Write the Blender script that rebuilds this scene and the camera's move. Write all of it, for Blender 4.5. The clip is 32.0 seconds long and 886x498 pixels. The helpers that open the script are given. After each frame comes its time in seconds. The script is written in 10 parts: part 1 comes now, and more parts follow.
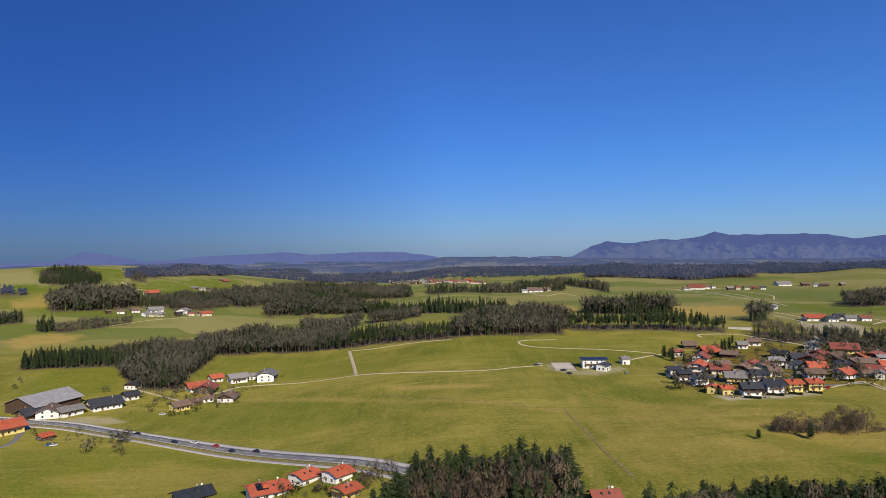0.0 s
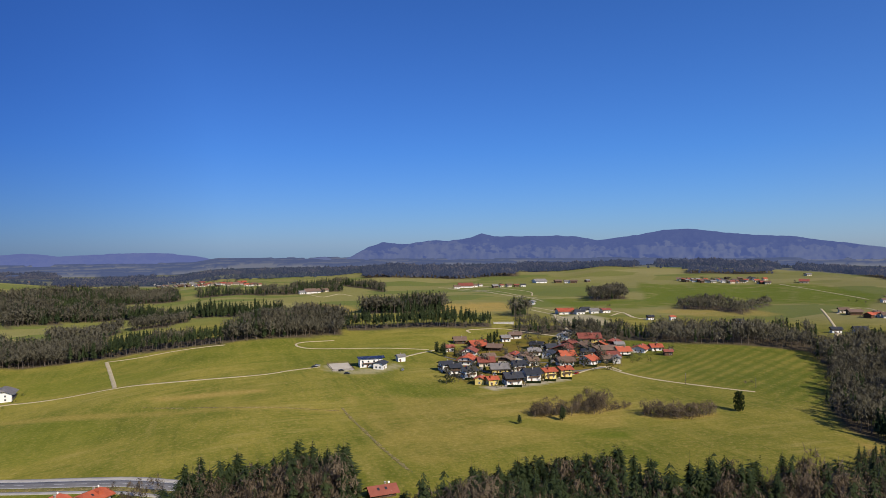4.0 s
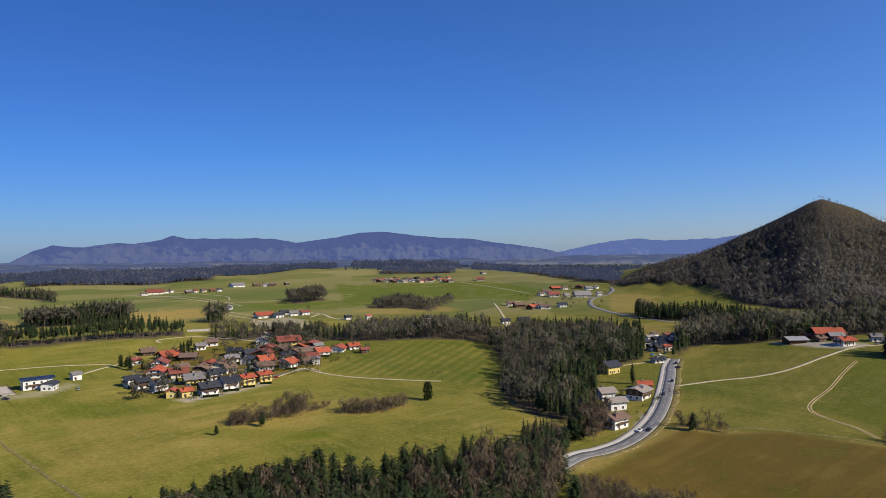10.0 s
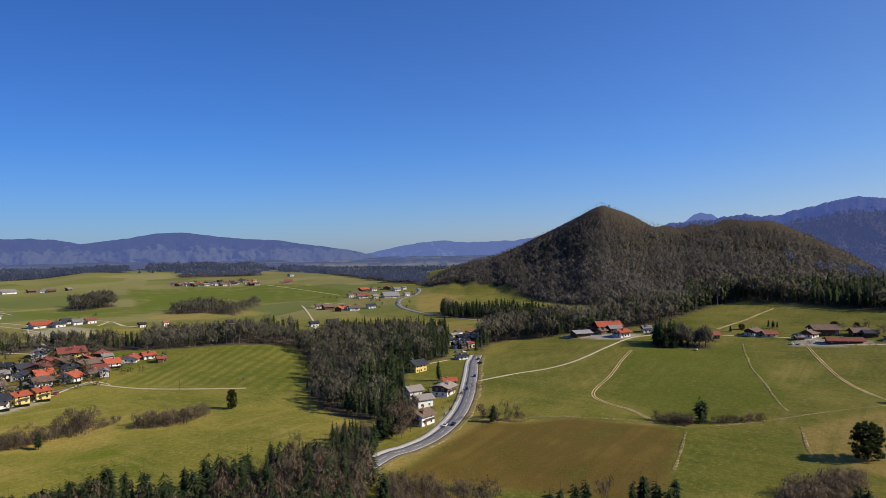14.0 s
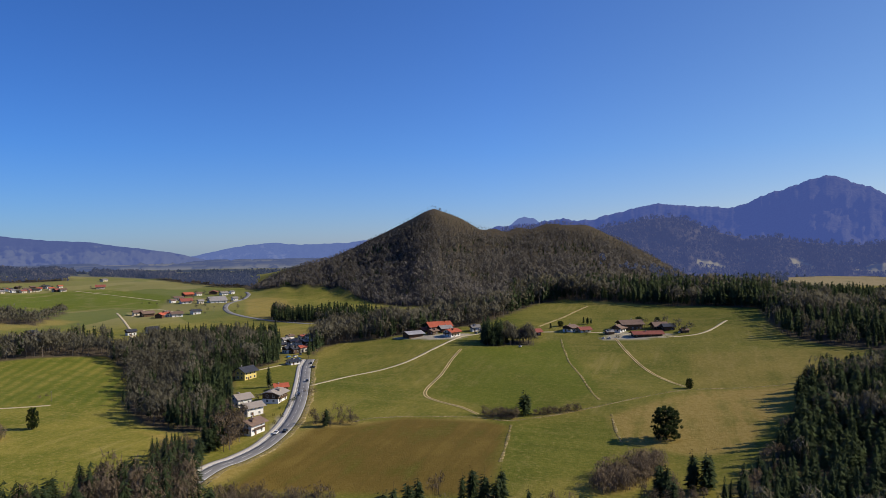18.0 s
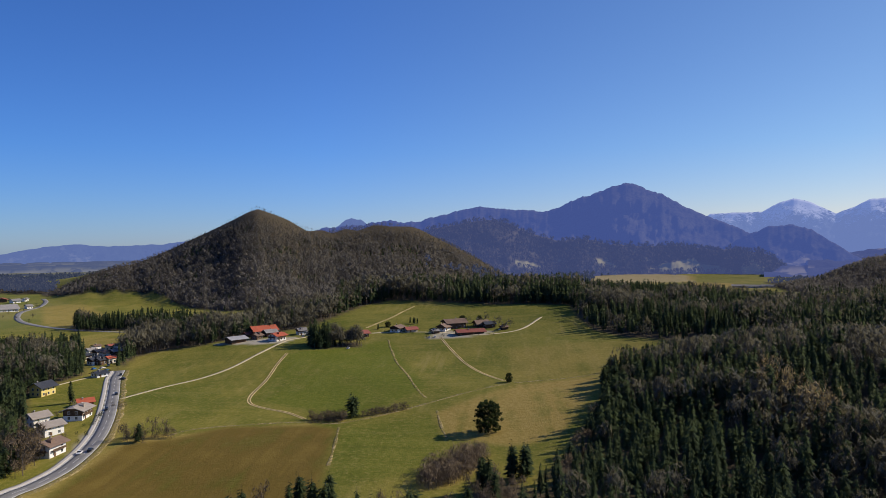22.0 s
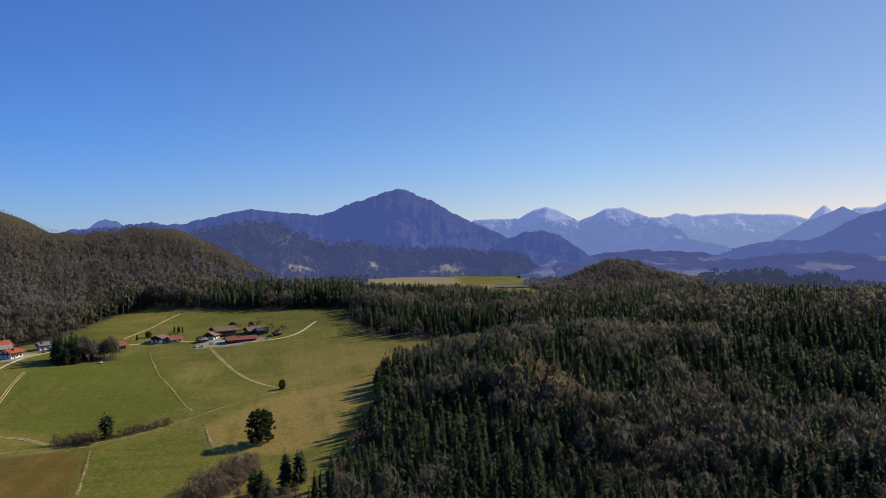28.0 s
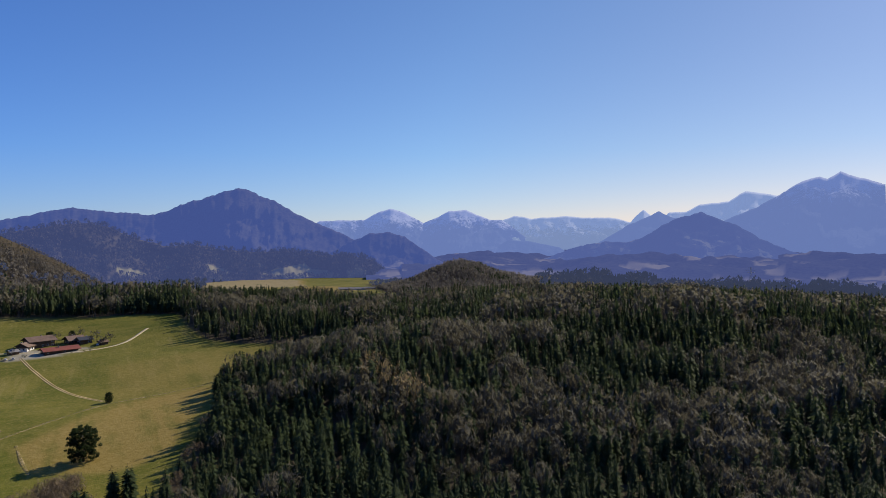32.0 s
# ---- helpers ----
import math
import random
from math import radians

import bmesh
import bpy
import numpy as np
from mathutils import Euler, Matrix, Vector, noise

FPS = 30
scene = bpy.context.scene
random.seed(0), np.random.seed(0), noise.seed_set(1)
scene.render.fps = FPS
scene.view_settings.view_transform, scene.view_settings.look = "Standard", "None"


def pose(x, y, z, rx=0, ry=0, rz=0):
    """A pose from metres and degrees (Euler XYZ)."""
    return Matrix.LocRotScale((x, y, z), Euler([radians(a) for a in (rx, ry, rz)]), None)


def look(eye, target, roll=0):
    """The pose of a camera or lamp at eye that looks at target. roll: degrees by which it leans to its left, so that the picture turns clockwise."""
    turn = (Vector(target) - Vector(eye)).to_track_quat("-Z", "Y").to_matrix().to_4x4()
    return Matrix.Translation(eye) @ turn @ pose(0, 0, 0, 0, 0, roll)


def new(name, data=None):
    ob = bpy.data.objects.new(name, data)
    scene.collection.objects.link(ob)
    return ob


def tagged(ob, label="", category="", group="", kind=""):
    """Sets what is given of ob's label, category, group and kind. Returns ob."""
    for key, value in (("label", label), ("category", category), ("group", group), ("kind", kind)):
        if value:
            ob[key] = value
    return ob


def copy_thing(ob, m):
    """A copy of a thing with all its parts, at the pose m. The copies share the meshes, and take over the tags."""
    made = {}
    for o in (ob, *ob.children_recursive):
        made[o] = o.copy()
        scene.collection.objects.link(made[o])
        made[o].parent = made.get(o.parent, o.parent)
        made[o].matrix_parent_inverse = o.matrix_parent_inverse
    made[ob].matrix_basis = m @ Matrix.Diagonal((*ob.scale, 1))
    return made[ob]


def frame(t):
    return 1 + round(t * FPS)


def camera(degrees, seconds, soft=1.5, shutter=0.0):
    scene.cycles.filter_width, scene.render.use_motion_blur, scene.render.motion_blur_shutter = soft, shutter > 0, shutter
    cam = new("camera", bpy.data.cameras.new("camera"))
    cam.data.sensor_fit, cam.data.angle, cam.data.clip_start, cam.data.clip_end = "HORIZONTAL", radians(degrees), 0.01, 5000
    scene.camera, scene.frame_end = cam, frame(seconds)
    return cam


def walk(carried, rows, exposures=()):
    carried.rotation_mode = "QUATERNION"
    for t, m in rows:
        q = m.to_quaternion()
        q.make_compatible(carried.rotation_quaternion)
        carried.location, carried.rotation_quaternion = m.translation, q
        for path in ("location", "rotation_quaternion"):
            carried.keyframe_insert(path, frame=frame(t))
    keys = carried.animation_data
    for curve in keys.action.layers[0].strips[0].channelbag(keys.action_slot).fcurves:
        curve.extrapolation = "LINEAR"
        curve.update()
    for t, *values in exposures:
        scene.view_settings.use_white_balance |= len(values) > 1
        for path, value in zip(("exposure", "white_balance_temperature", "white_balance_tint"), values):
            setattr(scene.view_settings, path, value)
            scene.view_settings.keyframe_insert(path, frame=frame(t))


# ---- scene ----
cam = camera(64.61, 32.0, soft=0.8)
PATH = [
    (0, pose(0, 0, 90, 89.78, 0.50, 0.01)),
    (0.5, pose(0, 0, 90, 89.79, 0.49, -2.11)),
    (1, pose(0, 0, 90, 89.78, 0.48, -4.46)),
    (1.5, pose(0, 0, 90, 89.74, 0.47, -6.69)),
    (2, pose(0, 0, 90, 89.73, 0.50, -9.07)),
    (2.5, pose(0, 0, 90, 89.72, 0.50, -11.28)),
    (3, pose(0, 0, 90, 89.69, 0.50, -13.68)),
    (3.5, pose(0, 0, 90, 89.69, 0.47, -15.93)),
    (5.5, pose(0, 0, 90, 89.69, 0.50, -24.27)),
    (6, pose(0, 0, 90, 89.69, 0.53, -26.53)),
    (6.5, pose(0, 0, 90, 89.66, 0.68, -28.60)),
    (7, pose(0, 0, 90, 89.66, 0.64, -30.46)),
    (7.5, pose(0, 0, 90, 89.68, 0.71, -32.10)),
    (8, pose(0, 0, 90, 89.66, 0.72, -33.92)),
    (8.5, pose(0, 0, 90, 89.67, 0.68, -35.88)),
    (9, pose(0, 0, 90, 89.67, 0.69, -38.14)),
    (9.5, pose(0, 0, 90, 89.67, 0.72, -40.24)),
    (10, pose(0, 0, 90, 89.66, 0.68, -42.26)),
    (10.5, pose(0, 0, 90, 89.66, 0.68, -44.05)),
    (11, pose(0, 0, 90, 89.64, 0.67, -45.99)),
    (11.5, pose(0, 0, 90, 89.64, 0.71, -48.02)),
    (12, pose(0, 0, 90, 89.63, 0.68, -50.28)),
    (12.5, pose(0, 0, 90, 89.63, 0.72, -52.32)),
    (13, pose(0, 0, 90, 89.61, 0.69, -54.54)),
    (13.5, pose(0, 0, 90, 89.63, 0.68, -56.22)),
    (14, pose(0, 0, 90, 89.62, 0.63, -57.79)),
    (14.5, pose(0, 0, 90, 89.65, 0.68, -59.38)),
    (16.5, pose(0, 0, 90, 89.66, 0.63, -65.99)),
    (17, pose(0, 0, 90, 89.66, 0.57, -67.82)),
    (17.5, pose(0, 0, 90, 89.67, 0.58, -69.56)),
    (18, pose(0, 0, 90, 89.67, 0.60, -71.37)),
    (18.5, pose(0, 0, 90, 89.68, 0.61, -72.98)),
    (19, pose(0, 0, 90, 89.68, 0.57, -74.86)),
    (19.5, pose(0, 0, 90, 89.67, 0.58, -76.62)),
    (20, pose(0, 0, 90, 89.65, 0.62, -78.46)),
    (20.5, pose(0, 0, 90, 89.65, 0.63, -79.91)),
    (21, pose(0, 0, 90, 89.63, 0.62, -81.67)),
    (21.5, pose(0, 0, 90, 89.63, 0.65, -83.48)),
    (22, pose(0, 0, 90, 89.64, 0.65, -85.41)),
    (22.5, pose(0, 0, 90, 89.65, 0.65, -87.34)),
    (23, pose(0, 0, 90, 89.67, 0.60, -89.13)),
    (23.5, pose(0, 0, 90, 89.71, 0.63, -90.78)),
    (24, pose(0, 0, 90, 89.72, 0.59, -92.41)),
    (24.5, pose(0, 0, 90, 89.75, 0.61, -94.06)),
    (25, pose(0, 0, 90, 89.76, 0.57, -95.65)),
    (25.5, pose(0, 0, 90, 89.77, 0.60, -97.16)),
    (26, pose(0, 0, 90, 89.77, 0.59, -98.67)),
    (26.5, pose(0, 0, 90, 89.78, 0.53, -99.90)),
    (28.5, pose(0, 0, 90, 89.75, 0.61, -105.16)),
    (29, pose(0, 0, 90, 89.75, 0.61, -106.66)),
    (29.5, pose(0, 0, 90, 89.76, 0.60, -108.09)),
    (30, pose(0, 0, 90, 89.77, 0.59, -109.70)),
    (30.5, pose(0, 0, 90, 89.76, 0.63, -111.25)),
    (31, pose(0, 0, 90, 89.80, 0.55, -113.12)),
    (31.5, pose(0, 0, 90, 89.77, 0.58, -114.78)),
    (32, pose(0, 0, 90, 89.76, 0.62, -116.29)),
]
walk(cam, PATH)

# ---- light: a clear spring noon, the sun high to the right of the last view ----
SUN_AZ, SUN_EL = 160.0, 33.0
world = bpy.data.worlds.new("sky")
scene.world = world
world.use_nodes = True
_wn = world.node_tree.nodes
_bg = _wn["Background"]
_sky = _wn.new("ShaderNodeTexSky")
_sky.sky_type, _sky.sun_disc = "NISHITA", False
_sky.sun_elevation, _sky.sun_rotation = radians(SUN_EL), radians(SUN_AZ)
_sky.altitude, _sky.air_density, _sky.dust_density, _sky.ozone_density = 600, 1.0, 0.25, 4.0
# the deep, clear blue of that day: the sky's own light, richer away from the sun and paler towards it
_where = _wn.new("ShaderNodeTexCoord")
_dot = _wn.new("ShaderNodeVectorMath")
_dot.operation = "DOT_PRODUCT"
_dot.inputs[1].default_value = (math.sin(radians(148)), math.cos(radians(148)), 0)
_map = _wn.new("ShaderNodeMapRange")
_map.inputs["From Min"].default_value = -1.0
_ramp = _wn.new("ShaderNodeValToRGB")
_ramp.color_ramp.elements[0].color, _ramp.color_ramp.elements[1].color = (0.050, 0.115, 0.28, 1), (0.420, 0.390, 0.420, 1)
for _k, _c in ((0.08, (0.116, 0.228, 0.455)), (0.35, (0.172, 0.328, 0.60)), (0.65, (0.265, 0.412, 0.685)), (0.92, (0.392, 0.440, 0.525))):
    _ramp.color_ramp.elements.new(_k).color = (*_c, 1)
_tint = _wn.new("ShaderNodeVectorMath")
_tint.operation = "MULTIPLY"
# dust near the horizon greys it
_sep = _wn.new("ShaderNodeSeparateXYZ")
_low = _wn.new("ShaderNodeValToRGB")
_low.color_ramp.elements[0].color, _low.color_ramp.elements[1].color = (0.64, 0.49, 0.455, 1), (0.5, 0.5, 0.5, 1)
_low.color_ramp.elements[1].position = 0.13
_dust = _wn.new("ShaderNodeVectorMath")
_dust.operation = "MULTIPLY"
for _a, _b in ((_where.outputs["Generated"], _sep.inputs[0]), (_sep.outputs[2], _low.inputs[0]), (_low.outputs[0], _dust.inputs[0]), (_tint.outputs[0], _dust.inputs[1]), (_dust.outputs[0], _bg.inputs[0])):
    world.node_tree.links.new(_a, _b)
for _a, _b in ((_where.outputs["Generated"], _dot.inputs[0]), (_dot.outputs["Value"], _map.inputs["Value"]), (_map.outputs[0], _ramp.inputs[0]), (_ramp.outputs[0], _tint.inputs[0]), (_sky.outputs[0], _tint.inputs[1]) ):
    world.node_tree.links.new(_a, _b)
_bg.inputs[1].default_value = 0.4
_sun = bpy.data.lights.new("sun", "SUN")
_sun.energy, _sun.angle, _sun.color = 5.0, radians(0.53), (1.0, 0.88, 0.70)
_dir = Vector((math.sin(radians(SUN_AZ)) * math.cos(radians(SUN_EL)), math.cos(radians(SUN_AZ)) * math.cos(radians(SUN_EL)), math.sin(radians(SUN_EL))))
new("sun", _sun).matrix_world = look(_dir * 500, (0, 0, 0))


# ---- materials ----
def material(name, build, rough=0.9, spec=0.2):
    """A material whose base colour (and bump, roughness) the function build sets."""
    m = bpy.data.materials.new(name)
    m.use_nodes = True
    tree = m.node_tree
    b = tree.nodes["Principled BSDF"]
    b.inputs["Roughness"].default_value = rough
    b.inputs["Specular IOR Level"].default_value = spec
    build(tree, b)
    return m


def node(tree, kind, **inputs):
    n = tree.nodes.new("ShaderNode" + kind)
    for key, value in inputs.items():
        n.inputs[key].default_value = value
    return n


def noise_tex(tree, scale, detail=4.0, coord="Object", stretch=None, rough=0.55):
    c = node(tree, "TexCoord")
    n = node(tree, "TexNoise", Scale=scale, Detail=detail, Roughness=rough)
    if stretch:
        mp = node(tree, "Mapping")
        mp.inputs["Scale"].default_value = stretch
        tree.links.new(c.outputs[coord], mp.inputs[0])
        tree.links.new(mp.outputs[0], n.inputs["Vector"])
    else:
        tree.links.new(c.outputs[coord], n.inputs["Vector"])
    return n.outputs["Fac"]


def ramp(tree, fac, lo, hi, a=(0, 0, 0, 1), b=(1, 1, 1, 1)):
    r = node(tree, "ValToRGB")
    r.color_ramp.elements[0].position, r.color_ramp.elements[1].position = lo, hi
    r.color_ramp.elements[0].color, r.color_ramp.elements[1].color = a, b
    tree.links.new(fac, r.inputs[0])
    return r.outputs[0]


def mix(tree, fac, a, b, blend="MIX"):
    """Mixes two colours, each a socket or a tuple."""
    n = tree.nodes.new("ShaderNodeMix")
    n.data_type, n.blend_type = "RGBA", blend
    for socket, value in ((n.inputs[0], fac), (n.inputs[6], a), (n.inputs[7], b)):
        if isinstance(value, (int, float)):
            socket.default_value = value
        elif isinstance(value, tuple):
            socket.default_value = (*value[:3], 1)
        else:
            tree.links.new(value, socket)
    return n.outputs[2]


def calc(tree, op, a, b=0.0):
    n = tree.nodes.new("ShaderNodeMath")
    n.operation = op
    for socket, value in ((n.inputs[0], a), (n.inputs[1], b)):
        if isinstance(value, (int, float)):
            socket.default_value = value
        else:
            tree.links.new(value, socket)
    return n.outputs[0]


def attribute(tree, name):
    n = node(tree, "Attribute")
    n.attribute_name = name
    return n.outputs["Fac"]


def bump(tree, b, fac, strength=0.3, distance=0.1):
    n = node(tree, "Bump", Strength=strength, Distance=distance)
    tree.links.new(fac, n.inputs["Height"])
    tree.links.new(n.outputs[0], b.inputs["Normal"])


def plain(name, dark, light, scale, rough=0.85, spec=0.2, relief=0.0, fine=12.0, vary=0.0):
    """Two tones of one colour in two sizes of noise; vary: how far whole objects differ."""
    def build(tree, b):
        n1, n2 = noise_tex(tree, scale), noise_tex(tree, scale * fine)
        f = calc(tree, "ADD", calc(tree, "MULTIPLY", n1, 0.6), calc(tree, "MULTIPLY", n2, 0.4))
        col = mix(tree, ramp(tree, f, 0.35, 0.65), dark, light)
        if vary:
            o = node(tree, "ObjectInfo")
            v = calc(tree, "ADD", calc(tree, "MULTIPLY", o.outputs["Random"], vary), 1 - vary / 2)
            g = node(tree, "CombineColor")
            for i in range(3):
                tree.links.new(v, g.inputs[i])
            col = mix(tree, 1.0, col, g.outputs[0], "MULTIPLY")
        tree.links.new(col, b.inputs["Base Color"])
        if relief:
            bump(tree, b, n2, relief)
    return material(name, build, rough, spec)


def tiles(name, dark, light, rough=0.7):
    """Roof tiling: courses across the slope, weathered in patches."""
    def build(tree, b):
        n1, n2 = noise_tex(tree, 0.35), noise_tex(tree, 6.0)
        f = calc(tree, "ADD", calc(tree, "MULTIPLY", n1, 0.55), calc(tree, "MULTIPLY", n2, 0.45))
        c = node(tree, "TexCoord")
        w = node(tree, "TexWave", Scale=1.4, Distortion=0.3)
        w.bands_direction = "Z"
        tree.links.new(c.outputs["Object"], w.inputs[0])
        o = node(tree, "ObjectInfo")
        f2 = calc(tree, "ADD", f, calc(tree, "MULTIPLY", calc(tree, "SUBTRACT", o.outputs["Random"], 0.5), 0.25))
        col = mix(tree, ramp(tree, f2, 0.3, 0.7), dark, light)
        tree.links.new(col, b.inputs["Base Color"])
        bump(tree, b, w.outputs["Fac"], 0.4, 0.06)
    return material(name, build, rough, 0.3)


red_tile = tiles("red_tile", (0.32, 0.072, 0.036), (0.50, 0.125, 0.062))
dark_red_tile = tiles("dark_red_tile", (0.20, 0.06, 0.04), (0.32, 0.10, 0.07))
brown_tile = tiles("brown_tile", (0.12, 0.075, 0.05), (0.22, 0.15, 0.11))
grey_tile = tiles("grey_tile", (0.16, 0.15, 0.14), (0.30, 0.28, 0.27))
taupe_tile = tiles("taupe_tile", (0.24, 0.205, 0.175), (0.36, 0.315, 0.27))
black_tile = tiles("black_tile", (0.025, 0.028, 0.035), (0.06, 0.062, 0.07), 0.55)
pale_sheet = plain("pale_sheet", (0.26, 0.25, 0.245), (0.40, 0.39, 0.385), 0.3, 0.45, 0.5)
white_plaster = plain("white_plaster", (0.68, 0.67, 0.64), (0.82, 0.81, 0.78), 0.4, vary=0.12)
cream_plaster = plain("cream_plaster", (0.55, 0.49, 0.38), (0.68, 0.62, 0.50), 0.4, vary=0.15)
yellow_plaster = plain("yellow_plaster", (0.62, 0.48, 0.14), (0.74, 0.60, 0.22), 0.4, vary=0.15)
timber = plain("timber", (0.055, 0.035, 0.022), (0.14, 0.09, 0.06), 0.8, vary=0.3)
brick_stack = plain("chimney_plaster", (0.22, 0.18, 0.15), (0.36, 0.32, 0.28), 1.0)
frame_paint = plain("frame_paint", (0.65, 0.65, 0.63), (0.76, 0.76, 0.74), 2.0, 0.5)
door_wood = plain("door_wood", (0.10, 0.05, 0.025), (0.17, 0.09, 0.05), 2.0, 0.6)
pale_gravel = plain("pale_gravel", (0.44, 0.365, 0.215), (0.60, 0.51, 0.33), 0.25, relief=0.2)
arena_sand = plain("arena_sand", (0.50, 0.44, 0.34), (0.62, 0.56, 0.45), 0.3, relief=0.1)
dirt = plain("dirt", (0.37, 0.275, 0.115), (0.52, 0.405, 0.195), 0.3, relief=0.2)


def worn_build(tree, b):
    """Worn ground that breaks up into the grass beside it."""
    n1, n2 = noise_tex(tree, 0.35, 4), noise_tex(tree, 1.6, 3)
    tree.links.new(mix(tree, n2, (0.28, 0.222, 0.098), (0.41, 0.325, 0.16)), b.inputs["Base Color"])
    clear = node(tree, "BsdfTransparent")
    m = node(tree, "MixShader")
    tree.links.new(ramp(tree, calc(tree, "ADD", calc(tree, "MULTIPLY", n1, 0.6), calc(tree, "MULTIPLY", n2, 0.4)), 0.36, 0.66), m.inputs[0])
    tree.links.new(clear.outputs[0], m.inputs[1])
    tree.links.new(b.outputs[0], m.inputs[2])
    tree.links.new(m.outputs[0], tree.nodes["Material Output"].inputs["Surface"])


dry_track = material("dry_track", worn_build, 0.95, 0.1)
asphalt = plain("asphalt", (0.155, 0.150, 0.143), (0.245, 0.238, 0.228), 0.12, 0.8, 0.3, 0.1, 20)
paving = plain("paving", (0.40, 0.37, 0.32), (0.53, 0.495, 0.44), 0.2, relief=0.1)
marking = plain("marking", (0.55, 0.55, 0.53), (0.75, 0.75, 0.73), 0.6)
kerb_stone = plain("kerb_stone", (0.36, 0.35, 0.33), (0.5, 0.49, 0.47), 0.5)
concrete = plain("concrete", (0.38, 0.37, 0.35), (0.52, 0.51, 0.48), 0.4)
rubber = plain("rubber", (0.012, 0.012, 0.012), (0.025, 0.025, 0.025), 3.0, 0.8)
steel = plain("steel", (0.30, 0.30, 0.31), (0.42, 0.42, 0.43), 1.0, 0.45, 0.5)


def glass_build(tree, b):
    tree.links.new(mix(tree, noise_tex(tree, 0.8), (0.012, 0.016, 0.022), (0.05, 0.06, 0.07)), b.inputs["Base Color"])


window_glass = material("window_glass", glass_build, 0.06, 0.6)


def panel_build(tree, b):
    c = node(tree, "TexCoord")
    k = node(tree, "TexBrick", Scale=1.0)
    k.offset = 0.0
    k.inputs["Color1"].default_value = (0.012, 0.016, 0.035, 1)
    k.inputs["Color2"].default_value = (0.018, 0.022, 0.045, 1)
    k.inputs["Mortar"].default_value = (0.20, 0.20, 0.21, 1)
    k.inputs["Mortar Size"].default_value = 0.03
    k.inputs["Brick Width"].default_value, k.inputs["Row Height"].default_value = 1.0, 1.65
    tree.links.new(c.outputs["Object"], k.inputs[0])
    tree.links.new(k.outputs[0], b.inputs["Base Color"])


solar_roof = material("solar_panel", panel_build, 0.2, 0.6)


def foliage(name, dark, light, rough=0.8, through_light=0.3, gaps=0.0):
    """Needles, leaves or twigs: each tree has its own tint, each spray a little of its own."""
    def build(tree, b):
        g = node(tree, "NewGeometry")
        o = node(tree, "ObjectInfo")
        t = calc(tree, "ADD", calc(tree, "MULTIPLY", attribute(tree, "tint"), 0.88), calc(tree, "MULTIPLY", g.outputs["Random Per Island"], 0.12))
        t = calc(tree, "ADD", t, calc(tree, "MULTIPLY", calc(tree, "SUBTRACT", o.outputs["Random"], 0.5), 0.25))
        col = mix(tree, t, dark, light)
        tree.links.new(col, b.inputs["Base Color"])
        # light comes through the fine stuff from behind
        tr = node(tree, "BsdfTranslucent")
        tree.links.new(col, tr.inputs["Color"])
        # a spray is many fine pieces that face every way, most of them upwards
        half = node(tree, "VectorMath")
        half.operation = "MULTIPLY_ADD"
        half.inputs[1].default_value, half.inputs[2].default_value = (0.22, 0.22, 0.22), (0, 0, 0.95)
        tree.links.new(g.outputs["Normal"], half.inputs[0])
        # and away from the middle of the crown
        away = node(tree, "Attribute")
        away.attribute_name = "away"
        both = node(tree, "VectorMath")
        both.operation = "MULTIPLY_ADD"
        both.inputs[1].default_value = (0.24, 0.24, 0.24)
        tree.links.new(away.outputs["Vector"], both.inputs[0])
        tree.links.new(half.outputs[0], both.inputs[2])
        unit = node(tree, "VectorMath")
        unit.operation = "NORMALIZE"
        tree.links.new(both.outputs[0], unit.inputs[0])
        tree.links.new(unit.outputs[0], b.inputs["Normal"])
        m = node(tree, "MixShader")
        m.inputs[0].default_value = through_light
        tree.links.new(b.outputs[0], m.inputs[1])
        tree.links.new(tr.outputs[0], m.inputs[2])
        last = m
        if gaps:
            # the sky and the wood behind show between the twigs
            clear = node(tree, "BsdfTransparent")
            last = node(tree, "MixShader")
            fine = noise_tex(tree, 3.6, 2, stretch=(1, 1, 0.45))
            tree.links.new(ramp(tree, fine, gaps - 0.04, gaps + 0.04), last.inputs[0])
            tree.links.new(clear.outputs[0], last.inputs[1])
            tree.links.new(m.outputs[0], last.inputs[2])
        tree.links.new(last.outputs[0], tree.nodes["Material Output"].inputs["Surface"])
    return material(name, build, rough, 0.1)


needles = foliage("needles", (0.040, 0.060, 0.026), (0.075, 0.101, 0.042), gaps=0.44, through_light=0.3)
twigs = foliage("twigs", (0.088, 0.083, 0.057), (0.158, 0.147, 0.103), gaps=0.46, through_light=0.08)
# paler and greyer than twigs: distance haze put into the hill woods' colour
hazed_twigs = foliage("hazed_twigs", (0.116, 0.108, 0.094), (0.174, 0.161, 0.143), gaps=0.40, through_light=0.15)
leaves = foliage("leaves", (0.022, 0.036, 0.012), (0.060, 0.085, 0.026))
pale_twigs = foliage("pale_twigs", (0.22, 0.175, 0.095), (0.36, 0.29, 0.165), gaps=0.5)
scrub = foliage("scrub", (0.112, 0.087, 0.058), (0.205, 0.158, 0.106), gaps=0.50, through_light=0.12)
bark = plain("bark", (0.09, 0.07, 0.055), (0.20, 0.165, 0.135), 0.6)


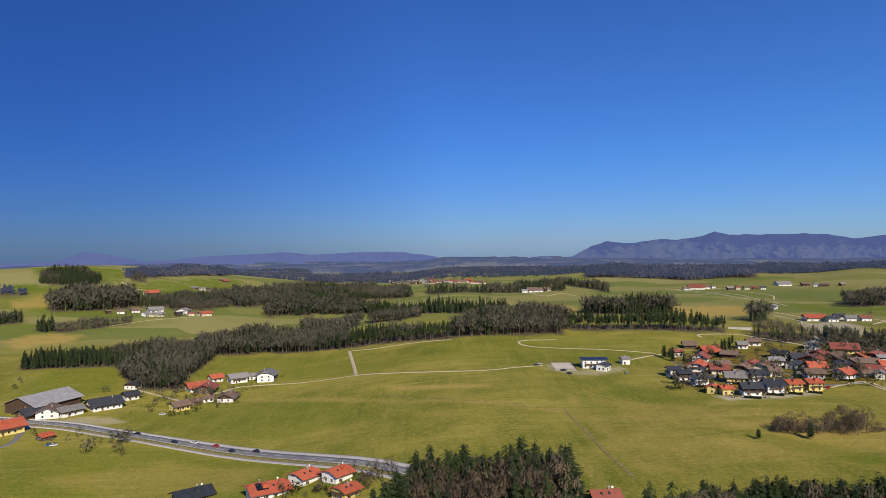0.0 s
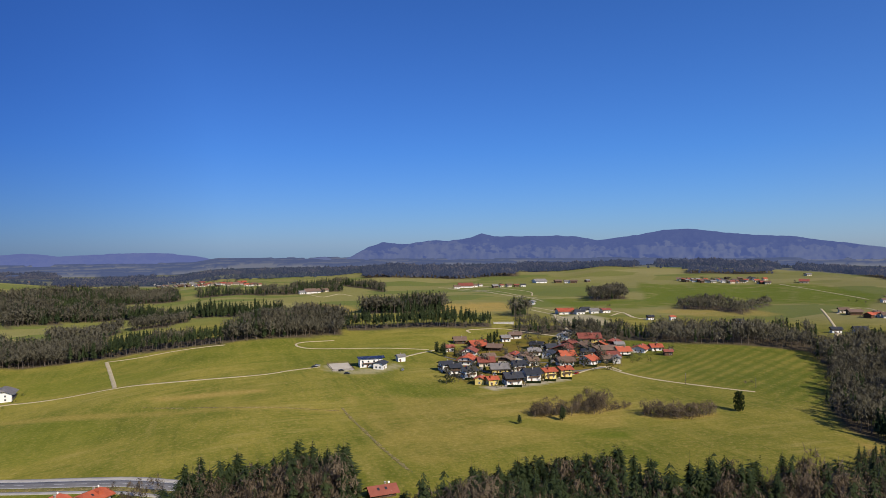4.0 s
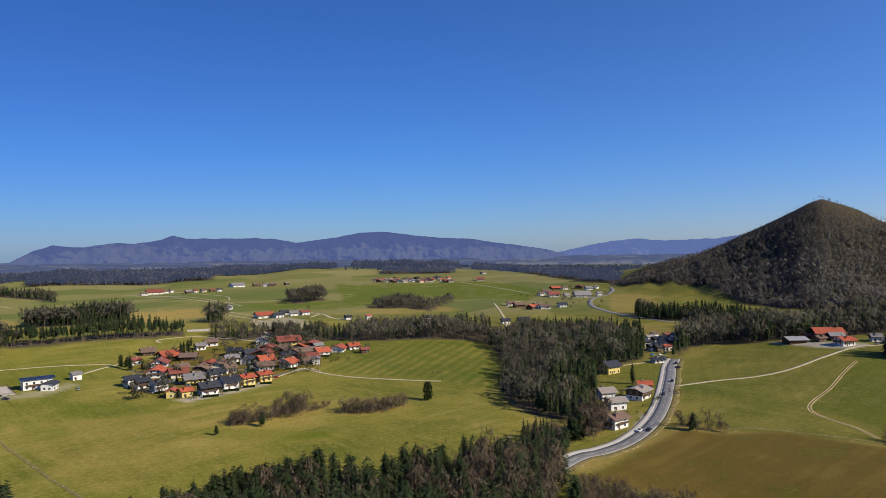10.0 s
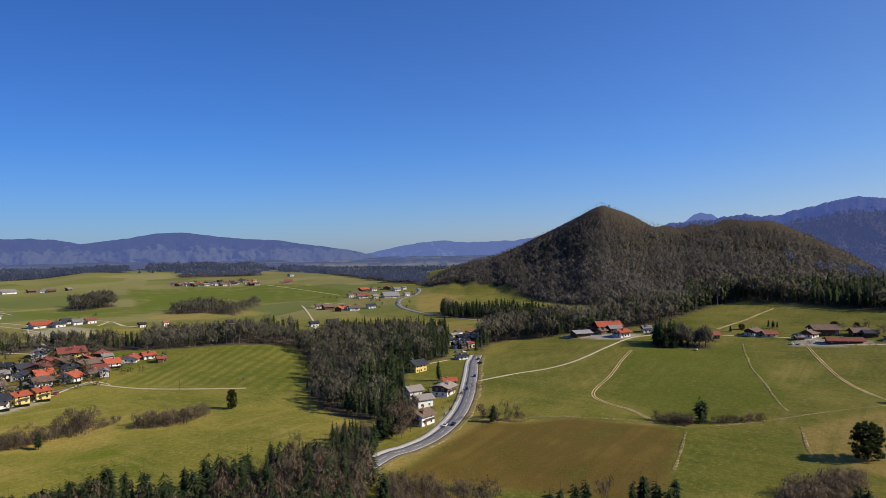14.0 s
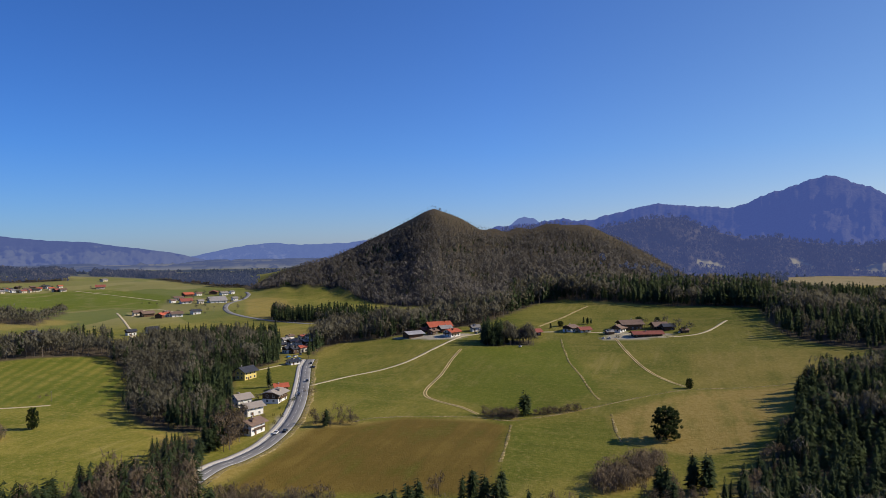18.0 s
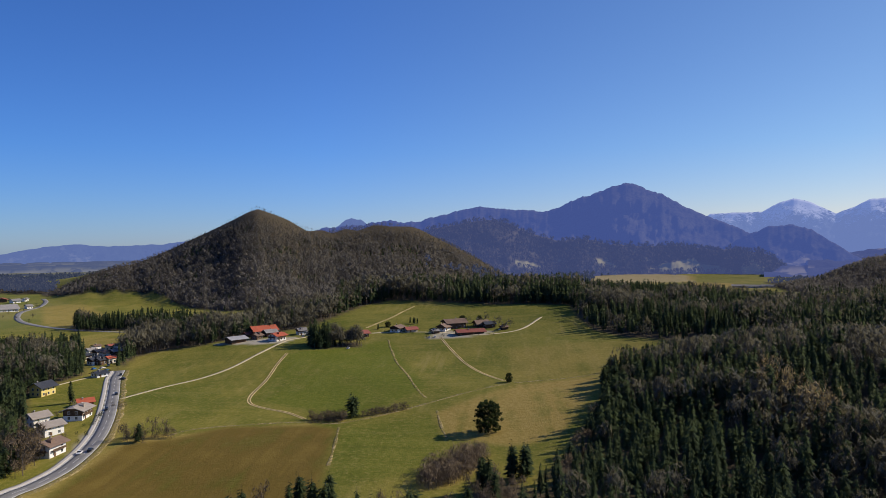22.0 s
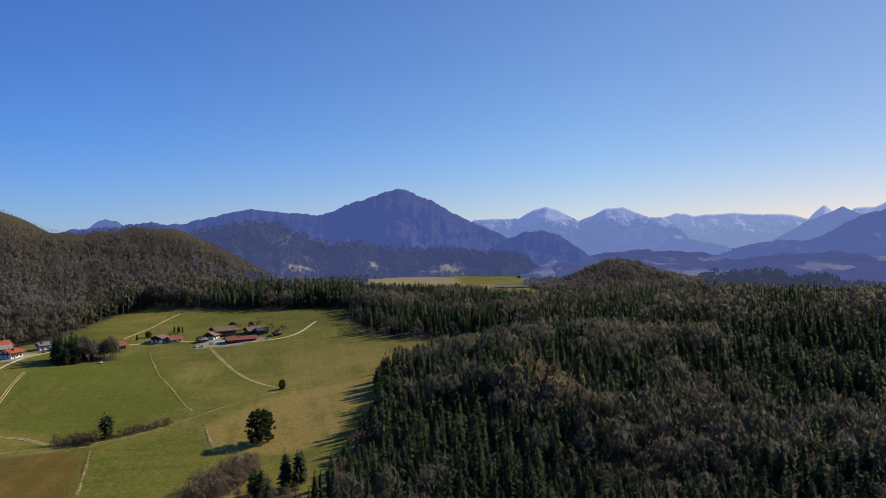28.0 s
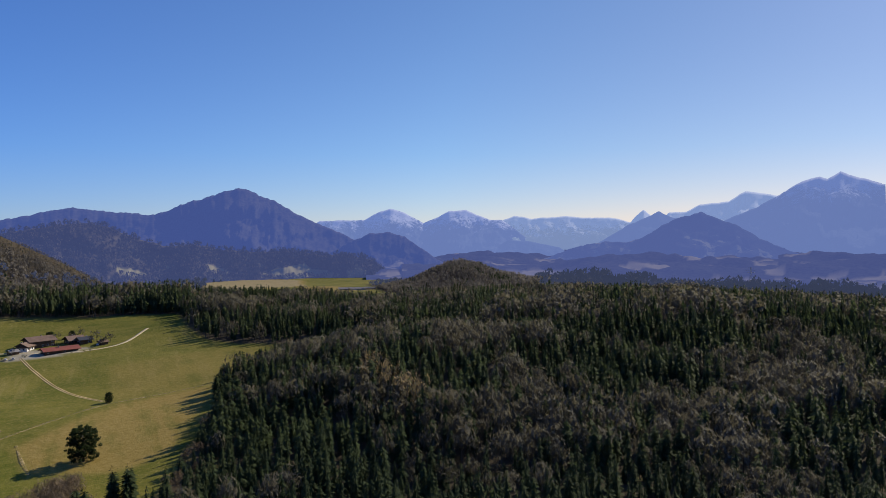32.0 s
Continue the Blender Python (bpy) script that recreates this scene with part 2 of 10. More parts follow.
def meadow_build(tree, b):
    """Grass in large and small tones, with dry, ploughed, lush and mown parts and leaf litter under the woods."""
    big, mid, small, tuft = noise_tex(tree, 0.007, 5), noise_tex(tree, 0.04, 6), noise_tex(tree, 0.45, 4, rough=0.7), noise_tex(tree, 1.6, 2)
    streak = noise_tex(tree, 0.05, 5, stretch=(0.22, 2.6, 1), rough=0.65)
    cross = noise_tex(tree, 0.06, 5, stretch=(2.4, 0.2, 1), rough=0.65)
    f = calc(tree, "ADD", calc(tree, "MULTIPLY", big, 0.42), calc(tree, "ADD", calc(tree, "MULTIPLY", mid, 0.3), calc(tree, "MULTIPLY", small, 0.28)))
    col = mix(tree, ramp(tree, f, 0.40, 0.60), (0.104, 0.120, 0.013), (0.268, 0.224, 0.044))
    # the fine lines of mowing and of wheels, one way here and another way there, and scattered dry flecks
    way = ramp(tree, big, 0.48, 0.53)
    other = ramp(tree, big, 0.48, 0.53, (1, 1, 1, 1), (0, 0, 0, 1))
    for line, where, much in ((streak, way, 0.55), (cross, other, 0.22)):
        col = mix(tree, calc(tree, "MULTIPLY", calc(tree, "MULTIPLY", ramp(tree, line, 0.53, 0.63), much), where), col, (0.30, 0.245, 0.072))
        col = mix(tree, calc(tree, "MULTIPLY", calc(tree, "MULTIPLY", ramp(tree, line, 0.32, 0.45, (1, 1, 1, 1), (0, 0, 0, 1)), 0.5), where), col, (0.082, 0.098, 0.011))
    col = mix(tree, calc(tree, "MULTIPLY", ramp(tree, small, 0.55, 0.70), 0.5), col, (0.33, 0.265, 0.10))
    col = mix(tree, calc(tree, "MULTIPLY", ramp(tree, tuft, 0.48, 0.68), 0.45), col, (0.066, 0.082, 0.012))
    # far off the land is cut up into fields, each in its own green, olive or straw, with distance haze mixed into the
    # colours
    c = node(tree, "TexCoord")
    mp = node(tree, "Mapping")
    mp.inputs["Rotation"].default_value, mp.inputs["Scale"].default_value = (0, 0, radians(24)), (0.0052, 0.0105, 0)
    tree.links.new(c.outputs["Object"], mp.inputs[0])
    cell = node(tree, "TexVoronoi", Scale=1.0, Randomness=0.85)
    cell.distance = "MANHATTAN"
    tree.links.new(mp.outputs[0], cell.inputs["Vector"])
    one = node(tree, "SeparateColor")
    tree.links.new(cell.outputs["Color"], one.inputs[0])
    crop = mix(tree, ramp(tree, one.outputs[0], 0.30, 0.34), (0.118, 0.142, 0.040), (0.200, 0.186, 0.070))
    crop = mix(tree, ramp(tree, one.outputs[0], 0.62, 0.66), crop, (0.235, 0.212, 0.088))
    crop = mix(tree, ramp(tree, one.outputs[0], 0.78, 0.82), crop, (0.165, 0.168, 0.052))
    col = mix(tree, calc(tree, "MULTIPLY", attribute(tree, "parcel"), ramp(tree, small, 0.1, 0.6, (0.55, 0.55, 0.55, 1), (0.9, 0.9, 0.9, 1))), col, crop)
    lush = calc(tree, "MULTIPLY", attribute(tree, "lush"), ramp(tree, mid, 0.28, 0.5))
    col = mix(tree, lush, col, mix(tree, ramp(tree, small, 0.3, 0.7), (0.072, 0.106, 0.007), (0.132, 0.153, 0.013)))
    rough_edge = calc(tree, "ADD", calc(tree, "MULTIPLY", mid, 0.5), calc(tree, "MULTIPLY", streak, 0.5))
    dry = calc(tree, "MULTIPLY", attribute(tree, "dry"), ramp(tree, rough_edge, 0.30, 0.50))
    col = mix(tree, dry, col, mix(tree, ramp(tree, small, 0.3, 0.7), (0.250, 0.180, 0.040), (0.360, 0.268, 0.082)))
    plough = calc(tree, "MULTIPLY", attribute(tree, "plough"), ramp(tree, rough_edge, 0.25, 0.5))
    col = mix(tree, plough, col, mix(tree, ramp(tree, rough_edge, 0.38, 0.62), (0.105, 0.070, 0.012), (0.180, 0.126, 0.026)))
    c = node(tree, "TexCoord")
    mp = node(tree, "Mapping")
    mp.inputs["Rotation"].default_value = (0, 0, radians(62))
    tree.links.new(c.outputs["Object"], mp.inputs[0])
    w = node(tree, "TexWave", Scale=0.035, Distortion=1.5)
    w.inputs["Detail"].default_value = 3
    tree.links.new(mp.outputs[0], w.inputs[0])
    st = calc(tree, "MULTIPLY", attribute(tree, "stripe"), calc(tree, "MULTIPLY", w.outputs["Fac"], 0.6))
    col = mix(tree, st, col, (0.074, 0.105, 0.010))
    gravel_haze = calc(tree, "MULTIPLY", attribute(tree, "gravel_haze"), ramp(tree, small, 0.1, 0.45))
    col = mix(tree, gravel_haze, col, mix(tree, mid, (0.36, 0.31, 0.24), (0.52, 0.47, 0.38)))
    col = mix(tree, attribute(tree, "litter"), col, mix(tree, small, (0.056, 0.044, 0.027), (0.105, 0.084, 0.053)))
    tree.links.new(col, b.inputs["Base Color"])
    bump(tree, b, calc(tree, "ADD", small, calc(tree, "MULTIPLY", tuft, 0.5)), 0.6, 0.5)
    b.inputs["Diffuse Roughness"].default_value = 0.4


meadow = material("meadow", meadow_build, 0.95, 0.1)


def haze(name, wood, field, glow, amount, snow=0.0, snow_from=300, field_share=0.62, mask="", lift=1.7, low_fields=0.0007):
    """A far mountainside as it shows through kilometres of air: woods and clearings, the blue veil painted on as
    emission.
    """
    def build(tree, b):
        n1, n2, n3 = noise_tex(tree, 0.004, 5), noise_tex(tree, 0.016, 6, rough=0.65), noise_tex(tree, 0.085, 3)
        both = calc(tree, "ADD", calc(tree, "MULTIPLY", n2, 0.45), calc(tree, "MULTIPLY", n3, 0.55))
        col = mix(tree, ramp(tree, both, 0.34, 0.66), tuple(0.4 * v for v in wood), tuple(lift * v for v in wood))
        # clearings and farms gather at the foot of the slopes
        pos = node(tree, "NewGeometry")
        xyz = node(tree, "SeparateXYZ")
        tree.links.new(pos.outputs["Position"], xyz.inputs[0])
        low = calc(tree, "MULTIPLY", calc(tree, "MAXIMUM", calc(tree, "SUBTRACT", 230.0, xyz.outputs[2]), -120.0), low_fields)
        share = calc(tree, "ADD", low, calc(tree, "ADD", calc(tree, "MULTIPLY", n1, 0.5), calc(tree, "MULTIPLY", n2, 0.5)))
        col = mix(tree, ramp(tree, share, field_share, field_share + 0.03), col, field)
        col = mix(tree, attribute(tree, "meadow"), col, field)
        if mask:
            col = mix(tree, attribute(tree, mask), field, mix(tree, ramp(tree, n3, 0.35, 0.65), wood, tuple(1.9 * v for v in wood)))
        if snow:
            g = node(tree, "NewGeometry")
            s = node(tree, "SeparateXYZ")
            tree.links.new(g.outputs["Position"], s.inputs[0])
            up = calc(tree, "ADD", s.outputs[2], calc(tree, "MULTIPLY", calc(tree, "SUBTRACT", calc(tree, "ADD", calc(tree, "MULTIPLY", n2, 0.5), calc(tree, "MULTIPLY", n3, 0.5)), 0.5), 620.0))
            cover = calc(tree, "MULTIPLY", ramp(tree, calc(tree, "DIVIDE", up, 1000.0), snow_from / 1000, snow_from / 1000 + 0.05), snow)
            col = mix(tree, cover, col, (0.82, 0.84, 0.88))
        tree.links.new(col, b.inputs["Base Color"])
        # the haze itself: a flat blue glow mixed over the lit colour
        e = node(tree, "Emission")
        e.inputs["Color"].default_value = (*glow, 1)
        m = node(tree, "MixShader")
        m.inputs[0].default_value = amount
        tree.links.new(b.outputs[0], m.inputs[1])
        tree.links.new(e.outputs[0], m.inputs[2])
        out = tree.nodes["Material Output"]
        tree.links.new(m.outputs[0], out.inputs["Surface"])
    return material(name, build, 1.0, 0.0)


# the glow and its amount set how much painted haze each distance gets
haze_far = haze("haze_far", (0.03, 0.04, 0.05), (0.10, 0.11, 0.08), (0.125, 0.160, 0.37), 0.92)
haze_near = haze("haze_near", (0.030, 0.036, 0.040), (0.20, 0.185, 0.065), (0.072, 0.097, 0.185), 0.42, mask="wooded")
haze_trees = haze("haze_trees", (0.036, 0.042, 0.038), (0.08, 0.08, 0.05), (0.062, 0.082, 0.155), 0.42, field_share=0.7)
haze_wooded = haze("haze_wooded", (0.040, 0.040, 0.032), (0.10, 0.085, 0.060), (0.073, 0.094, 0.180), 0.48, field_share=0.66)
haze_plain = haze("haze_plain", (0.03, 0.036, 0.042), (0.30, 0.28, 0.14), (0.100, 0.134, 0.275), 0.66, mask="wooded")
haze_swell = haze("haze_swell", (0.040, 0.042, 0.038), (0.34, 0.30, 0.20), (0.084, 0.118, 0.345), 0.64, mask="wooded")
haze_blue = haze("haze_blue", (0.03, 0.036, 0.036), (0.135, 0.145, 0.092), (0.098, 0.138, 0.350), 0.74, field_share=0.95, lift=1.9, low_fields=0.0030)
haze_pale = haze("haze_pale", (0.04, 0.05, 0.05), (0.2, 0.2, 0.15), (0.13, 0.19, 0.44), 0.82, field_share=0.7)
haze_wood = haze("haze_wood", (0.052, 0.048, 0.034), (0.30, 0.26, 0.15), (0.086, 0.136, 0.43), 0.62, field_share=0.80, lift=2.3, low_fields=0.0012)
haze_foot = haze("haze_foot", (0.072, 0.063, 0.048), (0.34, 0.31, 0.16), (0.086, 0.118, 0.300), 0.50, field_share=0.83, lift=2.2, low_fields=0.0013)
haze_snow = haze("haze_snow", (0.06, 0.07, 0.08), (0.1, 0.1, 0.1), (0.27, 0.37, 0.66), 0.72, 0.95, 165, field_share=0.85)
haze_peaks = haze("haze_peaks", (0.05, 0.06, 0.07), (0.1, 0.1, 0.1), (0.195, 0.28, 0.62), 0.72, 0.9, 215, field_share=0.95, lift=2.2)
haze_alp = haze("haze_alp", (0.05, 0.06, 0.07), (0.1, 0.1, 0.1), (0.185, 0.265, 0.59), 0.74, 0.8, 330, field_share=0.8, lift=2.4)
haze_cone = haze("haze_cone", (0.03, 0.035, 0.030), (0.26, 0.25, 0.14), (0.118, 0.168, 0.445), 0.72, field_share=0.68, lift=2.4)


# ---- lie of the land ----
EYE = 90.0


def smooth(a, b, x):
    t = np.clip((x - a) / (b - a), 0, 1)
    return t * t * (3 - 2 * t)


def polar(az, r):
    """A place from its bearing, in degrees to the right of the first view, and its distance."""
    return r * math.sin(radians(az)), r * math.cos(radians(az))


# knolls and hills: bearing, distance, height, spread along the view, spread across it
KNOLLS = [
    (41, 640, 9, 90, 110), (7, 700, 9, 70, 150), (20, 720, 5, 80, 110), (-30, 690, 6, 70, 130),
    (84, 860, 27, 190, 150), (72, 640, 7, 110, 60), (121, 860, 20, 230, 230), (100, 760, 14, 150, 90),
    (117.7, 1490, 50, 90, 70), (140, 800, 12, 200, 200), (114, 400, 20, 50, 60), (128, 560, 20, 90, 110), (145, 520, 16, 90, 100),
    (127, 1450, 16, 170, 110), (13.5, 1960, 15, 120, 90), (23, 1900, 10, 110, 70), (31, 1930, 17, 120, 80), (46, 1750, 12, 200, 300), (-28, 1740, 76, 300, 360), (60, 1900, 14, 250, 150), (23, 2250, 16, 220, 420), (39, 2150, 22, 200, 200),
]


# the steep wooded hill and the saddle and shoulder that run on from it: bearing, distance and height of the crest
HILL = np.array([(52, 1500, -60), (56, 1490, 0), (58.5, 1480, 36), (61.2, 1470, 56), (62.2, 1465, 64), (64.4, 1460, 88), (66.7, 1455, 117), (68.9, 1450, 149), (69.8, 1450, 162), (70.6, 1450, 170),
                 (71.5, 1452, 160), (73.1, 1460, 140), (74.7, 1480, 126), (76.0, 1500, 122), (78.0, 1540, 128), (80.7, 1580, 141), (83.0, 1600, 132), (86.0, 1610, 92), (89.0, 1600, 42), (92.0, 1590, -6), (95.0, 1580, -60)])


def steep_hill(x, y):
    az, r = np.degrees(np.arctan2(x, y)), np.hypot(x, y)
    crest, far = np.interp(az, HILL[:, 0], HILL[:, 2]), np.interp(az, HILL[:, 0], HILL[:, 1])
    d = far - r
    u = np.where(d > 0, 1 - d / (150 + 2.15 * np.maximum(crest, 0)), 1 + d / 600)
    # spurs and gullies run down the slope
    spur = np.sin(az * 2.1 + 0.7 * np.sin(r / 70)) + 0.7 * np.sin(az * 4.7 + 2.0 + 0.9 * np.sin(r / 43)) + 0.5 * np.sin(az * 9.3 + r / 60)
    u = np.clip(u, 0, 1)
    return np.maximum(crest, 0) * (0.75 * u ** 1.15 + 0.25 * u ** 3) + 2.0 * spur * u * (1 - u) * 4 * smooth(0, 60, crest)


def height(x, y):
    """The height of the ground."""
    x, y = np.asarray(x, float), np.asarray(y, float)
    z = -22 * smooth(40, -170, x)
    for az, r, h, along, across in KNOLLS:
        s, c = math.sin(radians(az)), math.cos(radians(az))
        d, e = x * s + y * c - r, x * c - y * s
        z = z + h * np.exp(-0.5 * ((d / along) ** 2 + (e / across) ** 2))
    z = z + steep_hill(x, y)
    z = z + 1.3 * np.sin(x / 61 + 1.0) * np.sin(y / 83 + 0.4) + 0.7 * np.sin(x / 27 - y / 35)
    return z


# ---- building blocks ----
def mesh_of(name, verts, faces, mats, index=None, tint=None):
    """A mesh from arrays of corners and faces."""
    me = bpy.data.meshes.new(name)
    verts, faces = np.asarray(verts, np.float32), np.asarray(faces, np.int32)
    n, k = faces.shape
    me.vertices.add(len(verts))
    me.vertices.foreach_set("co", verts.ravel())
    me.loops.add(n * k)
    me.loops.foreach_set("vertex_index", faces.ravel())
    me.polygons.add(n)
    me.polygons.foreach_set("loop_start", np.arange(0, n * k, k, dtype=np.int32))
    for m in mats:
        me.materials.append(m)
    if index is not None:
        me.polygons.foreach_set("material_index", np.asarray(index, np.int32))
    if tint is not None:
        me.attributes.new("tint", "FLOAT", "POINT").data.foreach_set("value", np.asarray(tint, np.float32))
    me.update(calc_edges=True)
    return me


def part(name, bm, mat, parent, label=""):
    """Links a bmesh (or a finished mesh) as one part under a thing."""
    if isinstance(bm, bmesh.types.BMesh):
        me = bpy.data.meshes.new(name)
        bm.to_mesh(me)
        bm.free()
        me.materials.append(mat)
    else:
        me = bm
    ob = new(name, me)
    ob.parent = parent
    return tagged(ob, label)


def box(bm, x0, x1, y0, y1, z0, z1):
    v = [bm.verts.new(p) for p in ((x0, y0, z0), (x1, y0, z0), (x1, y1, z0), (x0, y1, z0), (x0, y0, z1), (x1, y0, z1), (x1, y1, z1), (x0, y1, z1))]
    for f in ((3, 2, 1, 0), (4, 5, 6, 7), (0, 1, 5, 4), (1, 2, 6, 5), (2, 3, 7, 6), (3, 0, 4, 7)):
        bm.faces.new([v[i] for i in f])


def boxed(*dims):
    bm = bmesh.new()
    box(bm, *dims)
    return bm


def extruded(profile, x0, x1):
    """A closed outline in y and z, drawn out along x."""
    bm = bmesh.new()
    a, b = [bm.verts.new((x0, y, z)) for y, z in profile], [bm.verts.new((x1, y, z)) for y, z in profile]
    n = len(profile)
    bm.faces.new(a[::-1])
    bm.faces.new(b)
    for i in range(n):
        bm.faces.new((a[i], a[(i + 1) % n], b[(i + 1) % n], b[i]))
    bmesh.ops.recalc_face_normals(bm, faces=bm.faces)
    return bm


def inside(px, py, poly):
    """Which of the points lie in the outline."""
    res = np.zeros(np.shape(px), bool)
    n = len(poly)
    for i in range(n):
        (x0, y0), (x1, y1) = poly[i], poly[(i + 1) % n]
        if y0 != y1:
            res ^= ((y0 > py) != (y1 > py)) & (px < (x1 - x0) * (py - y0) / (y1 - y0) + x0)
    return res


def near_line(px, py, poly):
    """The distance of the points from the outline."""
    best = np.full(np.shape(px), 1e9)
    n = len(poly)
    for i in range(n):
        (x0, y0), (x1, y1) = poly[i], poly[(i + 1) % n]
        dx, dy = x1 - x0, y1 - y0
        t = np.clip(((px - x0) * dx + (py - y0) * dy) / (dx * dx + dy * dy + 1e-9), 0, 1)
        best = np.minimum(best, np.hypot(px - x0 - t * dx, py - y0 - t * dy))
    return best


WOODS, PATCHES = [], []


def wood(name, outline, spacing, tall, conifers, detail, label):
    WOODS.append((name, outline, spacing, tall, conifers, detail, label))


def patch(kind, value, outline):
    PATCHES.append((kind, value, outline))


# ---- where the woods stand ----
wood("spruce_row", [(-367, 609), (-334, 612), (-290, 629), (-328, 711), (-358, 656), (-387, 643)], 4.6, 17, 0.9, 1, "dark spruce strip at the edge of a green meadow")
wood("mixed_wood", [(-291, 621), (-239, 543), (-220, 544), (-206, 545), (-218, 598), (-227, 700), (-252, 781), (-259, 710), (-263, 695), (-280, 692), (-292, 662), (-317, 675)], 4.6, 20.4, 0.34, 1, "bare grey-brown deciduous wood with some dark spruces")
wood("mixed_wood", [(-227, 700), (-185, 726), (-131, 718), (-95, 692), (-106, 772), (-151, 826), (-214, 837), (-258, 800)], 5, 22.1, 0.36, 1, "bare brown wood with spruces behind the meadow")
wood("spruce_row", [(-95, 692), (-70, 687), (-24, 660), (7, 635), (8, 675), (-26, 710), (-75, 737), (-102, 742)], 4.6, 16.1, 0.8, 6, "dark spruce strip below the crest of the meadow")
wood("mixed_wood", [(7, 638), (43, 635), (80, 638), (111, 642), (123, 711), (91, 727), (49, 714), (8, 698)], 5, 20.4, 0.24, 1, "bare brown wood with spruces below the meadow crest")
wood("spruce_row", [(117, 661), (166, 655), (215, 643), (259, 645), (272, 677), (226, 676), (175, 689), (122, 690)], 4.6, 18.7, 0.85, 6, "row of slender spruces with pale trunks on a meadow edge")
wood("mixed_wood", [(183, 907), (224, 881), (296, 905), (314, 962), (246, 968), (199, 985)], 5.9, 25.5, 0.65, 2, "tall dark group of spruces with bare trees")
wood("bare_wood", [(-180, 891), (-130, 874), (-113, 962), (-118, 1002), (-136, 911), (-188, 929)], 5.9, 21.2, 0.1, 2, "bare brown wood between two meadows")
wood("spruce_row", [(-156, 1175), (-36, 991), (81, 918), (87, 978), (-39, 1046), (-164, 1232)], 5.9, 20.4, 0.85, 2, "dark spruce strip across the valley")
wood("bare_wood", [(-602, 1073), (-550, 1089), (-502, 1131), (-537, 1211), (-599, 1188), (-636, 1135)], 6, 32, 0.3, 2, "bare grey wood on a slope above a hamlet")
wood("mixed_wood", [(-505, 1137), (-427, 1162), (-367, 1220), (-400, 1329), (-462, 1258), (-528, 1190)], 6.7, 18.7, 0.4, 2, "grey mixed wood beside far meadows")
wood("mixed_wood", [(-352, 1169), (-267, 1245), (-194, 1377), (-142, 1467), (-161, 1665), (-224, 1588), (-312, 1459), (-402, 1335)], 7.6, 22.1, 0.45, 2, "broad grey-brown wood in the valley")
wood("spruce_row", [(-614, 945), (-585, 973), (-620, 1030), (-649, 999)], 5.9, 18.7, 0.8, 2, "dark group of spruces by a meadow")
wood("bare_wood", [(-499, 896), (-473, 923), (-443, 999), (-455, 1025), (-492, 959), (-514, 922)], 6.7, 13.6, 0.05, 2, "bare grey trees along a ditch")
wood("mixed_wood", [(-33, 1354), (80, 1310), (235, 1355), (252, 1453), (84, 1385), (-34, 1429)], 8.4, 18.7, 0.55, 2, "dark wood in front of far fields")
wood("bare_wood", [(338, 776), (382, 821), (399, 857), (354, 812)], 5, 25.5, 0.35, 2, "group of bare trees and spruces")
wood("mixed_wood", [(267, 606), (289, 583), (311, 581), (315, 547), (342, 542), (369, 584), (340, 590), (340, 634), (316, 637), (287, 652)], 7.2, 13, 0.5, 1, "dark mixed wood behind the village")
wood("bare_wood", [(559, 973), (618, 979), (672, 1064), (599, 1042)], 7.6, 23.8, 0.2, 2, "bare grey wood on a far meadow")
wood("mixed_wood", [(300, 548), (327, 526), (351, 513), (385, 563), (359, 577), (324, 592)], 7.2, 12.5, 0.5, 1, "dark mixed wood behind red village roofs")
wood("mixed_wood", [(346, 506), (365, 485), (394, 459), (415, 439), (435, 419), (500, 481), (470, 497), (446, 520), (407, 541), (375, 547)], 6.0, 17, 0.4, 1, "bare wood with dark spruces behind a striped meadow")
wood("mixed_wood", [(431, 421), (382, 353), (315, 297), (287, 260), (280, 236), (338, 282), (418, 336), (472, 359), (533, 411), (515, 436)], 5.2, 15.5, 0.46, 1, "large wood of bare grey-brown trees with some spruces")
wood("mixed_wood", [(280, 236), (290, 215), (310, 222), (398, 283), (426, 288), (462, 288), (528, 327), (551, 393), (533, 411), (472, 359), (418, 336), (338, 282)], 5.0, 18, 0.64, 1, "dark spruce wood with bare trees above the roadside houses")
wood("spruce_row", [(504, 441), (531, 403), (562, 350), (604, 377), (571, 434), (535, 467)], 5, 14, 0.9, 1, "dense dark spruce row")
wood("spruce_row", [(714, 454), (714, 407), (715, 365), (680, 303), (735, 328), (769, 392), (775, 442), (773, 492)], 5.5, 20.4, 0.9, 1, "dense dark spruce wood at the foot of a hill")
wood("bare_wood", [(590, 1030), (630, 985), (662, 1035), (620, 1082)], 6.7, 22.1, 0.15, 2, "bare grey grove on far meadows")
wood("bare_wood", [(598, 808), (627, 767), (629, 721), (784, 837), (811, 867), (669, 766), (691, 845), (634, 856)], 6.7, 17, 0.08, 2, "bare grey wood between far fields")
wood("far_wood", [(1119, 1473), (1193, 1411), (1253, 1333), (1320, 1404), (1246, 1472), (1168, 1538)], 11.8, 20, 0.4, 3, "dark wood behind a far village")
wood("far_wood", [(1417, 1426), (1577, 1421), (1326, 1087), (1233, 906), (1245, 826), (1369, 907), (1435, 1054), (1456, 1194), (1840, 1657), (1837, 1849)], 10.6, 19, 0.2, 3, "grey wood on a far rise")
wood("mixed_wood", [(142, 1407), (270, 1602), (310, 1318), (333, 1415), (287, 1701), (148, 1464)], 8.4, 18.7, 0.6, 2, "dark wood by far fields")
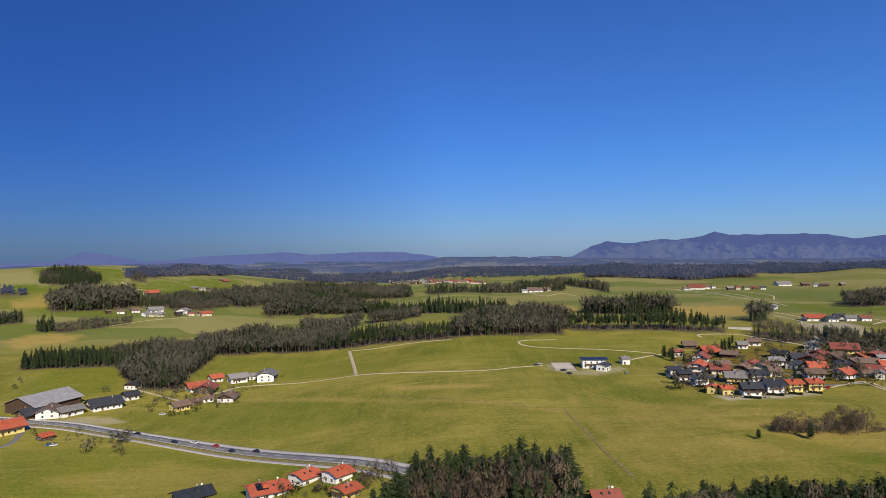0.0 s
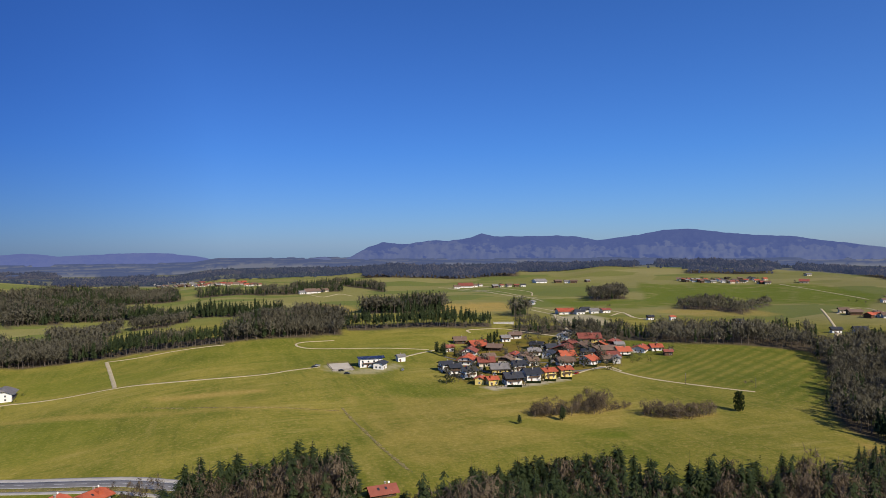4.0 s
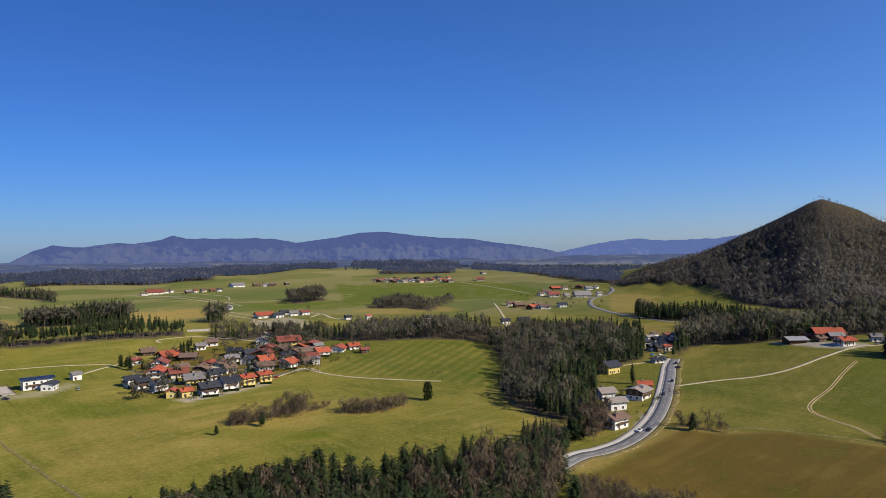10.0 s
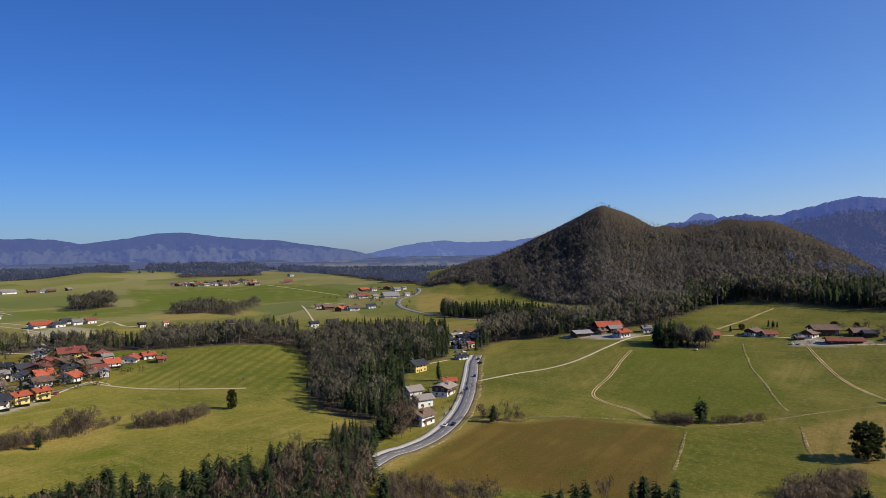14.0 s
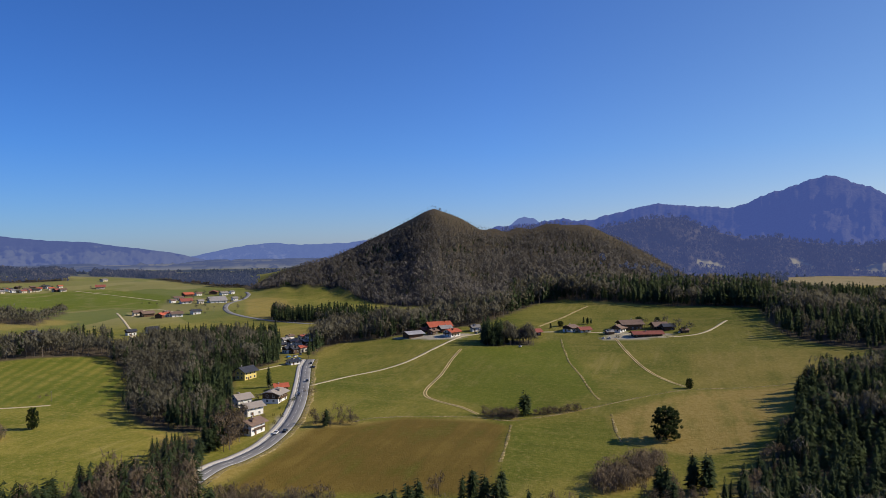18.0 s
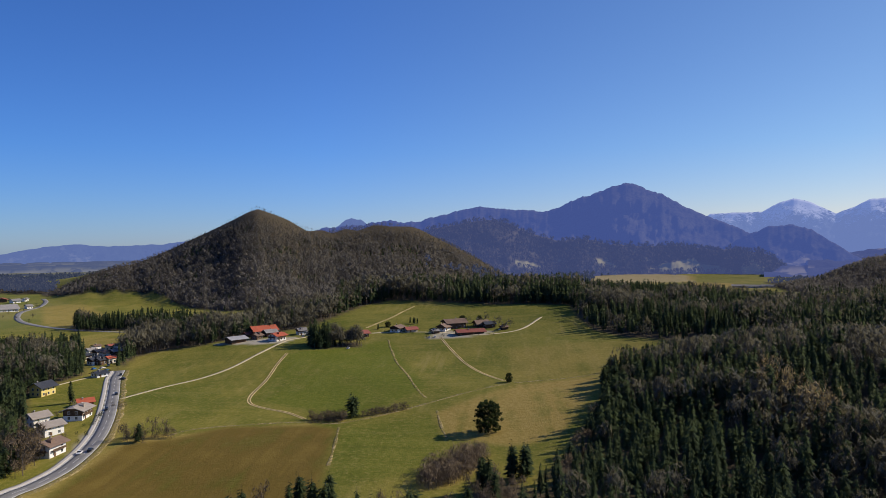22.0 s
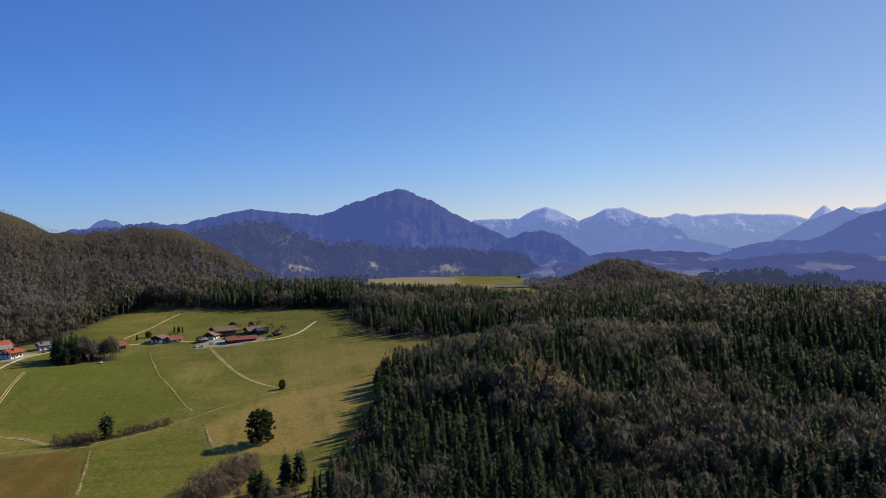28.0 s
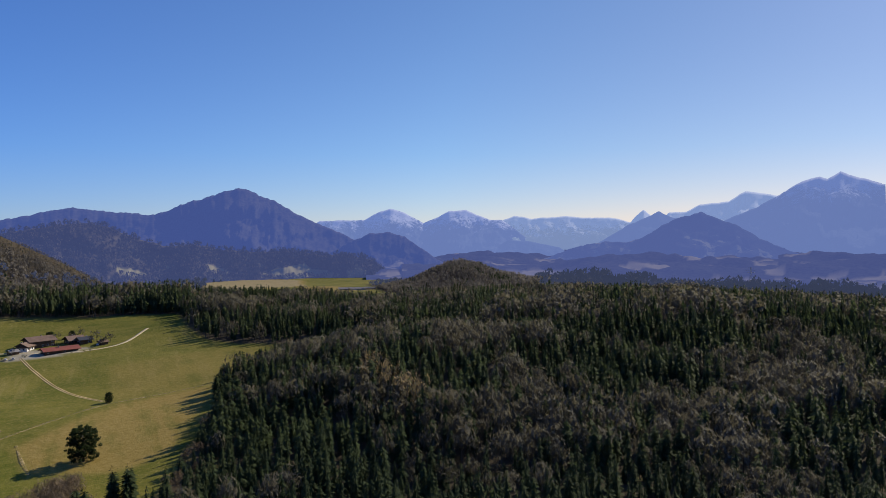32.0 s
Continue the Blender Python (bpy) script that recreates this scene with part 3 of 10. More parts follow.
wood("mixed_wood", [(521, 290), (543, 280), (556, 244), (571, 224), (625, 172), (686, 159), (783, 182), (712, 196), (655, 256), (638, 280), (623, 321), (573, 319)], 5.5, 20.4, 0.4, 1, "dark mixed wood below the wooded hill")
wood("spruce_clump", [(530, 146), (531, 137), (536, 132), (557, 137), (554, 143), (551, 152)], 3.4, 19, 0.97, 0, "dense dark spruce clump in a field")
wood("bare_clump", [(536, 132), (544, 120), (549, 110), (565, 113), (564, 124), (556, 136)], 3.6, 17, 0.12, 0, "clump of bare trees in a field")
wood("mixed_wood", [(685, 160), (757, 150), (784, 123), (757, 70), (730, 11), (721, -42), (700, -79), (898, -101), (920, -54), (930, 14), (956, 89), (1160, 182), (953, 189), (880, 206)], 6.0, 26, 0.62, 2, "tall dark wood closing the hilltop meadow")
wood("mixed_wood", [(717, -69), (636, -69), (585, -77), (556, -98), (539, -134), (552, -234), (700, -297), (923, -265), (956, -92)], 6.2, 20, 0.62, 1, "dark wood above the meadow")
wood("mixed_wood", [(290, -44), (301, -42), (320, -45), (341, -49), (366, -53), (395, -59), (425, -70), (462, -90), (481, -138), (489, -178), (256, -453), (148, -261)], 5.7, 19, 0.58, 5, "wood of dark spruces and bare brown trees on a hillside")
wood("mixed_wood", [(290, -44), (148, -261), (105, -182), (206, -40), (234, -16), (252, -10), (263, -17), (276, -30)], 5.6, 17, 0.8, 0, "wood of dark spruces and bare brown trees below")
wood("mixed_wood", [(489, -178), (481, -138), (612, -187), (742, -300), (754, -528), (470, -772), (262, -440)], 7.0, 20, 0.58, 2, "broad shaded wood rising to a ridge")
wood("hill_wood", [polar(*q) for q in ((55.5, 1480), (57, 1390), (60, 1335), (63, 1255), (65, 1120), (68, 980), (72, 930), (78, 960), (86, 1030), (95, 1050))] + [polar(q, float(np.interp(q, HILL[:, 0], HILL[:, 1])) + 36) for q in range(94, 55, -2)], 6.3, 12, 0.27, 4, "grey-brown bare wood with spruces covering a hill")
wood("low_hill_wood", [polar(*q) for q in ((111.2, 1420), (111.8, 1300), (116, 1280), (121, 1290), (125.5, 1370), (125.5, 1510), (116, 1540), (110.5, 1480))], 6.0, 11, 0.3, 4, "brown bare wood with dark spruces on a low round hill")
wood("mixed_wood", [(1328, 93), (1056, -92), (970, -242), (927, -375), (1066, -431), (1164, -290), (1314, -115)], 8, 11, 0.5, 2, "dark wood beyond the ridge")
wood("far_wood", [(1078, -727), (884, -884), (616, -1088), (739, -1306), (1409, -951)], 14.2, 26, 0.7, 3, "far dark wood under the mountains")
wood("near_wood", [(-14, 230), (12, 222), (40, 227), (47, 251), (18, 259), (-11, 258)], 4.2, 20, 0.72, 0, "clump of dark spruces with bare brown trees")
wood("near_wood", [(54, 203), (77, 210), (120, 208), (163, 195), (190, 183), (207, 167), (167, 135), (129, 153), (89, 168), (52, 183)], 4.2, 20, 0.74, 0, "belt of spruces and bare trees on the slope")
wood("near_wood", [(178, 115), (201, 89), (217, 54), (231, 16), (245, -9), (189, -17), (179, 32), (158, 91)], 5.2, 13, 0.4, 0, "young wood of spruces and bare trees")
wood("near_wood", [(252, 12), (262, 4), (262, -8), (250, -8), (240, 0), (239, 13)], 4.6, 11, 0.3, 0, "bare reddish trees at the wood edge")
wood("thicket", [(208, 159), (217, 147), (219, 121), (209, 102), (192, 111), (177, 134)], 3.6, 8, 0, 0, "leafless reddish thicket below the road")
wood("mixed_wood", [(921, -391), (779, -526), (641, -687), (473, -836), (611, -1079), (877, -877), (995, -671), (1059, -449)], 10, 16, 0.5, 2, "dark wood beyond the ridge")
wood("far_wood", [(1424, 150), (1510, -199), (1933, -255), (1386, 146)], 14.2, 18, 0.5, 3, "far wood before the mountain")
wood("far_wood", [(1499, -560), (1454, -617), (1294, -940), (1375, -999), (1597, -581)], 13, 16, 0.5, 3, "far wood behind the low hill")
wood("thicket", [(155, 330), (162, 326), (172, 327), (176, 335), (166, 334), (159, 338)], 2.6, 7.5, 0.02, 0, "leafless reddish-brown thicket on a meadow bank")
wood("thicket", [(173, 325), (181, 325), (189, 324), (198, 327), (203, 335), (200, 343), (189, 341), (176, 332)], 4.2, 13.5, 0, 0, "tall leafless grey-brown thicket on a meadow")
wood("thicket", [(201, 330), (215, 332), (218, 337), (204, 335)], 2.6, 6, 0, 0, "low leafless thicket on a meadow")
wood("thicket", [(209, 314), (218, 301), (234, 297), (243, 298), (247, 303), (240, 305), (225, 311), (214, 320)], 3.0, 9, 0, 0, "leafless reddish-brown thicket across a meadow")
wood("thicket", [(345, 97), (345, 87), (348, 78), (353, 79), (353, 89), (350, 98)], 1.9, 7, 0, 0, "leafless thicket on a field boundary")
wood("thicket", [(355, 72), (362, 60), (369, 49), (372, 50), (367, 61), (359, 72)], 1.9, 4.5, 0, 0, "low leafless hedge on a field boundary")
wood("thicket", [(305, 173), (307, 162), (315, 153), (322, 156), (319, 168), (314, 178)], 4.6, 9.5, 0.0, 0, "leafless thicket by a field")
wood("thicket", [(269, 200), (274, 195), (299, 206), (324, 223), (298, 212), (277, 206)], 3.4, 9, 0.1, 0, "leafless trees behind a roadside house")
wood("near_wood", [(372, -49), (341, -44), (317, -36), (297, -29), (280, -20), (266, -13), (276, -30), (300, -42), (341, -49)], 3.8, 9, 0.55, 0, "low young spruces and bare trees along a wood edge")
wood("thicket", [(254, 30), (272, 30), (286, 23), (303, 12), (297, 6), (284, 7), (266, 14), (258, 20)], 2.7, 8.5, 0, 0, "leafless reddish thicket in the corner of a field")
wood("mixed_wood", [(-601, 1347), (-566, 1338), (-602, 1409), (-628, 1416)], 6.5, 14, 0.3, 2, "bare grey wood on a slope between far meadows")
wood("bare_wood", [(-440, 1123), (-396, 1129), (-357, 1165), (-386, 1244), (-436, 1242), (-465, 1201)], 6.5, 15, 0.12, 2, "bare grey trees round far farms")
wood("mixed_wood", [(-236, 1298), (-160, 1369), (-59, 1323), (-74, 1532), (-190, 1629), (-263, 1483)], 6.2, 17, 0.45, 2, "broad grey-brown wood with spruces in the valley")
wood("mixed_wood", [(-737, 1275), (-691, 1270), (-633, 1292), (-667, 1367), (-731, 1429), (-799, 1446), (-780, 1357)], 5.5, 15, 0.72, 2, "dark spruce wood on a far slope")
wood("far_wood", [(-769, 1155), (-727, 1177), (-702, 1176), (-720, 1206), (-749, 1212), (-789, 1186)], 9.4, 20, 0.6, 3, "dark wood on a far slope")
wood("far_wood", [(-325, 1682), (-267, 2284), (-191, 2504), (-201, 2632), (-294, 2518), (-433, 2239)], 11.8, 20, 0.5, 3, "grey wood before a far village")
wood("mixed_wood", [(-520, 896), (-504, 906), (-524, 940), (-535, 921)], 6, 24, 0.7, 2, "group of tall dark trees on a meadow")
wood("mixed_wood", [(479, 272), (498, 278), (526, 285), (545, 291), (563, 301), (552, 300), (519, 290), (491, 279)], 4.6, 17, 0.6, 1, "dark trees on a bank above the road")
wood("near_wood", [(222, 196), (223, 190), (225, 183), (229, 179), (258, 201), (264, 214), (257, 219), (245, 216)], 4.4, 11, 0.8, 0, "dense dark pines and spruces below a house")
wood("thicket", [(267, 199), (273, 196), (291, 202), (304, 211), (289, 207), (278, 207)], 3.2, 11, 0.05, 0, "tall leafless thicket behind a roadside house")
wood("mixed_wood", [(-274, 1075), (-205, 1128), (-130, 1147), (-142, 1258), (-224, 1232), (-294, 1156)], 6.4, 24, 0.4, 2, "grey-brown wood with dark spruces in the valley")
wood("bare_wood", [(-100, 950), (-65, 937), (-31, 950), (-33, 995), (-68, 993), (-105, 997)], 6.2, 18, 0.2, 2, "bare grey-brown grove between far meadows")
wood("bare_wood", [(67, 697), (100, 709), (126, 729), (133, 769), (107, 759), (71, 737)], 6.2, 19, 0.25, 2, "bare brown grove behind the spruces")
wood("far_wood", [(-626, 1380), (-559, 1429), (-497, 1600), (-726, 2859), (-528, 2791), (-620, 3208), (-839, 3305), (-1043, 3362), (-595, 1521), (-650, 1440)], 7.1, 17, 0.55, 3, "long dark wood along the crest of a far rise")
wood("far_wood", [(359, 1764), (454, 1742), (549, 1714), (641, 1682), (732, 1644), (874, 1964), (766, 2009), (655, 2048), (543, 2080), (429, 2107)], 10.6, 21, 0.3, 3, "broad blue-grey wood beyond the far meadows")
wood("far_wood", [(805, 1809), (880, 1774), (952, 1736), (1023, 1695), (1093, 1651), (1286, 1943), (1204, 1995), (1121, 2043), (1035, 2087), (948, 2129)], 10.6, 19, 0.25, 3, "broad blue-grey wood before the blue mountains")
wood("far_wood", [(1170, 1671), (1231, 1627), (1291, 1580), (1348, 1531), (1404, 1480), (1556, 1639), (1494, 1696), (1430, 1750), (1364, 1802), (1296, 1851)], 10.6, 20, 0.3, 3, "grey-brown wood behind a far hilltop village")
wood("far_wood", [(-299, 2129), (-122, 2147), (56, 2149), (234, 2137), (410, 2110), (467, 2405), (267, 2435), (64, 2449), (-139, 2446), (-341, 2426)], 14.2, 17, 0.4, 3, "dark woods of the far plain")

# ---- fields and yards ----
patch("plough", 1, [(221, 164), (276, 170), (305, 172), (315, 150), (333, 134), (339, 91), (335, 80), (282, 72), (242, 65), (233, 121)])
patch("dry", 1, [(362, 34), (427, -9), (443, -59), (418, -57), (323, -28), (309, -6), (323, 25)])
patch("dry", 0.4, [(527, -7), (546, -71), (541, -118), (449, -64), (433, -6)])
patch("lush", 0.7, [(511, 159), (578, 91), (412, 44), (356, 74), (386, 138)])
patch("lush", 0.35, [(333, 78), (359, 34), (321, 25), (274, 35), (260, 66)])
patch("dry", 0.8, [(-42, 490), (-10, 475), (27, 458), (30, 447), (-10, 460), (-37, 477)])
patch("dry", 0.5, [(-155, 525), (-71, 474), (-9, 428), (67, 390), (66, 382), (-16, 423), (-152, 515)])
patch("dry", 1, [polar(*q) for q in ((95.6, 1600), (95.6, 2090), (99, 2100), (102, 2080), (104.9, 1980), (105.2, 1640), (100, 1560))])
# no stones here: the pale layer puts distance haze into this far field's colour
patch("gravel_haze", 0.3, [polar(*q) for q in ((95.8, 1620), (95.8, 2080), (99, 2090), (102, 2070), (104.7, 1970), (105.0, 1650), (100, 1580))])
patch("dry", 1, [polar(*q) for q in ((105.0, 1640), (108, 1600), (110.4, 1500), (110.4, 1440), (107, 1430), (104.5, 1500))])
patch("dry", 1, [(309, 175), (319, 153), (344, 95), (340, 91), (327, 132), (310, 148), (274, 169), (239, 170), (240, 174), (279, 175)])
patch("plough", 0.75, [(154, 484), (184, 549), (223, 582), (263, 588), (300, 568), (319, 505), (277, 440), (249, 432), (218, 414), (189, 402), (165, 405), (155, 424)])
patch("gravel_haze", 0.8, [(158, 413), (168, 406), (194, 406), (218, 414), (219, 408), (191, 399), (161, 397)])
patch("lush", 0.15, [(-588, 809), (-498, 862), (-408, 917), (-310, 955), (-209, 985), (-106, 1004), (0, 1017), (107, 1014), (212, 998), (315, 970), (415, 932), (510, 883), (600, 825), (683, 758), (1312, 1267), (1145, 1364), (1005, 1491), (869, 1635), (699, 1731), (523, 1825), (332, 1886), (135, 1924), (-67, 1927), (-248, 1761), (-385, 1545), (-508, 1397), (-637, 1308), (-779, 1245)])
patch("dry", 1, [(329, 970), (380, 1013), (430, 1016), (402, 933), (327, 911)])
patch("dry", 0.9, [(-520, 820), (-519, 886), (-456, 888), (-441, 833), (-477, 782)])
patch("dry", 1, [(275, 249), (275, 226), (287, 217), (272, 209), (265, 221)])
patch("dry", 0.9, [(234, 181), (262, 173), (296, 178), (334, 193), (388, 224), (392, 220), (337, 190), (299, 174), (259, 169), (222, 167)])
patch("dry", 0.9, [(153, 341), (166, 349), (181, 350), (196, 347), (208, 342), (210, 331), (193, 325), (168, 322), (153, 326)])
patch("dry", 0.15, [(303, 220), (356, 239), (346, 218), (299, 195), (280, 197)])
patch("stripe", 1, [(330, 455), (399, 457), (428, 425), (386, 361), (313, 298), (299, 349), (267, 422)])
patch("stripe", 0.25, [(458, 259), (553, 191), (515, 160), (399, 142), (335, 166), (327, 185)])
patch("lush", 0.9, [(831, 1243), (966, 870), (907, 767), (782, 839), (581, 854)])
patch("lush", 1, [(82, 426), (90, 409), (99, 392), (93, 376), (84, 381), (75, 390)])
patch("lush", 0.45, [(103, 467), (133, 426), (147, 385), (124, 387), (102, 422)])
patch("lush", 0.9, [(141, 336), (165, 315), (189, 292), (181, 281), (156, 298), (138, 317)])
patch("lush", 0.6, [(-334, 539), (-331, 615), (-287, 622), (-254, 546), (-276, 506)])
patch("lush", 0.25, [(-73, 617), (-13, 630), (111, 642), (193, 606), (156, 532), (48, 517)])
patch("dry", 0.35, [(73, 424), (144, 385), (224, 355), (189, 300), (93, 280), (74, 348)])
patch("dry", 0.4, [(-198, 336), (-141, 359), (-81, 326), (-89, 299), (-149, 313)])
patch("dry", 1, [(352, 668), (406, 715), (391, 657), (345, 607)])
patch("dry", 0.2, [(479, 355), (591, 304), (525, 270), (458, 259), (445, 316)])
patch("lush", 0.55, [(-252, 397), (-151, 384), (-36, 302), (-42, 274), (-200, 314)])
patch("lush", 0.4, [(-210, 468), (-154, 520), (-69, 460), (-48, 406), (-88, 381), (-153, 416)])
patch("lush", 0.3, [(-220, 597), (-219, 702), (-103, 687), (-77, 572), (-146, 590)])
patch("lush", 0.5, [(-608, 960), (-473, 1054), (-379, 1033), (-453, 898), (-538, 848)])
patch("lush", 0.7, [(-748, 1181), (-607, 1333), (-465, 1056), (-650, 1025)])
patch("dry", 0.3, [(69, 338), (82, 336), (105, 280), (91, 273), (77, 278)])
patch("gravel_haze", 0.35, [(75, 521), (92, 530), (93, 499), (79, 495)])
patch("gravel_haze", 0.35, [(71, 508), (87, 482), (107, 482), (131, 501), (130, 515), (111, 500), (90, 496)])
patch("gravel_haze", 0.9, [(553, 232), (567, 217), (576, 179), (585, 166), (556, 173), (546, 194)])
patch("gravel_haze", 0.8, [(579, 61), (612, 52), (598, 23), (606, 0), (587, 14), (575, 40)])
patch("gravel_haze", 0.4, [(-265, 452), (-245, 462), (-224, 466), (-204, 453), (-227, 448)])
patch("gravel_haze", 1, [(280, 186), (293, 189), (322, 200), (321, 197), (292, 185), (277, 181)])
patch("gravel_haze", 0.5, [(349, 680), (431, 802), (435, 725), (385, 630), (343, 603)])

patch("lush", 0.95, [(-789, 1255), (-729, 1263), (-631, 1293), (-573, 1268), (-626, 1221), (-676, 1155), (-730, 1160)])
patch("lush", 0.95, [(-849, 1452), (-777, 1517), (-674, 1480), (-603, 1334), (-642, 1316), (-746, 1291)])
patch("lush", 0.9, [(-603, 1346), (-526, 1433), (-476, 1535), (-434, 1517), (-362, 1164), (-446, 1140), (-521, 1206)])
patch("dry", 0.8, [(-707, 1146), (-663, 1183), (-612, 1099), (-661, 1071)])
patch("lush", 0.9, [(992, 1182), (1124, 1072), (1041, 872), (829, 718), (839, 881), (843, 989)])
patch("lush", 0.6, [(866, 1250), (1016, 1249), (790, 942), (605, 873)])
patch("dry", 1, [(267, 944), (320, 1007), (379, 1021), (417, 977), (409, 898), (321, 865), (265, 885)])
patch("lush", 0.9, [(868, 1314), (959, 1204), (1057, 1109), (965, 957), (826, 919), (660, 974)])
patch("lush", 0.75, [(493, 1016), (606, 1067), (637, 940), (548, 823), (489, 912)])
patch("dry", 0.6, [(551, 800), (617, 826), (693, 772), (679, 702), (566, 711)])
patch("dry", 0.7, [(140, 1137), (185, 1046), (195, 975), (165, 898), (118, 957)])
patch("gravel_haze", 0.5, [(404, 796), (451, 795), (439, 726), (353, 622), (336, 633)])
patch("dry", 0.7, [(1046, 711), (1065, 657), (855, 492), (685, 340), (715, 442), (780, 535)])
patch("dry", 0.5, [(678, 498), (643, 370), (585, 307), (555, 349), (566, 402)])
patch("lush", 0.5, [(-148, 639), (-93, 623), (-3, 560), (-3, 560), (-66, 556), (-125, 583)])


# ---- the ground: one sheet out to the horizon ----
def build_ground():
    rs = [0.01, 20.0, 40.0, 60.0]
    while rs[-1] < 4950:
        rs.append(rs[-1] + min(max(2.8, rs[-1] ** 2 / 42000), 36 if rs[-1] < 2000 else 80))
    rs = np.array(rs)
    az = np.radians(np.concatenate([np.arange(-40, 156, 0.45), np.arange(158, 318, 2.0)]))
    n, k = len(az), len(rs)
    A, R = np.meshgrid(az, rs)
    X, Y = R * np.sin(A), R * np.cos(A)
    X[0] += 2.0
    Y[0] += 1.5
    Z = height(X, Y)
    verts = np.stack([X, Y, Z], -1).reshape(-1, 3)
    i, j = np.meshgrid(np.arange(k - 1), np.arange(n), indexing="ij")
    j2 = (j + 1) % n
    faces = np.stack([i * n + j, (i + 1) * n + j, (i + 1) * n + j2, i * n + j2], -1).reshape(-1, 4)[:, ::-1]
    me = mesh_of("ground", verts, faces, [meadow])
    x, y = X.ravel(), Y.ravel()
    layers = {key: np.zeros(len(x), np.float32) for key in ("dry", "plough", "lush", "stripe", "gravel_haze", "litter", "parcel")}

    def lay(key, value, outline, soft):
        o = np.array(outline)
        (x0, y0), (x1, y1) = o.min(0) - soft, o.max(0) + soft
        m = np.where((x > x0) & (x < x1) & (y > y0) & (y < y1))[0]
        d = near_line(x[m], y[m], outline) * np.where(inside(x[m], y[m], outline), 1, -1)
        layers[key][m] = np.maximum(layers[key][m], value * smooth(-soft, soft, d))

    for kind, value, outline in PATCHES:
        lay(kind, value, outline, 1.5 if kind == "gravel_haze" else 4.0)
    layers["parcel"] = (smooth(820, 1000, np.hypot(x, y)) * smooth(60, 50, np.degrees(np.arctan2(x, y)))).astype(np.float32)
    for w in WOODS:
        lay("dry" if "thicket" in w[0] else "litter", 1.0, w[1], 3.0)
    for key, values in layers.items():
        me.attributes.new(key, "FLOAT", "POINT").data.foreach_set("value", values)
    me.polygons.foreach_set("use_smooth", np.ones(len(faces), bool))
    tagged(new("ground", me), "rolling spring meadows, green with dry and ploughed patches", "ground", kind="structure")


build_ground()


# ---- the far plain: woods and fields that run together, with haze painted over them as emission ----
def wooded(x, y):
    """How far a place of the far plain is wooded: above 0 it is."""
    return np.array([noise.fractal(Vector((px / 190, py / 190, 3.3)), 0.75, 2.2, 4) for px, py in zip(x.ravel(), y.ravel())]).reshape(x.shape) + 0.03


def far_plain(name, r0, r1, step, mat, label, az0=-42, az1=95.3, swell=0.0):
    az = np.radians(np.arange(az0, az1 + 0.1, 0.25))
    rs = np.arange(r0, r1, step)
    A, R = np.meshgrid(az, rs)
    X, Y = R * np.sin(A), R * np.cos(A)
    cover = wooded(X, Y) + (0.3 if swell else 0)
    Z = height(X, Y) + 1.0 + (R - r0) * 0.002 + (12 * smooth(0, 0.05, cover) if r0 > 2500 else 8 * smooth(-0.1, 0.3, cover) if swell else 0)
    if swell:
        # low wooded swells before the mountains
        roll = np.array([noise.fractal(Vector((px / 420, py / 420, 8.1)), 0.8, 2.1, 5) for px, py in zip(X.ravel(), Y.ravel())]).reshape(X.shape)
        Z = Z + swell * np.maximum(roll + 0.25, 0) * smooth(r0, r0 + 300, R)
    Z[0] -= 12
    n, k = len(az), len(rs)
    i, j = np.meshgrid(np.arange(k - 1), np.arange(n - 1), indexing="ij")
    faces = np.stack([i * n + j, i * n + j + 1, (i + 1) * n + j + 1, (i + 1) * n + j], -1).reshape(-1, 4)
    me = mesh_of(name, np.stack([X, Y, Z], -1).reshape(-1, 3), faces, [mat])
    me.attributes.new("wooded", "FLOAT", "POINT").data.foreach_set("value", smooth(-0.02, 0.02, cover).ravel().astype(np.float32))
    tagged(new("backdrop_" + name, me), label, "plain", kind="structure")


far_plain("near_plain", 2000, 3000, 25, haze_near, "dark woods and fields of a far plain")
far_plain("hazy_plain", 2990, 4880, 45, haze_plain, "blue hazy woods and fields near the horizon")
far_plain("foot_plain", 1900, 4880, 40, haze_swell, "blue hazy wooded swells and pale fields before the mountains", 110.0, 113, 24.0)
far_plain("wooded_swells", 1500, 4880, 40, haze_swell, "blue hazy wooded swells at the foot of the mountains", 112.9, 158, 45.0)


# ---- mountains, far behind everything ----
SLOPES = {}


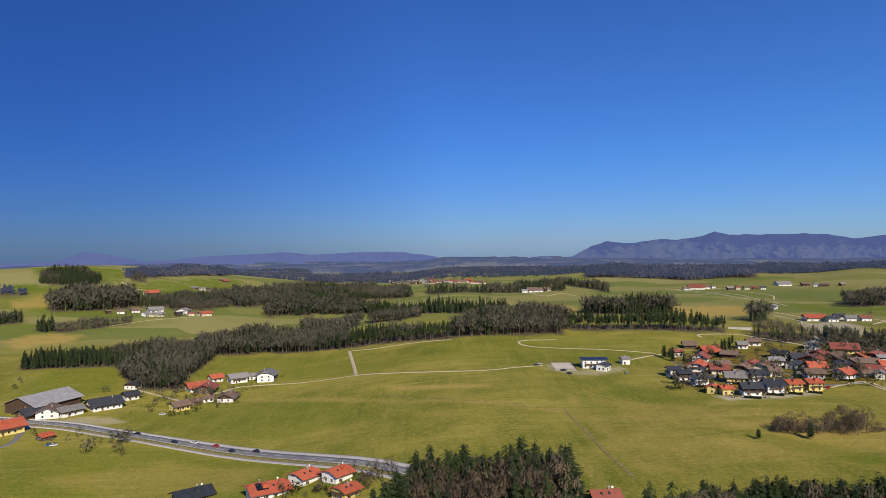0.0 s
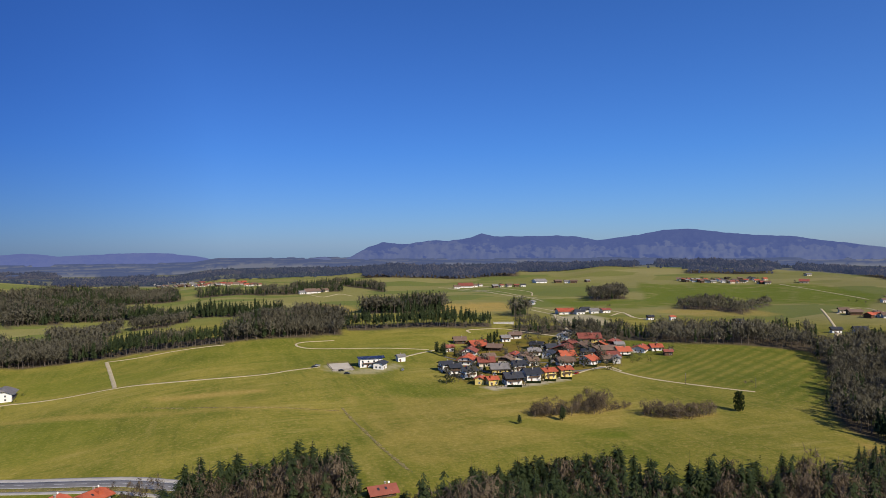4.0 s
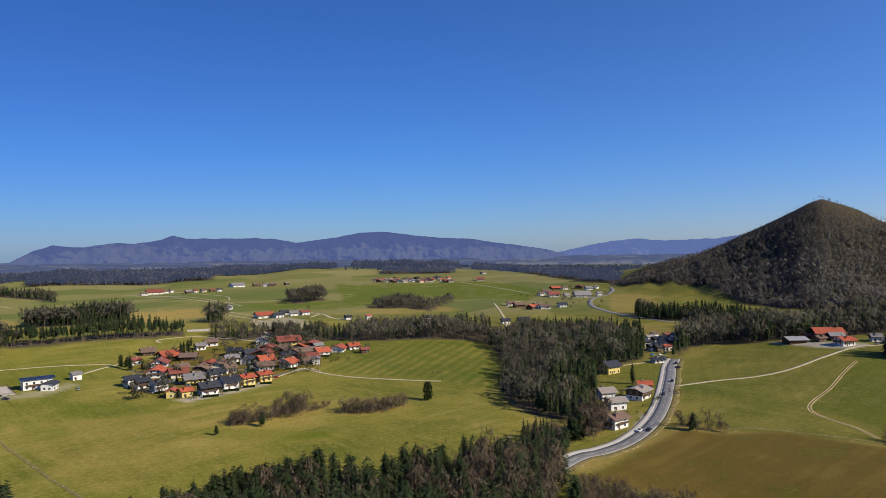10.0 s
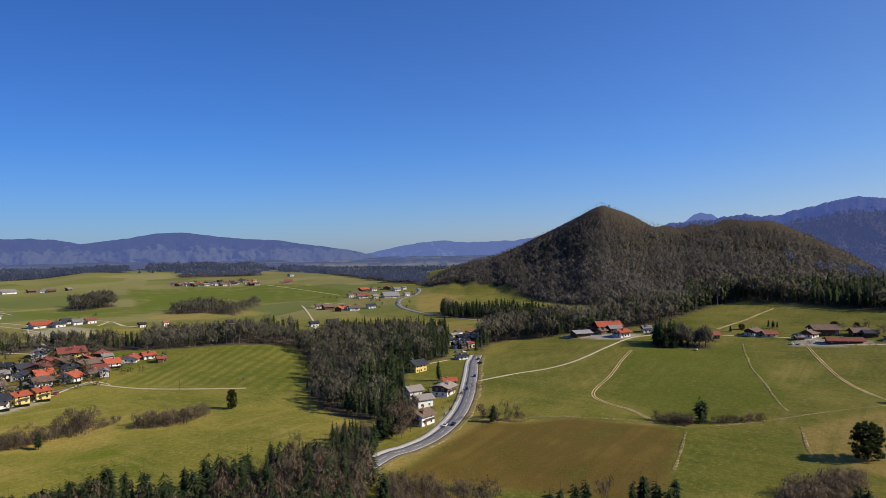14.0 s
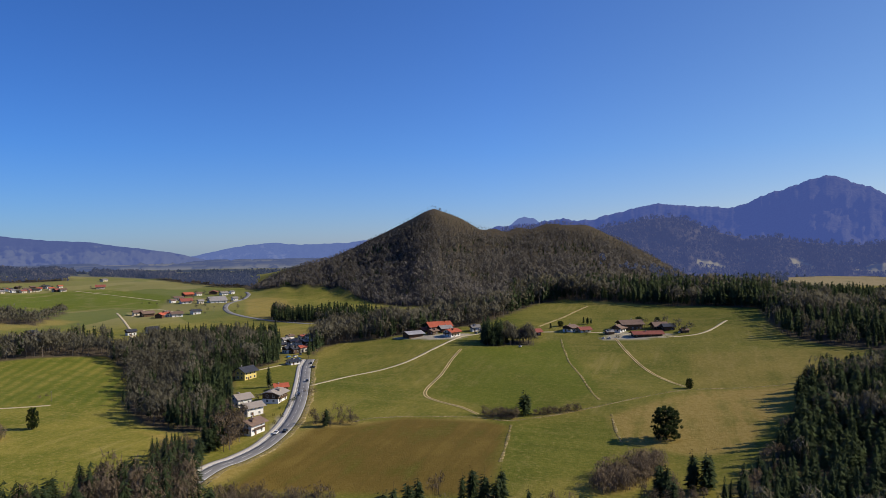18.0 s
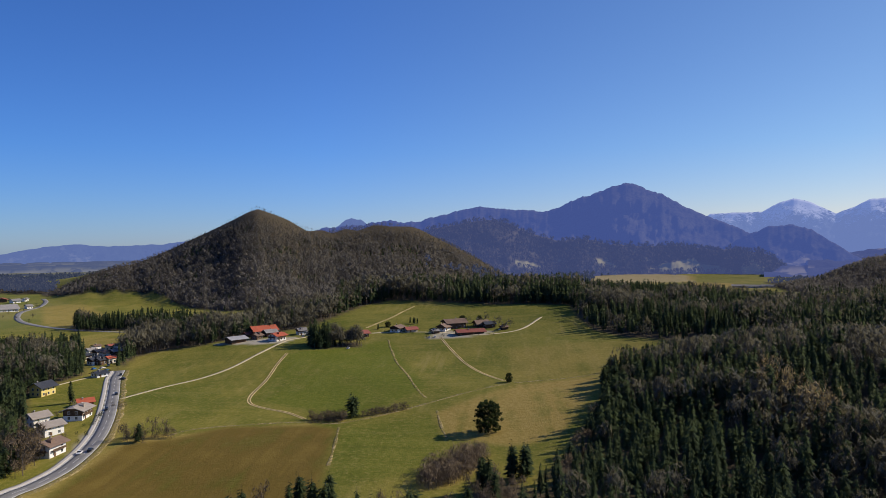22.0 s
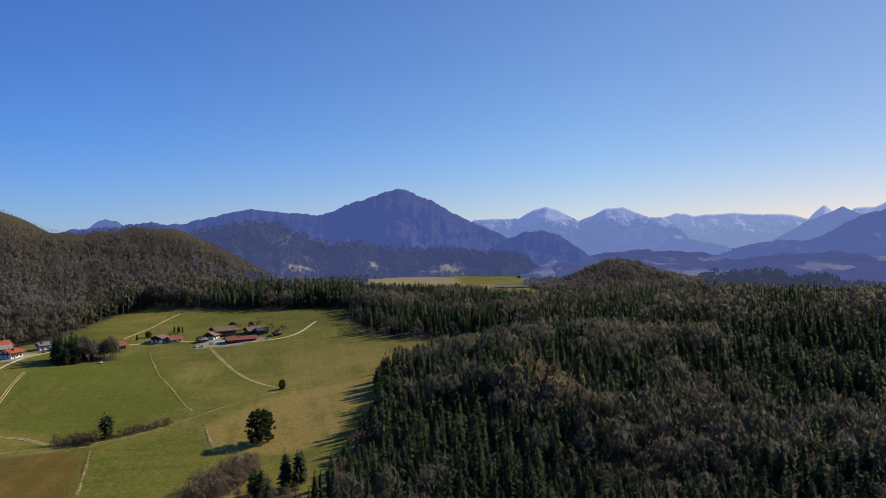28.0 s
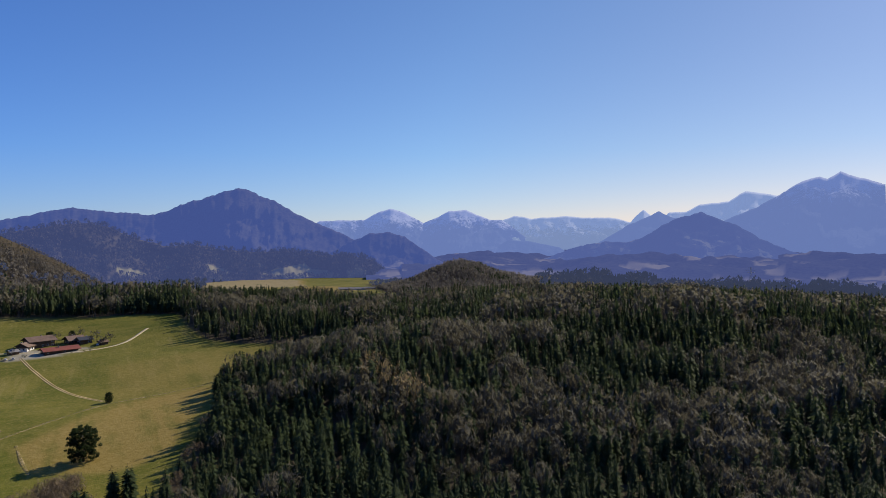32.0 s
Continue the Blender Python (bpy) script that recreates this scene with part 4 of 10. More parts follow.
def mountain(name, dist, ridge, mat, label, reach=2.1, meadows=()):
    """A range whose crest runs at one distance: bearings and heights of its crest, with spurs and gullies below it, and clearings."""
    a, z = np.array(ridge).T
    az = np.arange(a[0] - 1.0, a[-1] + 1.0, 0.09)
    crest = np.interp(az, a, z)
    crest[(az < a[0]) | (az > a[-1])] = min(z[0], z[-1])
    jag = np.array([noise.fractal(Vector((q * 1.3, dist * 0.01, 0)), 0.9, 2.1, 5) for q in az])
    tops = np.array([abs(noise.fractal(Vector((q * 9.0, dist * 0.02, 4.0)), 0.6, 2.2, 3)) for q in az])
    crest = crest + jag * dist * (0.002 if dist < 3500 else 0.0009) + tops * dist * 0.0011 * (dist < 3500)
    rows = np.linspace(0, 1, 34)
    foot = -40.0
    verts = []
    for s in rows:
        spur = np.array([noise.fractal(Vector((math.radians(q) * dist / 190, s * (h - foot) * 2.3 / 230, dist * 0.003)), 0.8, 2.2, 5) for q, h in zip(az, crest)])
        zz = foot + (crest - foot) * (s ** 1.25)
        rib = np.array([noise.fractal(Vector((math.radians(q) * dist / 55, s * (h - foot) / 160, dist * 0.007)), 0.9, 2.1, 4) for q, h in zip(az, crest)])
        r = dist - (1 - s) * np.maximum(crest - foot, 60) * reach + (spur * 0.6 + rib * 0.09) * np.maximum(crest - foot, 40) * math.sin(math.pi * min(s, 0.97))
        verts.append(np.stack([r * np.sin(np.radians(az)), r * np.cos(np.radians(az)), zz], -1))
    rb = dist + np.maximum(crest - foot, 60) * 0.3
    verts.append(np.stack([rb * np.sin(np.radians(az)), rb * np.cos(np.radians(az)), np.full(len(az), foot)], -1))
    k, n = len(verts), len(az)
    SLOPES[name] = np.array(verts[:-1])
    i, j = np.meshgrid(np.arange(k - 1), np.arange(n - 1), indexing="ij")
    faces = np.stack([i * n + j, i * n + j + 1, (i + 1) * n + j + 1, (i + 1) * n + j], -1).reshape(-1, 4)
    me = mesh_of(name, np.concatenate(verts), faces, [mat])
    me.polygons.foreach_set("use_smooth", np.ones(len(faces), bool))
    if meadows:
        p = np.concatenate(verts)
        bearing, slope = np.degrees(np.arctan2(p[:, 0], p[:, 1])), np.degrees(np.arctan2(p[:, 2] - EYE, np.hypot(p[:, 0], p[:, 1])))
        field = np.zeros(len(p), np.float32)
        for outline in meadows:
            field[inside(bearing, slope, outline)] = 1
        me.attributes.new("meadow", "FLOAT", "POINT").data.foreach_set("value", field)
    tagged(new("backdrop_" + name, me), label, "mountain", kind="structure")


CLEARINGS = ([(91.2, -1.35), (92.3, -1.5), (93.6, -1.86), (92.7, -2.02), (91.4, -1.8)], [(97.5, -1.2), (98.5, -1.43), (99.6, -1.95), (98.2, -2.08)], [(101.7, -2.05), (103.4, -1.6), (105.1, -1.26), (105.7, -1.75), (107.2, -1.9), (106.9, -2.3), (104.9, -2.35), (102.9, -2.36)])
# every range below has its haze painted in by its material
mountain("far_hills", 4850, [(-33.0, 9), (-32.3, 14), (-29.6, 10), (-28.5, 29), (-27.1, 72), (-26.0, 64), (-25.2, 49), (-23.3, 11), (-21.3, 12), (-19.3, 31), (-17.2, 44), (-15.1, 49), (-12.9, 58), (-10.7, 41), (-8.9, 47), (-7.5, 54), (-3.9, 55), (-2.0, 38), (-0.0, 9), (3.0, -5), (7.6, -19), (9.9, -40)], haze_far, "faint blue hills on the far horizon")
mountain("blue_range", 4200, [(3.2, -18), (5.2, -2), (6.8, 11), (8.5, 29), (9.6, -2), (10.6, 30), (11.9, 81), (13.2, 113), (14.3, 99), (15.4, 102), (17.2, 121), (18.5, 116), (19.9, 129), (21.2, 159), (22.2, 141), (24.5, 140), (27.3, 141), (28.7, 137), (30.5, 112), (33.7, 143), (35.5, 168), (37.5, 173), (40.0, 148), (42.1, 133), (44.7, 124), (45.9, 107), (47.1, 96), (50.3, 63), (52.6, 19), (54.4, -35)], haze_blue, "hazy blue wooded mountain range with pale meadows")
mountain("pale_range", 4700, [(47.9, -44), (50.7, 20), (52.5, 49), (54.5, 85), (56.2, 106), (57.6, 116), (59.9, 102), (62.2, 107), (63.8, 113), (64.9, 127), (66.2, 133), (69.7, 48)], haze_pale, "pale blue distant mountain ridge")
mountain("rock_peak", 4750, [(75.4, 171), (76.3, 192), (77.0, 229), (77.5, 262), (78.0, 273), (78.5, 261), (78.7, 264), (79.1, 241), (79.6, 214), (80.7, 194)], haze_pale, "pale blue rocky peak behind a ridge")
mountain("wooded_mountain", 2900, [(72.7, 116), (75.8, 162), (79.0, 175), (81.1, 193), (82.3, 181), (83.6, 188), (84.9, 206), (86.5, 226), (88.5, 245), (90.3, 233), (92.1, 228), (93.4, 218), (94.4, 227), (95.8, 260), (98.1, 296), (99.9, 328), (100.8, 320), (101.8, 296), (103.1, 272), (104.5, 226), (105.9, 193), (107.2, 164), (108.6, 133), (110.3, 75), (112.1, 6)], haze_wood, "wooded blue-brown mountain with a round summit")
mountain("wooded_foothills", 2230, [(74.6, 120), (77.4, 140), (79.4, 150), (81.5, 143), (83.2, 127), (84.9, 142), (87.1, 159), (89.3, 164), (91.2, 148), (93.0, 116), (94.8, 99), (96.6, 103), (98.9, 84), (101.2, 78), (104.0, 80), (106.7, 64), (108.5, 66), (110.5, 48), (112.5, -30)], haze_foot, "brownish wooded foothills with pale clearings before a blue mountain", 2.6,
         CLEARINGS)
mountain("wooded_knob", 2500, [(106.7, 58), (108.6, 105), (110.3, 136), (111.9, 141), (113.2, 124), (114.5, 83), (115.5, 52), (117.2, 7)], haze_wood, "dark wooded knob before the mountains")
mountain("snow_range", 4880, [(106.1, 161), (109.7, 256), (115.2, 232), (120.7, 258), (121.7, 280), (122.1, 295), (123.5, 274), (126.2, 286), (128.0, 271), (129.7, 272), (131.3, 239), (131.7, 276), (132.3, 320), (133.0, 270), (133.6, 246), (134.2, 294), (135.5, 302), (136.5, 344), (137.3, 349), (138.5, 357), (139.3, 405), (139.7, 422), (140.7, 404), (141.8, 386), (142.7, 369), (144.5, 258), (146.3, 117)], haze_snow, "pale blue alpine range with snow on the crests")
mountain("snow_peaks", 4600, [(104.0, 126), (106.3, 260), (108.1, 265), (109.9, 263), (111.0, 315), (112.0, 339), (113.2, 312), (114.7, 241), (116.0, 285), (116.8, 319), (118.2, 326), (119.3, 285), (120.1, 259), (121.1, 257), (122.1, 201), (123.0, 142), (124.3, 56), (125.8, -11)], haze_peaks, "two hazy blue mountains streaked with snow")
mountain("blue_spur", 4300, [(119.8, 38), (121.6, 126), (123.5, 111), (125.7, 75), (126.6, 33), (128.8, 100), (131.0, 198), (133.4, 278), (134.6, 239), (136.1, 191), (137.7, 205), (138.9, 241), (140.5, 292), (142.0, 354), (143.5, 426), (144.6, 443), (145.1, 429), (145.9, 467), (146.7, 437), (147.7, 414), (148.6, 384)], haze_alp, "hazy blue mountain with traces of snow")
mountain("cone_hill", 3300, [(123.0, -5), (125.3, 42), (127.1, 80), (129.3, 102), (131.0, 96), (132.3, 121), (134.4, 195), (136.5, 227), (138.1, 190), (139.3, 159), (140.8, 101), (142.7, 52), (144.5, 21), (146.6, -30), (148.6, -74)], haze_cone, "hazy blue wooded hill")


# ---- trees ----
def conifer_shape(rng, tiers, blades, width=0.17, sub=1, full=0.0, bare=0.0):
    """A spruce one unit tall: a trunk, a thin core and drooping, uneven sprays. Corners, triangles, 0 for bark and 1 for needles."""
    v, f, m = [], [], []

    def tri(a, b, c, k):
        v.extend((a, b, c))
        f.append((len(v) - 3, len(v) - 2, len(v) - 1))
        m.append(k)
    sides = 3 if tiers < 9 else 5
    lean = rng.uniform(0, 0.02)
    for i in range(sides):
        t0, t1 = 2 * math.pi * i / sides, 2 * math.pi * (i + 1) / sides
        tri((0.011 * math.cos(t0), 0.011 * math.sin(t0), -0.05), (0.011 * math.cos(t1), 0.011 * math.sin(t1), -0.05), (lean, 0, 0.97), 0)
    start = (rng.uniform(0.04, 0.14) if full else rng.uniform(0.1, 0.34)) if sub else rng.uniform(0.08, 0.22)
    start = max(start, bare * rng.uniform(0.8, 1.15))
    for i in range(4):
        t0, t1 = 2 * math.pi * i / 4, 2 * math.pi * (i + 1) / 4
        w = width * 0.5
        tri((w * math.cos(t0), w * math.sin(t0), start + 0.05), (w * math.cos(t1), w * math.sin(t1), start + 0.05), (lean, 0, 0.88), 1)
    round_, side, grow = rng.uniform(0.6, 0.95) - full, rng.uniform(0, 6.28), rng.uniform(0.1, 0.34)
    for k in range(tiers):
        s = k / tiers
        u = min(0.94, max(0, s + rng.uniform(-0.6, 0.6) / tiers))
        z = start + (1 - start) * u
        reach = width * (1 - u) ** round_ * min(1, 0.6 + 2.2 * u) * rng.uniform(0.88, 1.08) + 0.006
        turn = rng.uniform(0, 6.28)
        count = max(3, int(blades * (1 - 0.5 * s)))
        for i in range(count):
            if sub and rng.random() < 0.12:
                continue
            t = turn + 2 * math.pi * (i + rng.uniform(-0.4, 0.4)) / count
            q = reach * rng.uniform(0.5, 1.25) * (1 + grow * math.cos(t - side))
            w = ((0.8 if sub else 1.35) * math.pi * reach / count + 0.006) * rng.uniform(0.6, 1.3)
            drop = q * rng.uniform(0.15, 0.75)
            c, sn = math.cos(t), math.sin(t)
            top = (lean * z, 0, min(1.0, z + (1 - start) / tiers * rng.uniform(0.5, 1.4)))
            tip = (q * c, q * sn, z - drop * 0.6)
            ml = (q * 0.6 * c - w * 0.5 * sn, q * 0.6 * sn + w * 0.5 * c, z - drop * rng.uniform(0.2, 0.6))
            mr = (q * 0.6 * c + w * 0.5 * sn, q * 0.6 * sn - w * 0.5 * c, z - drop * rng.uniform(0.2, 0.6))
            if sub:
                tri(top, ml, tip, 1)
                tri(top, tip, mr, 1)
            else:
                tri(top, ml, (mr[0] * 1.25, mr[1] * 1.25, tip[2]), 1)
    tri((lean - 0.01, 0, 0.93), (lean + 0.01, 0, 0.93), (lean, 0, 1.0), 1)
    return np.array(v), np.array(f), np.array(m)


def canopy_shape(rng, lobes, per, wide=0.36, low=0.34, size=0.05, slim=1.0):
    """A leafless broad tree one unit tall as it shows from afar: a trunk and lobes of fine twigs, each a loose shell of small sprays."""
    v, f, m = [], [], []

    def tri(a, b, c, k):
        v.extend((tuple(a), tuple(b), tuple(c)))
        f.append((len(v) - 3, len(v) - 2, len(v) - 1))
        m.append(k)
    for i in range(3):
        t0, t1 = 2.094 * i, 2.094 * (i + 1)
        tri((0.014 * math.cos(t0), 0.014 * math.sin(t0), -0.05), (0.014 * math.cos(t1), 0.014 * math.sin(t1), -0.05), (0, 0, 0.75), 0)
    up, turn = Vector((0, 0, 1)), rng.uniform(0, 6.28)
    for k in range(lobes):
        top = k == 0
        rad = wide * (0.62 if top else rng.uniform(0.42, 0.6))
        t, q = turn + 2.4 * k, 0 if top else wide * rng.uniform(0.4, 0.62)
        c = Vector((q * math.cos(t), q * math.sin(t), (1.0 - rad * 1.15) if top else rng.uniform(low + rad * 0.6, 0.93 - rad * 1.1)))
        for i in range(per):
            z = 1 - 1.45 * (i + 0.5) / per
            p = math.sqrt(max(0, 1 - z * z))
            d = Vector((p * math.cos(2.4 * i + k), p * math.sin(2.4 * i + k), z))
            d = (d + Vector((rng.gauss(0, 0.22), rng.gauss(0, 0.22), rng.gauss(0, 0.15)))).normalized()
            o = c + Vector((d.x, d.y, d.z * 1.2)) * rad * rng.uniform(0.72, 1.08)
            along = (up - d * d.z + Vector((rng.gauss(0, 0.35), rng.gauss(0, 0.35), 0.05))).normalized()
            side = d.cross(along).normalized()
            w = size * rng.uniform(0.55, 1.3)
            out = d * w * rng.uniform(-0.2, 0.9)
            tri(o - side * w / slim - along * w * 0.7, o + side * w / slim * rng.uniform(0.5, 1) - along * w * rng.uniform(0.3, 1), o + along * w * slim * rng.uniform(1.1, 2.2) + out, 1)
    return np.array(v), np.array(f), np.array(m)


def crown_shape(rng, clumps, per, squat=0.5, start=0.17, broad=False):
    """A dense evergreen crown one unit tall: limbs and clumps of small leaves with gaps between."""
    v, f, m = [], [], []

    def tri(a, b, c, k):
        v.extend((tuple(a), tuple(b), tuple(c)))
        f.append((len(v) - 3, len(v) - 2, len(v) - 1))
        m.append(k)
    for i in range(5):
        t0, t1 = 1.2566 * i, 1.2566 * (i + 1)
        tri((0.03 * math.cos(t0), 0.03 * math.sin(t0), -0.03), (0.03 * math.cos(t1), 0.03 * math.sin(t1), -0.03), (0, 0, 0.8), 0)
    for i in range(clumps):
        s = (i + 0.5) / clumps
        z = start + (0.93 - start) * s
        ring = squat * math.sin(math.pi * (0.24 + 0.6 * s if broad else min(1, 0.18 + 0.8 * (1 - s)))) ** 0.7 * rng.uniform(0.3, 1.0)
        t = 2.4 * i + rng.uniform(-0.3, 0.3)
        c = Vector((ring * math.cos(t), ring * math.sin(t), z + rng.uniform(-0.04, 0.04)))
        tri((0, 0, z - 0.1), (0.012, 0, z - 0.1), c, 0)
        size = rng.uniform(0.08, 0.14) * (0.5 + squat) * (60 / max(clumps, 46)) ** 0.4
        for _ in range(per):
            d = Vector((rng.gauss(0, 1), rng.gauss(0, 1), rng.gauss(0, 0.75))).normalized()
            p = c + d * size * rng.uniform(0.4, 1.0)
            u = d.orthogonal().normalized()
            u.rotate(Matrix.Rotation(rng.uniform(0, 6.28), 3, d))
            w, n2 = size * rng.uniform(0.22, 0.42), d.cross(u)
            tri(p - u * w, p + u * w * 0.8 + d * w * 0.3, p + n2 * w * 1.3, 1)
    return np.array(v), np.array(f), np.array(m)


_rng = random.Random(7)
# by detail: 0 for the nearest woods, 3 for the farthest
CONIFERS = {0: [conifer_shape(_rng, 16, 8, width=0.225, full=0.05 * k) for k in range(7)], 5: [conifer_shape(_rng, 12, 7, sub=0, width=0.225, full=0.05 * k) for k in range(7)], 1: [conifer_shape(_rng, 9, 6, sub=0, width=0.205) for _ in range(7)],
            6: [conifer_shape(_rng, 9, 6, sub=0, width=0.19, bare=0.42) for _ in range(7)], 4: [conifer_shape(_rng, 3, 5, sub=0, width=0.27) for _ in range(4)], 2: [conifer_shape(_rng, 5, 5, sub=0, width=0.22) for _ in range(5)], 3: [conifer_shape(_rng, 2, 4, sub=0, width=0.26) for _ in range(3)]}
BARE = {6: [canopy_shape(_rng, 5, 18, 0.36, 0.3, 0.056, 1.25) for _ in range(4)], 5: [canopy_shape(_rng, 6, 23, 0.35, 0.28, 0.048, 1.5) for _ in range(8)], 0: [canopy_shape(_rng, 7, 34, 0.33, 0.28, 0.041, 1.6) for _ in range(7)], 1: [canopy_shape(_rng, 5, 18, 0.36, 0.3, 0.056, 1.25) for _ in range(8)],
        2: [canopy_shape(_rng, 4, 9, 0.40, 0.3, 0.08) for _ in range(6)], 4: [canopy_shape(_rng, 4, 6, 0.50, -0.2, 0.125) for _ in range(6)], 3: [canopy_shape(_rng, 2, 8, 0.5, 0.2, 0.13) for _ in range(4)]}
THICKET = [canopy_shape(_rng, 7, 38, 0.44, -0.05, 0.046, 1.7) for _ in range(6)]


def build_wood(name, outline, spacing, tall, conifers, detail, label):
    """A wood of uncounted trees, scattered over its outline."""
    rng = np.random.default_rng(len(label) * 131 + int(abs(outline[0][0]) * 7 + abs(outline[0][1])))
    o = np.array(outline, float)
    (x0, y0), (x1, y1) = o.min(0), o.max(0)
    gx, gy = np.meshgrid(np.arange(x0, x1 + spacing, spacing), np.arange(y0, y1 + spacing, spacing))
    px = gx.ravel() + rng.uniform(-0.48, 0.48, gx.size) * spacing
    py = gy.ravel() + rng.uniform(-0.48, 0.48, gx.size) * spacing
    keep = inside(px, py, outline)
    px, py = px[keep], py[keep]
    if not len(px):
        return
    # stands of spruce and of broad trees, not an even mixture
    stand = 0.5 + 0.5 * np.sin(px / 34 + 1.3 * np.sin(py / 31)) * np.sin(py / 29 + 1.1 * np.sin(px / 37))
    is_con = stand * 0.55 + rng.uniform(0, 1, len(px)) * 0.45 < conifers * 0.9 + 0.05
    pz = height(px, py)
    h = tall * rng.uniform(0.55 if detail == 0 else 0.6, 1.08, len(px)) * np.where(is_con, 0.82 if name == "hill_wood" else 0.97, 0.95)
    h = h * (0.95 + 0.2 * np.sin(px / 17 + 1.7 * np.sin(py / 29)) * np.sin(py / 21 + px / 53))
    if name == "hill_wood":
        # lower, wind-cut trees towards the top
        h = h * (1 - 0.42 * smooth(70, 150, pz)) * (1 - 0.55 * smooth(70, 10, np.interp(np.degrees(np.arctan2(px, py)), HILL[:, 0], HILL[:, 1]) - np.hypot(px, py)))
    if detail == 3:
        h = np.where(is_con, h * 0.72, h)
    turn = rng.uniform(0, 6.28, len(px))
    tint = np.clip(rng.uniform(-0.1, 1.1, len(px)) * 0.62 + 0.19 + 0.34 * np.sin(px / 41 + 2 * np.sin(py / 67)) * np.sin(py / 29), 0, 1)
    fat = rng.uniform(0.75, 1.3, len(px))
    if name == "near_wood":
        fat = fat * np.where(is_con, 1.22, 1.0)
    if detail == 3:
        fat = fat * np.where(is_con, 1.7, 1.15)
    which = rng.integers(0, 100, len(px))
    vs, fs, ms, ts, ns, base = [], [], [], [], [], 0
    for con, shapes in ((True, CONIFERS[detail]), (False, THICKET if "thicket" in name else BARE[detail])):
        for s, (v, f, m) in enumerate(shapes):
            pick = np.where((is_con == con) & (which % len(shapes) == s))[0]
            if not len(pick):
                continue
            c, sn, hh, ff = np.cos(turn[pick]), np.sin(turn[pick]), h[pick], fat[pick]
            X = (v[None, :, 0] * c[:, None] - v[None, :, 1] * sn[:, None]) * (hh * ff)[:, None] + px[pick][:, None]
            Y = (v[None, :, 0] * sn[:, None] + v[None, :, 1] * c[:, None]) * (hh * ff)[:, None] + py[pick][:, None]
            Z = v[None, :, 2] * hh[:, None] + pz[pick][:, None]
            vs.append(np.stack([X, Y, Z], -1).reshape(-1, 3))
            out = np.stack([v[:, 0], v[:, 1], 0.25 * np.hypot(v[:, 0], v[:, 1]) + 0.35 * (v[:, 2] - 0.5)], -1)
            out /= np.linalg.norm(out, axis=1)[:, None] + 1e-6
            ns.append(np.stack([out[None, :, 0] * c[:, None] - out[None, :, 1] * sn[:, None], out[None, :, 0] * sn[:, None] + out[None, :, 1] * c[:, None], np.repeat(out[None, :, 2], len(pick), 0)], -1).reshape(-1, 3))
            fs.append((f[None] + base + (np.arange(len(pick)) * len(v))[:, None, None]).reshape(-1, 3))
            ms.append(np.tile(np.where(m == 0, 0, 1 if con else 2), len(pick)))
            ts.append(np.repeat(tint[pick], len(v)))
            base += len(pick) * len(v)
    # far woods carry the painted haze; hill woods have greyed twigs for it
    me = mesh_of(name, np.concatenate(vs), np.concatenate(fs), [bark, haze_wooded if name == "far_wood" else needles, haze_wooded if name == "far_wood" else scrub if "thicket" in name or name == "near_wood" else hazed_twigs if name in ("hill_wood", "low_hill_wood") else twigs], np.concatenate(ms), np.concatenate(ts))
    if name != "far_wood":
        me.attributes.new("away", "FLOAT_VECTOR", "POINT").data.foreach_set("vector", np.concatenate(ns).ravel().astype(np.float32))
    tagged(new(name, me), label, "wood", kind="stuff")


for spec in WOODS:
    build_wood(*spec)


def slope_wood(name, count, tall, mat, meadows, label):
    """The trees on a mountain's slope, in one object."""
    rng = np.random.default_rng(23)
    grid = SLOPES[name]
    k, n, _ = grid.shape
    a, b = rng.uniform(0.2, 0.995, count) ** 0.8 * (k - 1), rng.uniform(0, n - 1.01, count)
    i, j = np.minimum(a.astype(int), k - 2), b.astype(int)
    u, w = (a - i)[:, None], (b - j)[:, None]
    p = (grid[i, j] * (1 - u) + grid[i + 1, j] * u) * (1 - w) + (grid[i, j + 1] * (1 - u) + grid[i + 1, j + 1] * u) * w
    bearing, slope = np.degrees(np.arctan2(p[:, 0], p[:, 1])), np.degrees(np.arctan2(p[:, 2] - EYE, np.hypot(p[:, 0], p[:, 1])))
    keep = p[:, 2] > height(p[:, 0], p[:, 1]) - 2
    for outline in meadows:
        keep &= ~inside(bearing, slope, outline)
    p = p[keep]
    h, turn, which = tall * rng.uniform(0.6, 1.15, len(p)), rng.uniform(0, 6.28, len(p)), rng.integers(0, 5, len(p))
    vs, fs, base = [], [], 0
    for s, (v, f, m) in enumerate(CONIFERS[3][:2] + BARE[3][:3]):
        pick = np.where(which == s)[0]
        c, sn, hh = np.cos(turn[pick])[:, None], np.sin(turn[pick])[:, None], h[pick][:, None]
        vs.append(np.stack([(v[None, :, 0] * c - v[None, :, 1] * sn) * hh + p[pick, :1], (v[None, :, 0] * sn + v[None, :, 1] * c) * hh + p[pick, 1:2], v[None, :, 2] * hh + p[pick, 2:]], -1).reshape(-1, 3))
        fs.append((f[None] + base + (np.arange(len(pick)) * len(v))[:, None, None]).reshape(-1, 3))
        base += len(pick) * len(v)
    tagged(new("slope_wood", mesh_of("slope_wood", np.concatenate(vs), np.concatenate(fs), [mat])), label, "wood", kind="stuff")


# these trees share the slope's material and its painted haze
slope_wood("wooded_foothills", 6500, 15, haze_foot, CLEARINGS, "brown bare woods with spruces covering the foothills")


